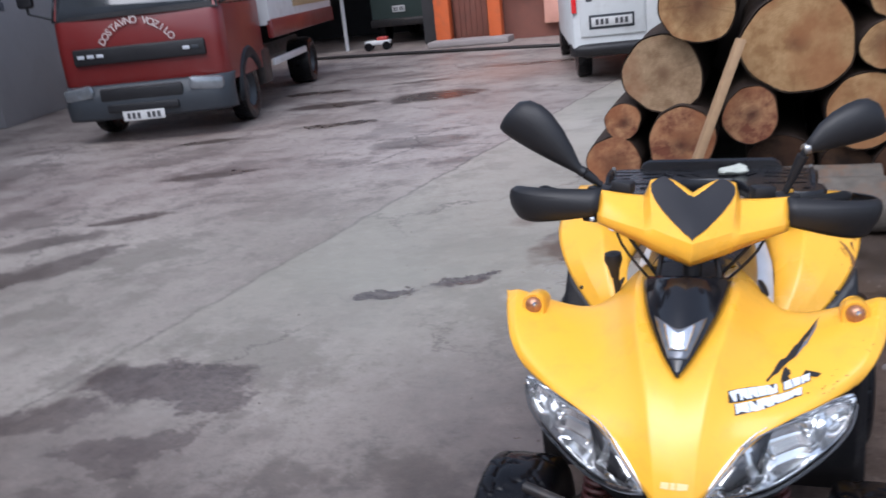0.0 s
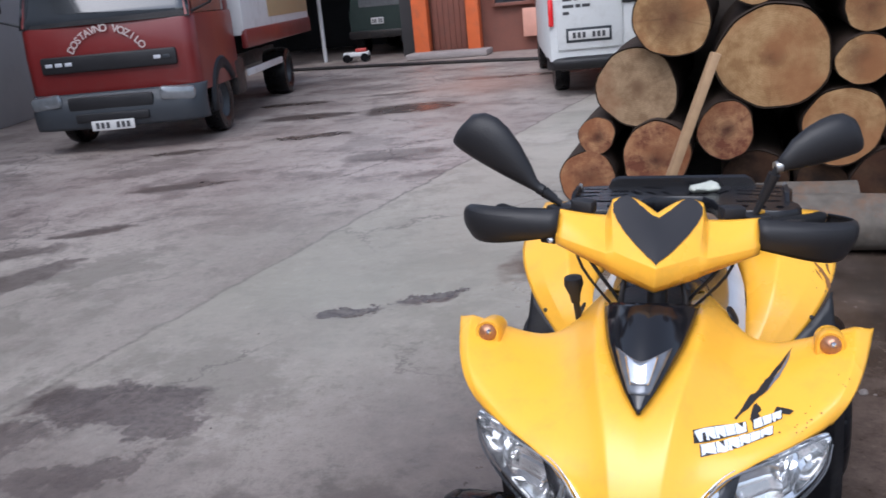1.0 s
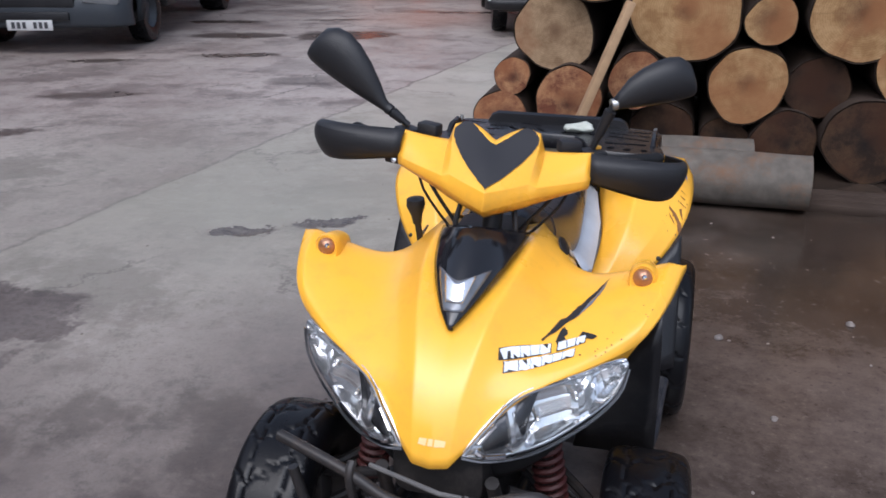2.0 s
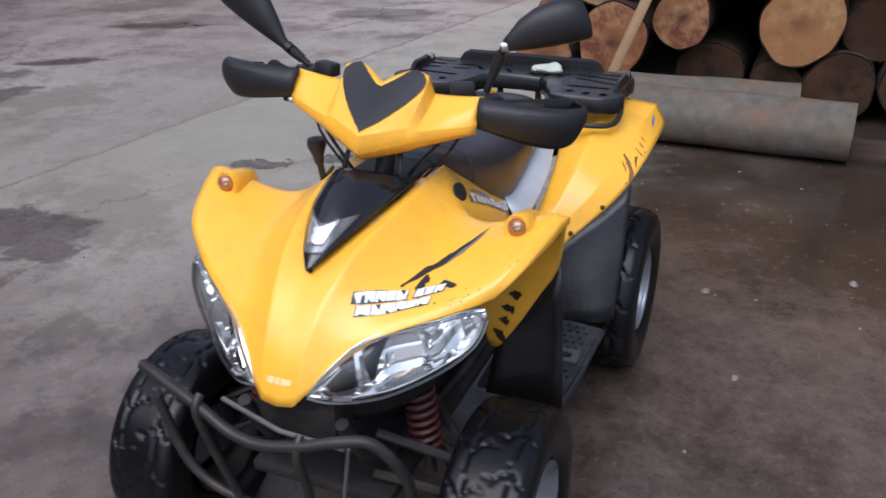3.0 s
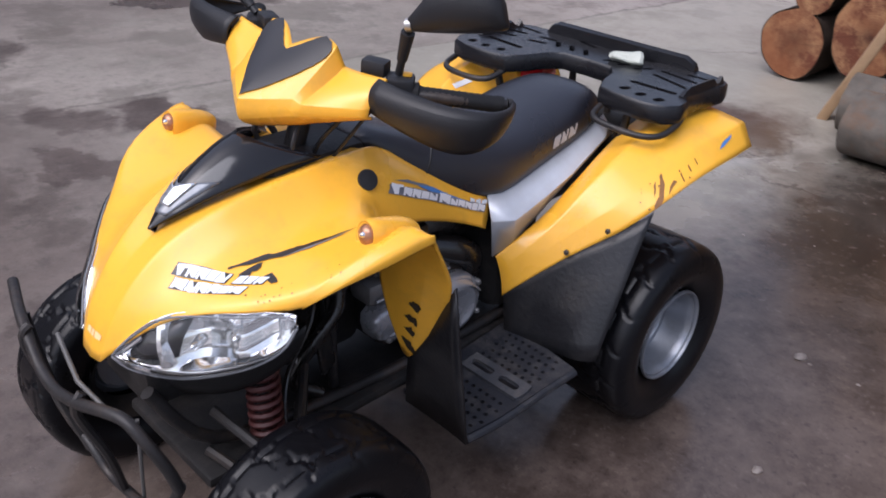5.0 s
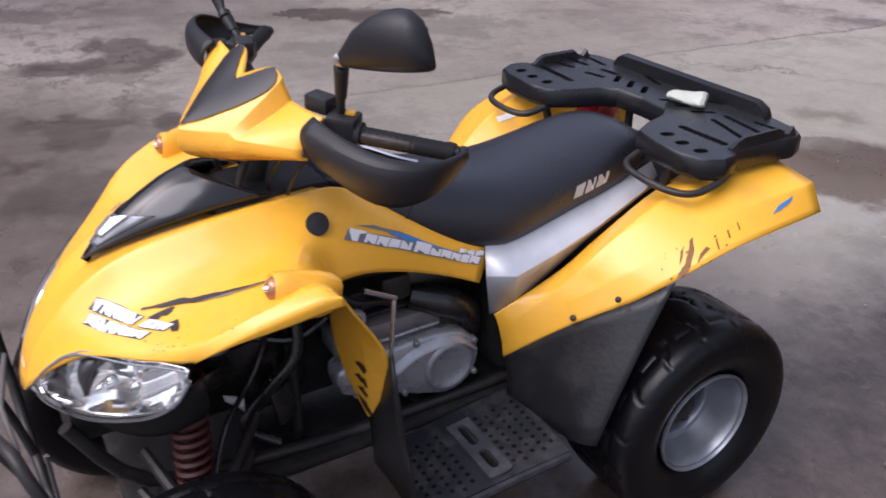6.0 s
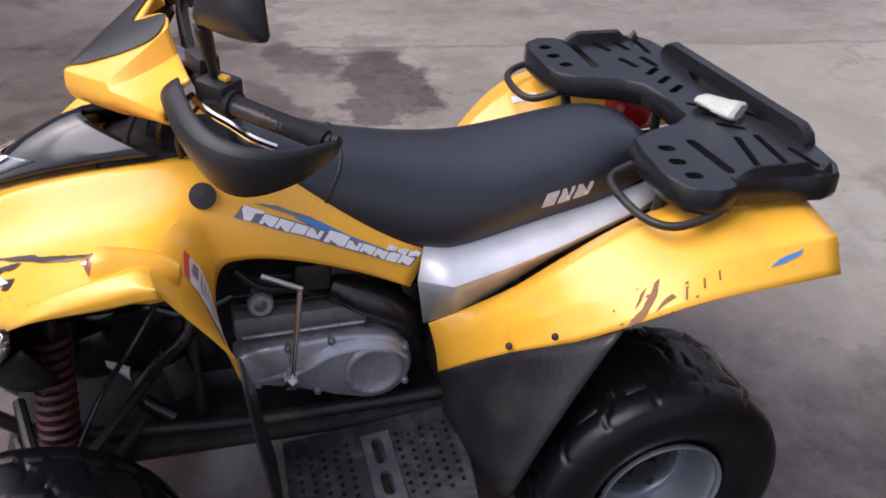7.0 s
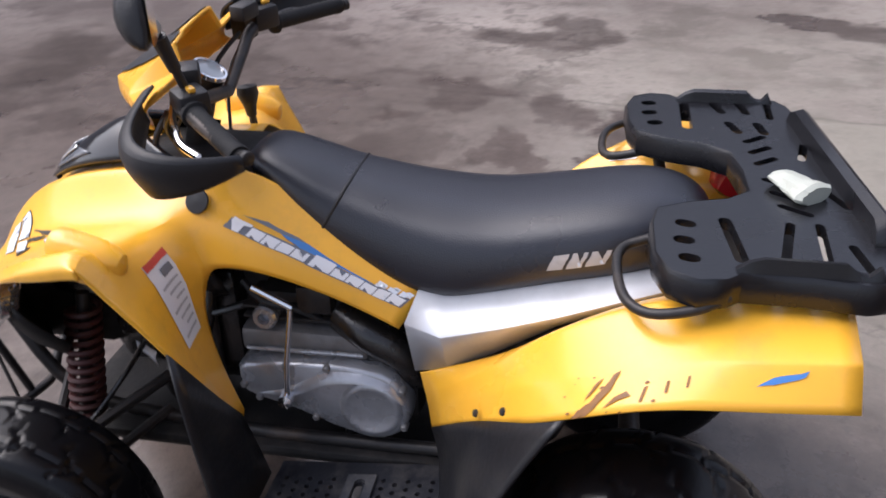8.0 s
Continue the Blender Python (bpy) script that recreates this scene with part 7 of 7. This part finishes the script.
# ---- stickers and scrapes ----
hu, hv, ho = (0.131, 0.090, 0.019), (-0.020, 0.030, 0.030), (0.118, -0.031, 0.701)
PALE_BLUE = mat("pale_blue_print", (0.70, 0.74, 0.80), 0.35, var=0.15, scale=60)
decal("sticker_shadow", bars([(-0.0165, 0.102), (0.0955, 0.060)], 0.0222, 0.55, 0.0244), ho, hu, hv, BLACK_DECAL, hood, hood, lift=0.0010)
decal("sticker_shadow", bars([(-0.0065, 0.142)], 0.0215, 0.55, -0.0024), ho, hu, hv, BLACK_DECAL, hood, hood, lift=0.0010)
for a, w, kd in ((-0.014, 0.022, 1), (0.008, 0.018, 2), (0.027, 0.018, 2), (0.046, 0.017, 3), (0.064, 0.020, 4), (0.098, 0.017, 3), (0.117, 0.017, 0), (0.136, 0.017, 2)):
    decal("sticker_letter", [glyph(a, w, 0.020, 0.0255, 0.55, kd)], ho, hu, hv, PALE_BLUE, hood, hood, "pale blue-white slanted lettering block", lift=0.0022, cell=0.02)
for a, w, kd in ((-0.004, 0.026, 2), (0.024, 0.021, 4), (0.046, 0.021, 2), (0.068, 0.021, 2), (0.090, 0.019, 3), (0.110, 0.024, 2)):
    decal("sticker_letter", [glyph(a, w, 0.019, -0.001, 0.55, kd)], ho, hu, hv, PALE_BLUE, hood, hood, "pale blue-white slanted lettering block", lift=0.0022, cell=0.02)
slash_dir, slash_side, slash_at = (0.110, 0.225, 0.056), (-0.8, 0.4, 0.1), (0.170, 0.054, 0.734)
decal("black_slash", [[(0.0, -0.009), (0.05, -0.011), (0.11, -0.013), (0.16, -0.006), (0.21, -0.001), (0.245, 0.003), (0.21, 0.004), (0.14, 0.003), (0.10, -0.001), (0.07, 0.001), (0.03, -0.004), (0.0, -0.005)]], slash_at, slash_dir, slash_side, BLACK_DECAL, hood, hood, lift=0.0016)
decal("grey_slash", [[(0.095, -0.014), (0.15, -0.008), (0.20, -0.003), (0.23, 0.000), (0.20, -0.008), (0.13, -0.015)]], slash_at, slash_dir, slash_side, GREY_DECAL, hood, hood, lift=0.0016)
decal("black_slash", [[(0.118, 0.046), (0.140, 0.048), (0.140, 0.058), (0.150, 0.062), (0.156, 0.082), (0.148, 0.080), (0.132, 0.062)]], ho, hu, hv, BLACK_DECAL, hood, hood, lift=0.0016)
decal("black_slash", [[(0.164, 0.046), (0.186, 0.034), (0.184, 0.026), (0.196, 0.030), (0.190, 0.042), (0.178, 0.056)]], ho, hu, hv, BLACK_DECAL, hood, hood, lift=0.0016)
PALE_PRINT = mat("pale_print", (0.85, 0.62, 0.3), 0.4, var=0.1)
for a, w in ((-0.027, 0.015), (-0.009, 0.015), (0.009, 0.02)):
    decal("nose_mark", bars([(a, w)], 0.014, 0.1), (0, -0.143, 0.592), (1, 0, 0), (0, 0.25, 1), PALE_PRINT, hood, hood, "pale raised block on the nose", face=(0, -1, 0))
su, sv, so = (-0.010, 0.304, -0.146), (-0.5, 0.0, 0.87), (0.172, 0.430, 0.768)
decal("flame_sticker", [[(0.015, 0.036), (0.06, 0.046), (0.12, 0.042), (0.19, 0.026), (0.27, 0.020), (0.20, 0.020), (0.12, 0.022), (0.09, 0.034)]], so, su, sv, GREY_DECAL, hood, hood, lift=0.0012)
decal("flame_highlight", [[(0.09, 0.034), (0.13, 0.022), (0.20, 0.020), (0.27, 0.021), (0.19, 0.030), (0.14, 0.038)]], so, su, sv, BLUE_DECAL, hood, hood, lift=0.0018)
decal("hoodettering_shadow", bars([(-0.005, 0.156)], 0.026, 0.30, -0.004), so, su, sv, GREY_DECAL, hood, hood, lift=0.0022)
decal("hoodettering_shadow", bars([(0.150, 0.182)], 0.025, 0.30, -0.005), so, su, sv, GREY_DECAL, hood, hood, lift=0.0024)
for a, w, h, z, kd in ((-0.002, 0.036, 0.027, -0.002, 1), (0.036, 0.026, 0.021, -0.002, 2), (0.064, 0.026, 0.021, -0.002, 2), (0.092, 0.025, 0.021, -0.002, 3), (0.119, 0.027, 0.021, -0.002, 4), (0.154, 0.040, 0.027, -0.003, 2), (0.196, 0.026, 0.020, -0.003, 4), (0.224, 0.026, 0.020, -0.003, 2), (0.252, 0.024, 0.020, -0.003, 2), (0.278, 0.022, 0.020, -0.003, 3), (0.302, 0.026, 0.020, -0.003, 2)):
    decal("hoodetter", [glyph(a, w, h, z, 0.30, kd)], so, su, sv, WHITE_DECAL, hood, hood, "white slanted lettering block", lift=0.0036)
for a in (0.268, 0.290, 0.312):
    decal("hoodetter", [glyph(a, 0.018, 0.012, 0.019, 0.30, 0)], so, su, sv, PALE_BLUE, hood, hood, "pale blue small lettering block", lift=0.0040)
decal("fender_flash", [[(0.0, 0.0), (0.02, 0.012), (0.065, 0.02), (0.06, 0.012), (0.03, 0.004)]], (0.420, 1.280, 0.728), (0.2, 1, 0.2), (-0.4, 0, 0.9), BLUE_DECAL, rear_l, rear_l, "small blue flash sticker")
rnd = random.Random(8)
for q in ([(0.0, 0.0), (0.03, 0.004), (0.06, 0.024), (0.085, 0.052), (0.10, 0.085), (0.088, 0.080), (0.075, 0.060), (0.05, 0.035), (0.03, 0.026)], [(0.040, 0.040), (0.060, 0.060), (0.072, 0.078), (0.060, 0.070), (0.046, 0.052)], [(0.075, 0.020), (0.10, 0.030), (0.118, 0.034), (0.112, 0.044), (0.092, 0.036)], [(0.13, 0.02), (0.134, 0.02), (0.142, 0.045), (0.138, 0.045)], [(0.165, 0.03), (0.169, 0.03), (0.175, 0.05), (0.171, 0.05)], [(0.195, 0.035), (0.198, 0.035), (0.203, 0.052), (0.200, 0.052)]):
    decal("scrape", [q], (0.412, 1.010, 0.618), (0.05, 1, 0.28), (-0.5, -0.1, 0.9), SCRAPE, rear_l, rear_l, "brown scuffed scrape", cell=0.008)
for k in range(14):
    a, b, r = rnd.uniform(-0.01, 0.15), rnd.uniform(0.0, 0.09), rnd.uniform(0.0015, 0.0045)
    decal("scrape", [[(a - r, b), (a, b - r * 0.6), (a + r * 1.3, b + r * 0.3), (a + r * 0.2, b + r)]], (0.412, 1.010, 0.618), (0.05, 1, 0.28), (-0.5, -0.1, 0.9), SCRAPE, rear_l, rear_l, "brown scuffed scrape")
for k in range(16):
    a, b, r = rnd.uniform(0.0, 0.20), rnd.uniform(-0.02, 0.03), rnd.uniform(0.001, 0.0028)
    decal("paint_chip", [[(a - r, b), (a, b - r), (a + r, b), (a, b + r)]], (0.235, 0.032, 0.705), (0.138, 0.160, 0.075), (-0.4, 0.3, 0.5), SCRAPE, hood, hood, "small dark paint chip")
lab = ((0.246, 0.334, 0.766), (-0.012, 0.050, -0.168), (1, 0.05, 0))
decal("warning_label", [[(0.0, 0.0), (0.0, 0.066), (0.172, 0.068), (0.176, 0.004)]], *lab, WHITE_DECAL, hood, hood, "white warning label", face=(0.3, 0.9, 0.2))
decal("warning_label_top", [[(0.0, 0.001), (0.0, 0.065), (0.016, 0.065), (0.016, 0.001)]], *lab, RED_DECAL, hood, hood, "red-brown band", lift=0.0026, face=(0.3, 0.9, 0.2))
decal("warning_label_print", [[(0.028, 0.010), (0.046, 0.010), (0.046, 0.038), (0.028, 0.038)]], *lab, GREY_DECAL, hood, hood, lift=0.0026, face=(0.3, 0.9, 0.2))
for k in range(7):
    decal("warning_label_print", [[(0.058 + k * 0.016, 0.010), (0.063 + k * 0.016, 0.010), (0.063 + k * 0.016, 0.056 - 0.01 * (k % 3)), (0.058 + k * 0.016, 0.056 - 0.01 * (k % 3))]], *lab, SILVER_PRINT, hood, hood, lift=0.0026, face=(0.3, 0.9, 0.2))


def ragged(poly, seed, rough):
    """The polygon with its edges broken up."""
    jit = random.Random(seed)
    out = []
    for (x0, y0), (x1, y1) in zip(poly, poly[1:] + poly[:1]):
        for k in range(3):
            out.append((x0 + (x1 - x0) * k / 3 + jit.uniform(-rough, rough), y0 + (y1 - y0) * k / 3 + jit.uniform(-rough, rough)))
    return out


MUD = mat("black_mud", (0.030, 0.018, 0.008), 0.7, var=0.4, scale=50)
for q in ([(0.0, 0.0), (0.020, 0.004), (0.034, 0.018), (0.026, 0.030), (0.008, 0.020)], [(0.050, 0.012), (0.064, 0.006), (0.074, 0.020), (0.060, 0.032)], [(0.086, 0.008), (0.104, 0.010), (0.112, 0.026), (0.098, 0.034), (0.090, 0.024)], [(0.126, 0.014), (0.146, 0.010), (0.150, 0.028), (0.134, 0.036)], [(0.012, 0.045), (0.018, 0.046), (0.016, 0.052)]):
    decal("mud_splash", [ragged([(0.008 + a * 1.15, b * 1.7 - 0.012) for a, b in q], int(q[0][0] * 1000), 0.0042)], (0.262, 0.432, 0.412), (0.10, -0.06, 0.20), (-0.8, -0.1, 0.4), MUD, hood, hood, "dried black mud splash", lift=0.002, cell=0.01, off=0.05, face=(0, -1, 0))
decal("white_label", [[(0, 0), (0.06, 0), (0.06, 0.025), (0, 0.025)]], (-0.285, 1.07, 0.725), (0.3, 1, 0.3), (1, -0.3, 0.2), WHITE_DECAL, rear_r, rear_r, "small white label")

# crumpled cup on the rack
bm = bmesh.new()
rings = []
for k in range(13):
    t = k / 12
    x = -0.045 + 0.09 * t
    r = (0.017 + 0.013 * t) * min(1, 0.45 + 8 * t) * (1 if t < 0.97 else 0.82)
    ring = []
    for q in range(22):
        a = 2 * math.pi * q / 22
        w = 1 + 0.24 * noise.noise((x * 30, math.cos(a) * 1.5, math.sin(a) * 1.5)) + 0.10 * noise.noise((x * 130, math.cos(a) * 4, math.sin(a) * 4))
        ring.append((x + 0.006 * noise.noise((t * 4, a, 3)), 1.15 * r * w * math.cos(a), max(0.0, 0.014 + r * 0.6 * w * math.sin(a))))
    rings.append(ring)
loft(bm, rings)
solo("crumpled_cup", bm, PAPER, "crumpled white paper cup lying on the rack", "rubbish", pose(0.070, 1.357, 0.8425, 0, 3, 35), angle=20)

# ---- loose stones on the wet concrete ----
PEBBLE = mat("pale_pebble", (0.20, 0.17, 0.15), 0.55, var=0.3, scale=40, bump=0.4, bscale=90, dirt=(0.12, 0.09, 0.075), dirt_amount=0.6, dscale=30)
for x, y, r in ((0.617, 1.690, 0.015), (1.119, 1.946, 0.017), (0.774, 1.142, 0.012)):
    bm = bmesh.new()
    bmesh.ops.create_icosphere(bm, subdivisions=2, radius=r)
    for v in bm.verts:
        k = 1 + 0.35 * noise.noise(v.co * (1.2 / r) + Vector((x * 7, y * 7, 0)))
        v.co = Vector((v.co.x * k * 1.3, v.co.y * k, max(-0.3 * r, v.co.z * k * 0.6)))
    solo("stone", bm, PEBBLE, "small pale stone lying on wet concrete", "stone", pose(x, y, ground_height(x, y) + 0.28 * r, 0, 0, x * 90), "loose stones on the yard", angle=50)

crumb_rnd = random.Random(31)
bm = bmesh.new()
for k in range(90):
    x, y = crumb_rnd.uniform(-2.2, 2.6), crumb_rnd.uniform(-0.6, 3.6)
    if abs(x) < 0.55 and -0.3 < y < 1.5:
        continue
    r = crumb_rnd.uniform(0.002, 0.006)
    got = bmesh.ops.create_icosphere(bm, subdivisions=1, radius=r)
    turn = pose(x, y, ground_height(x, y) + r * 0.3, 0, 0, crumb_rnd.uniform(0, 180))
    for v in got["verts"]:
        v.co = turn @ Vector((v.co.x * 1.5, v.co.y, v.co.z * 0.6))
solo("grit", bm, PEBBLE, "scattered grit on the wet concrete", "grit", kind="stuff", angle=30)
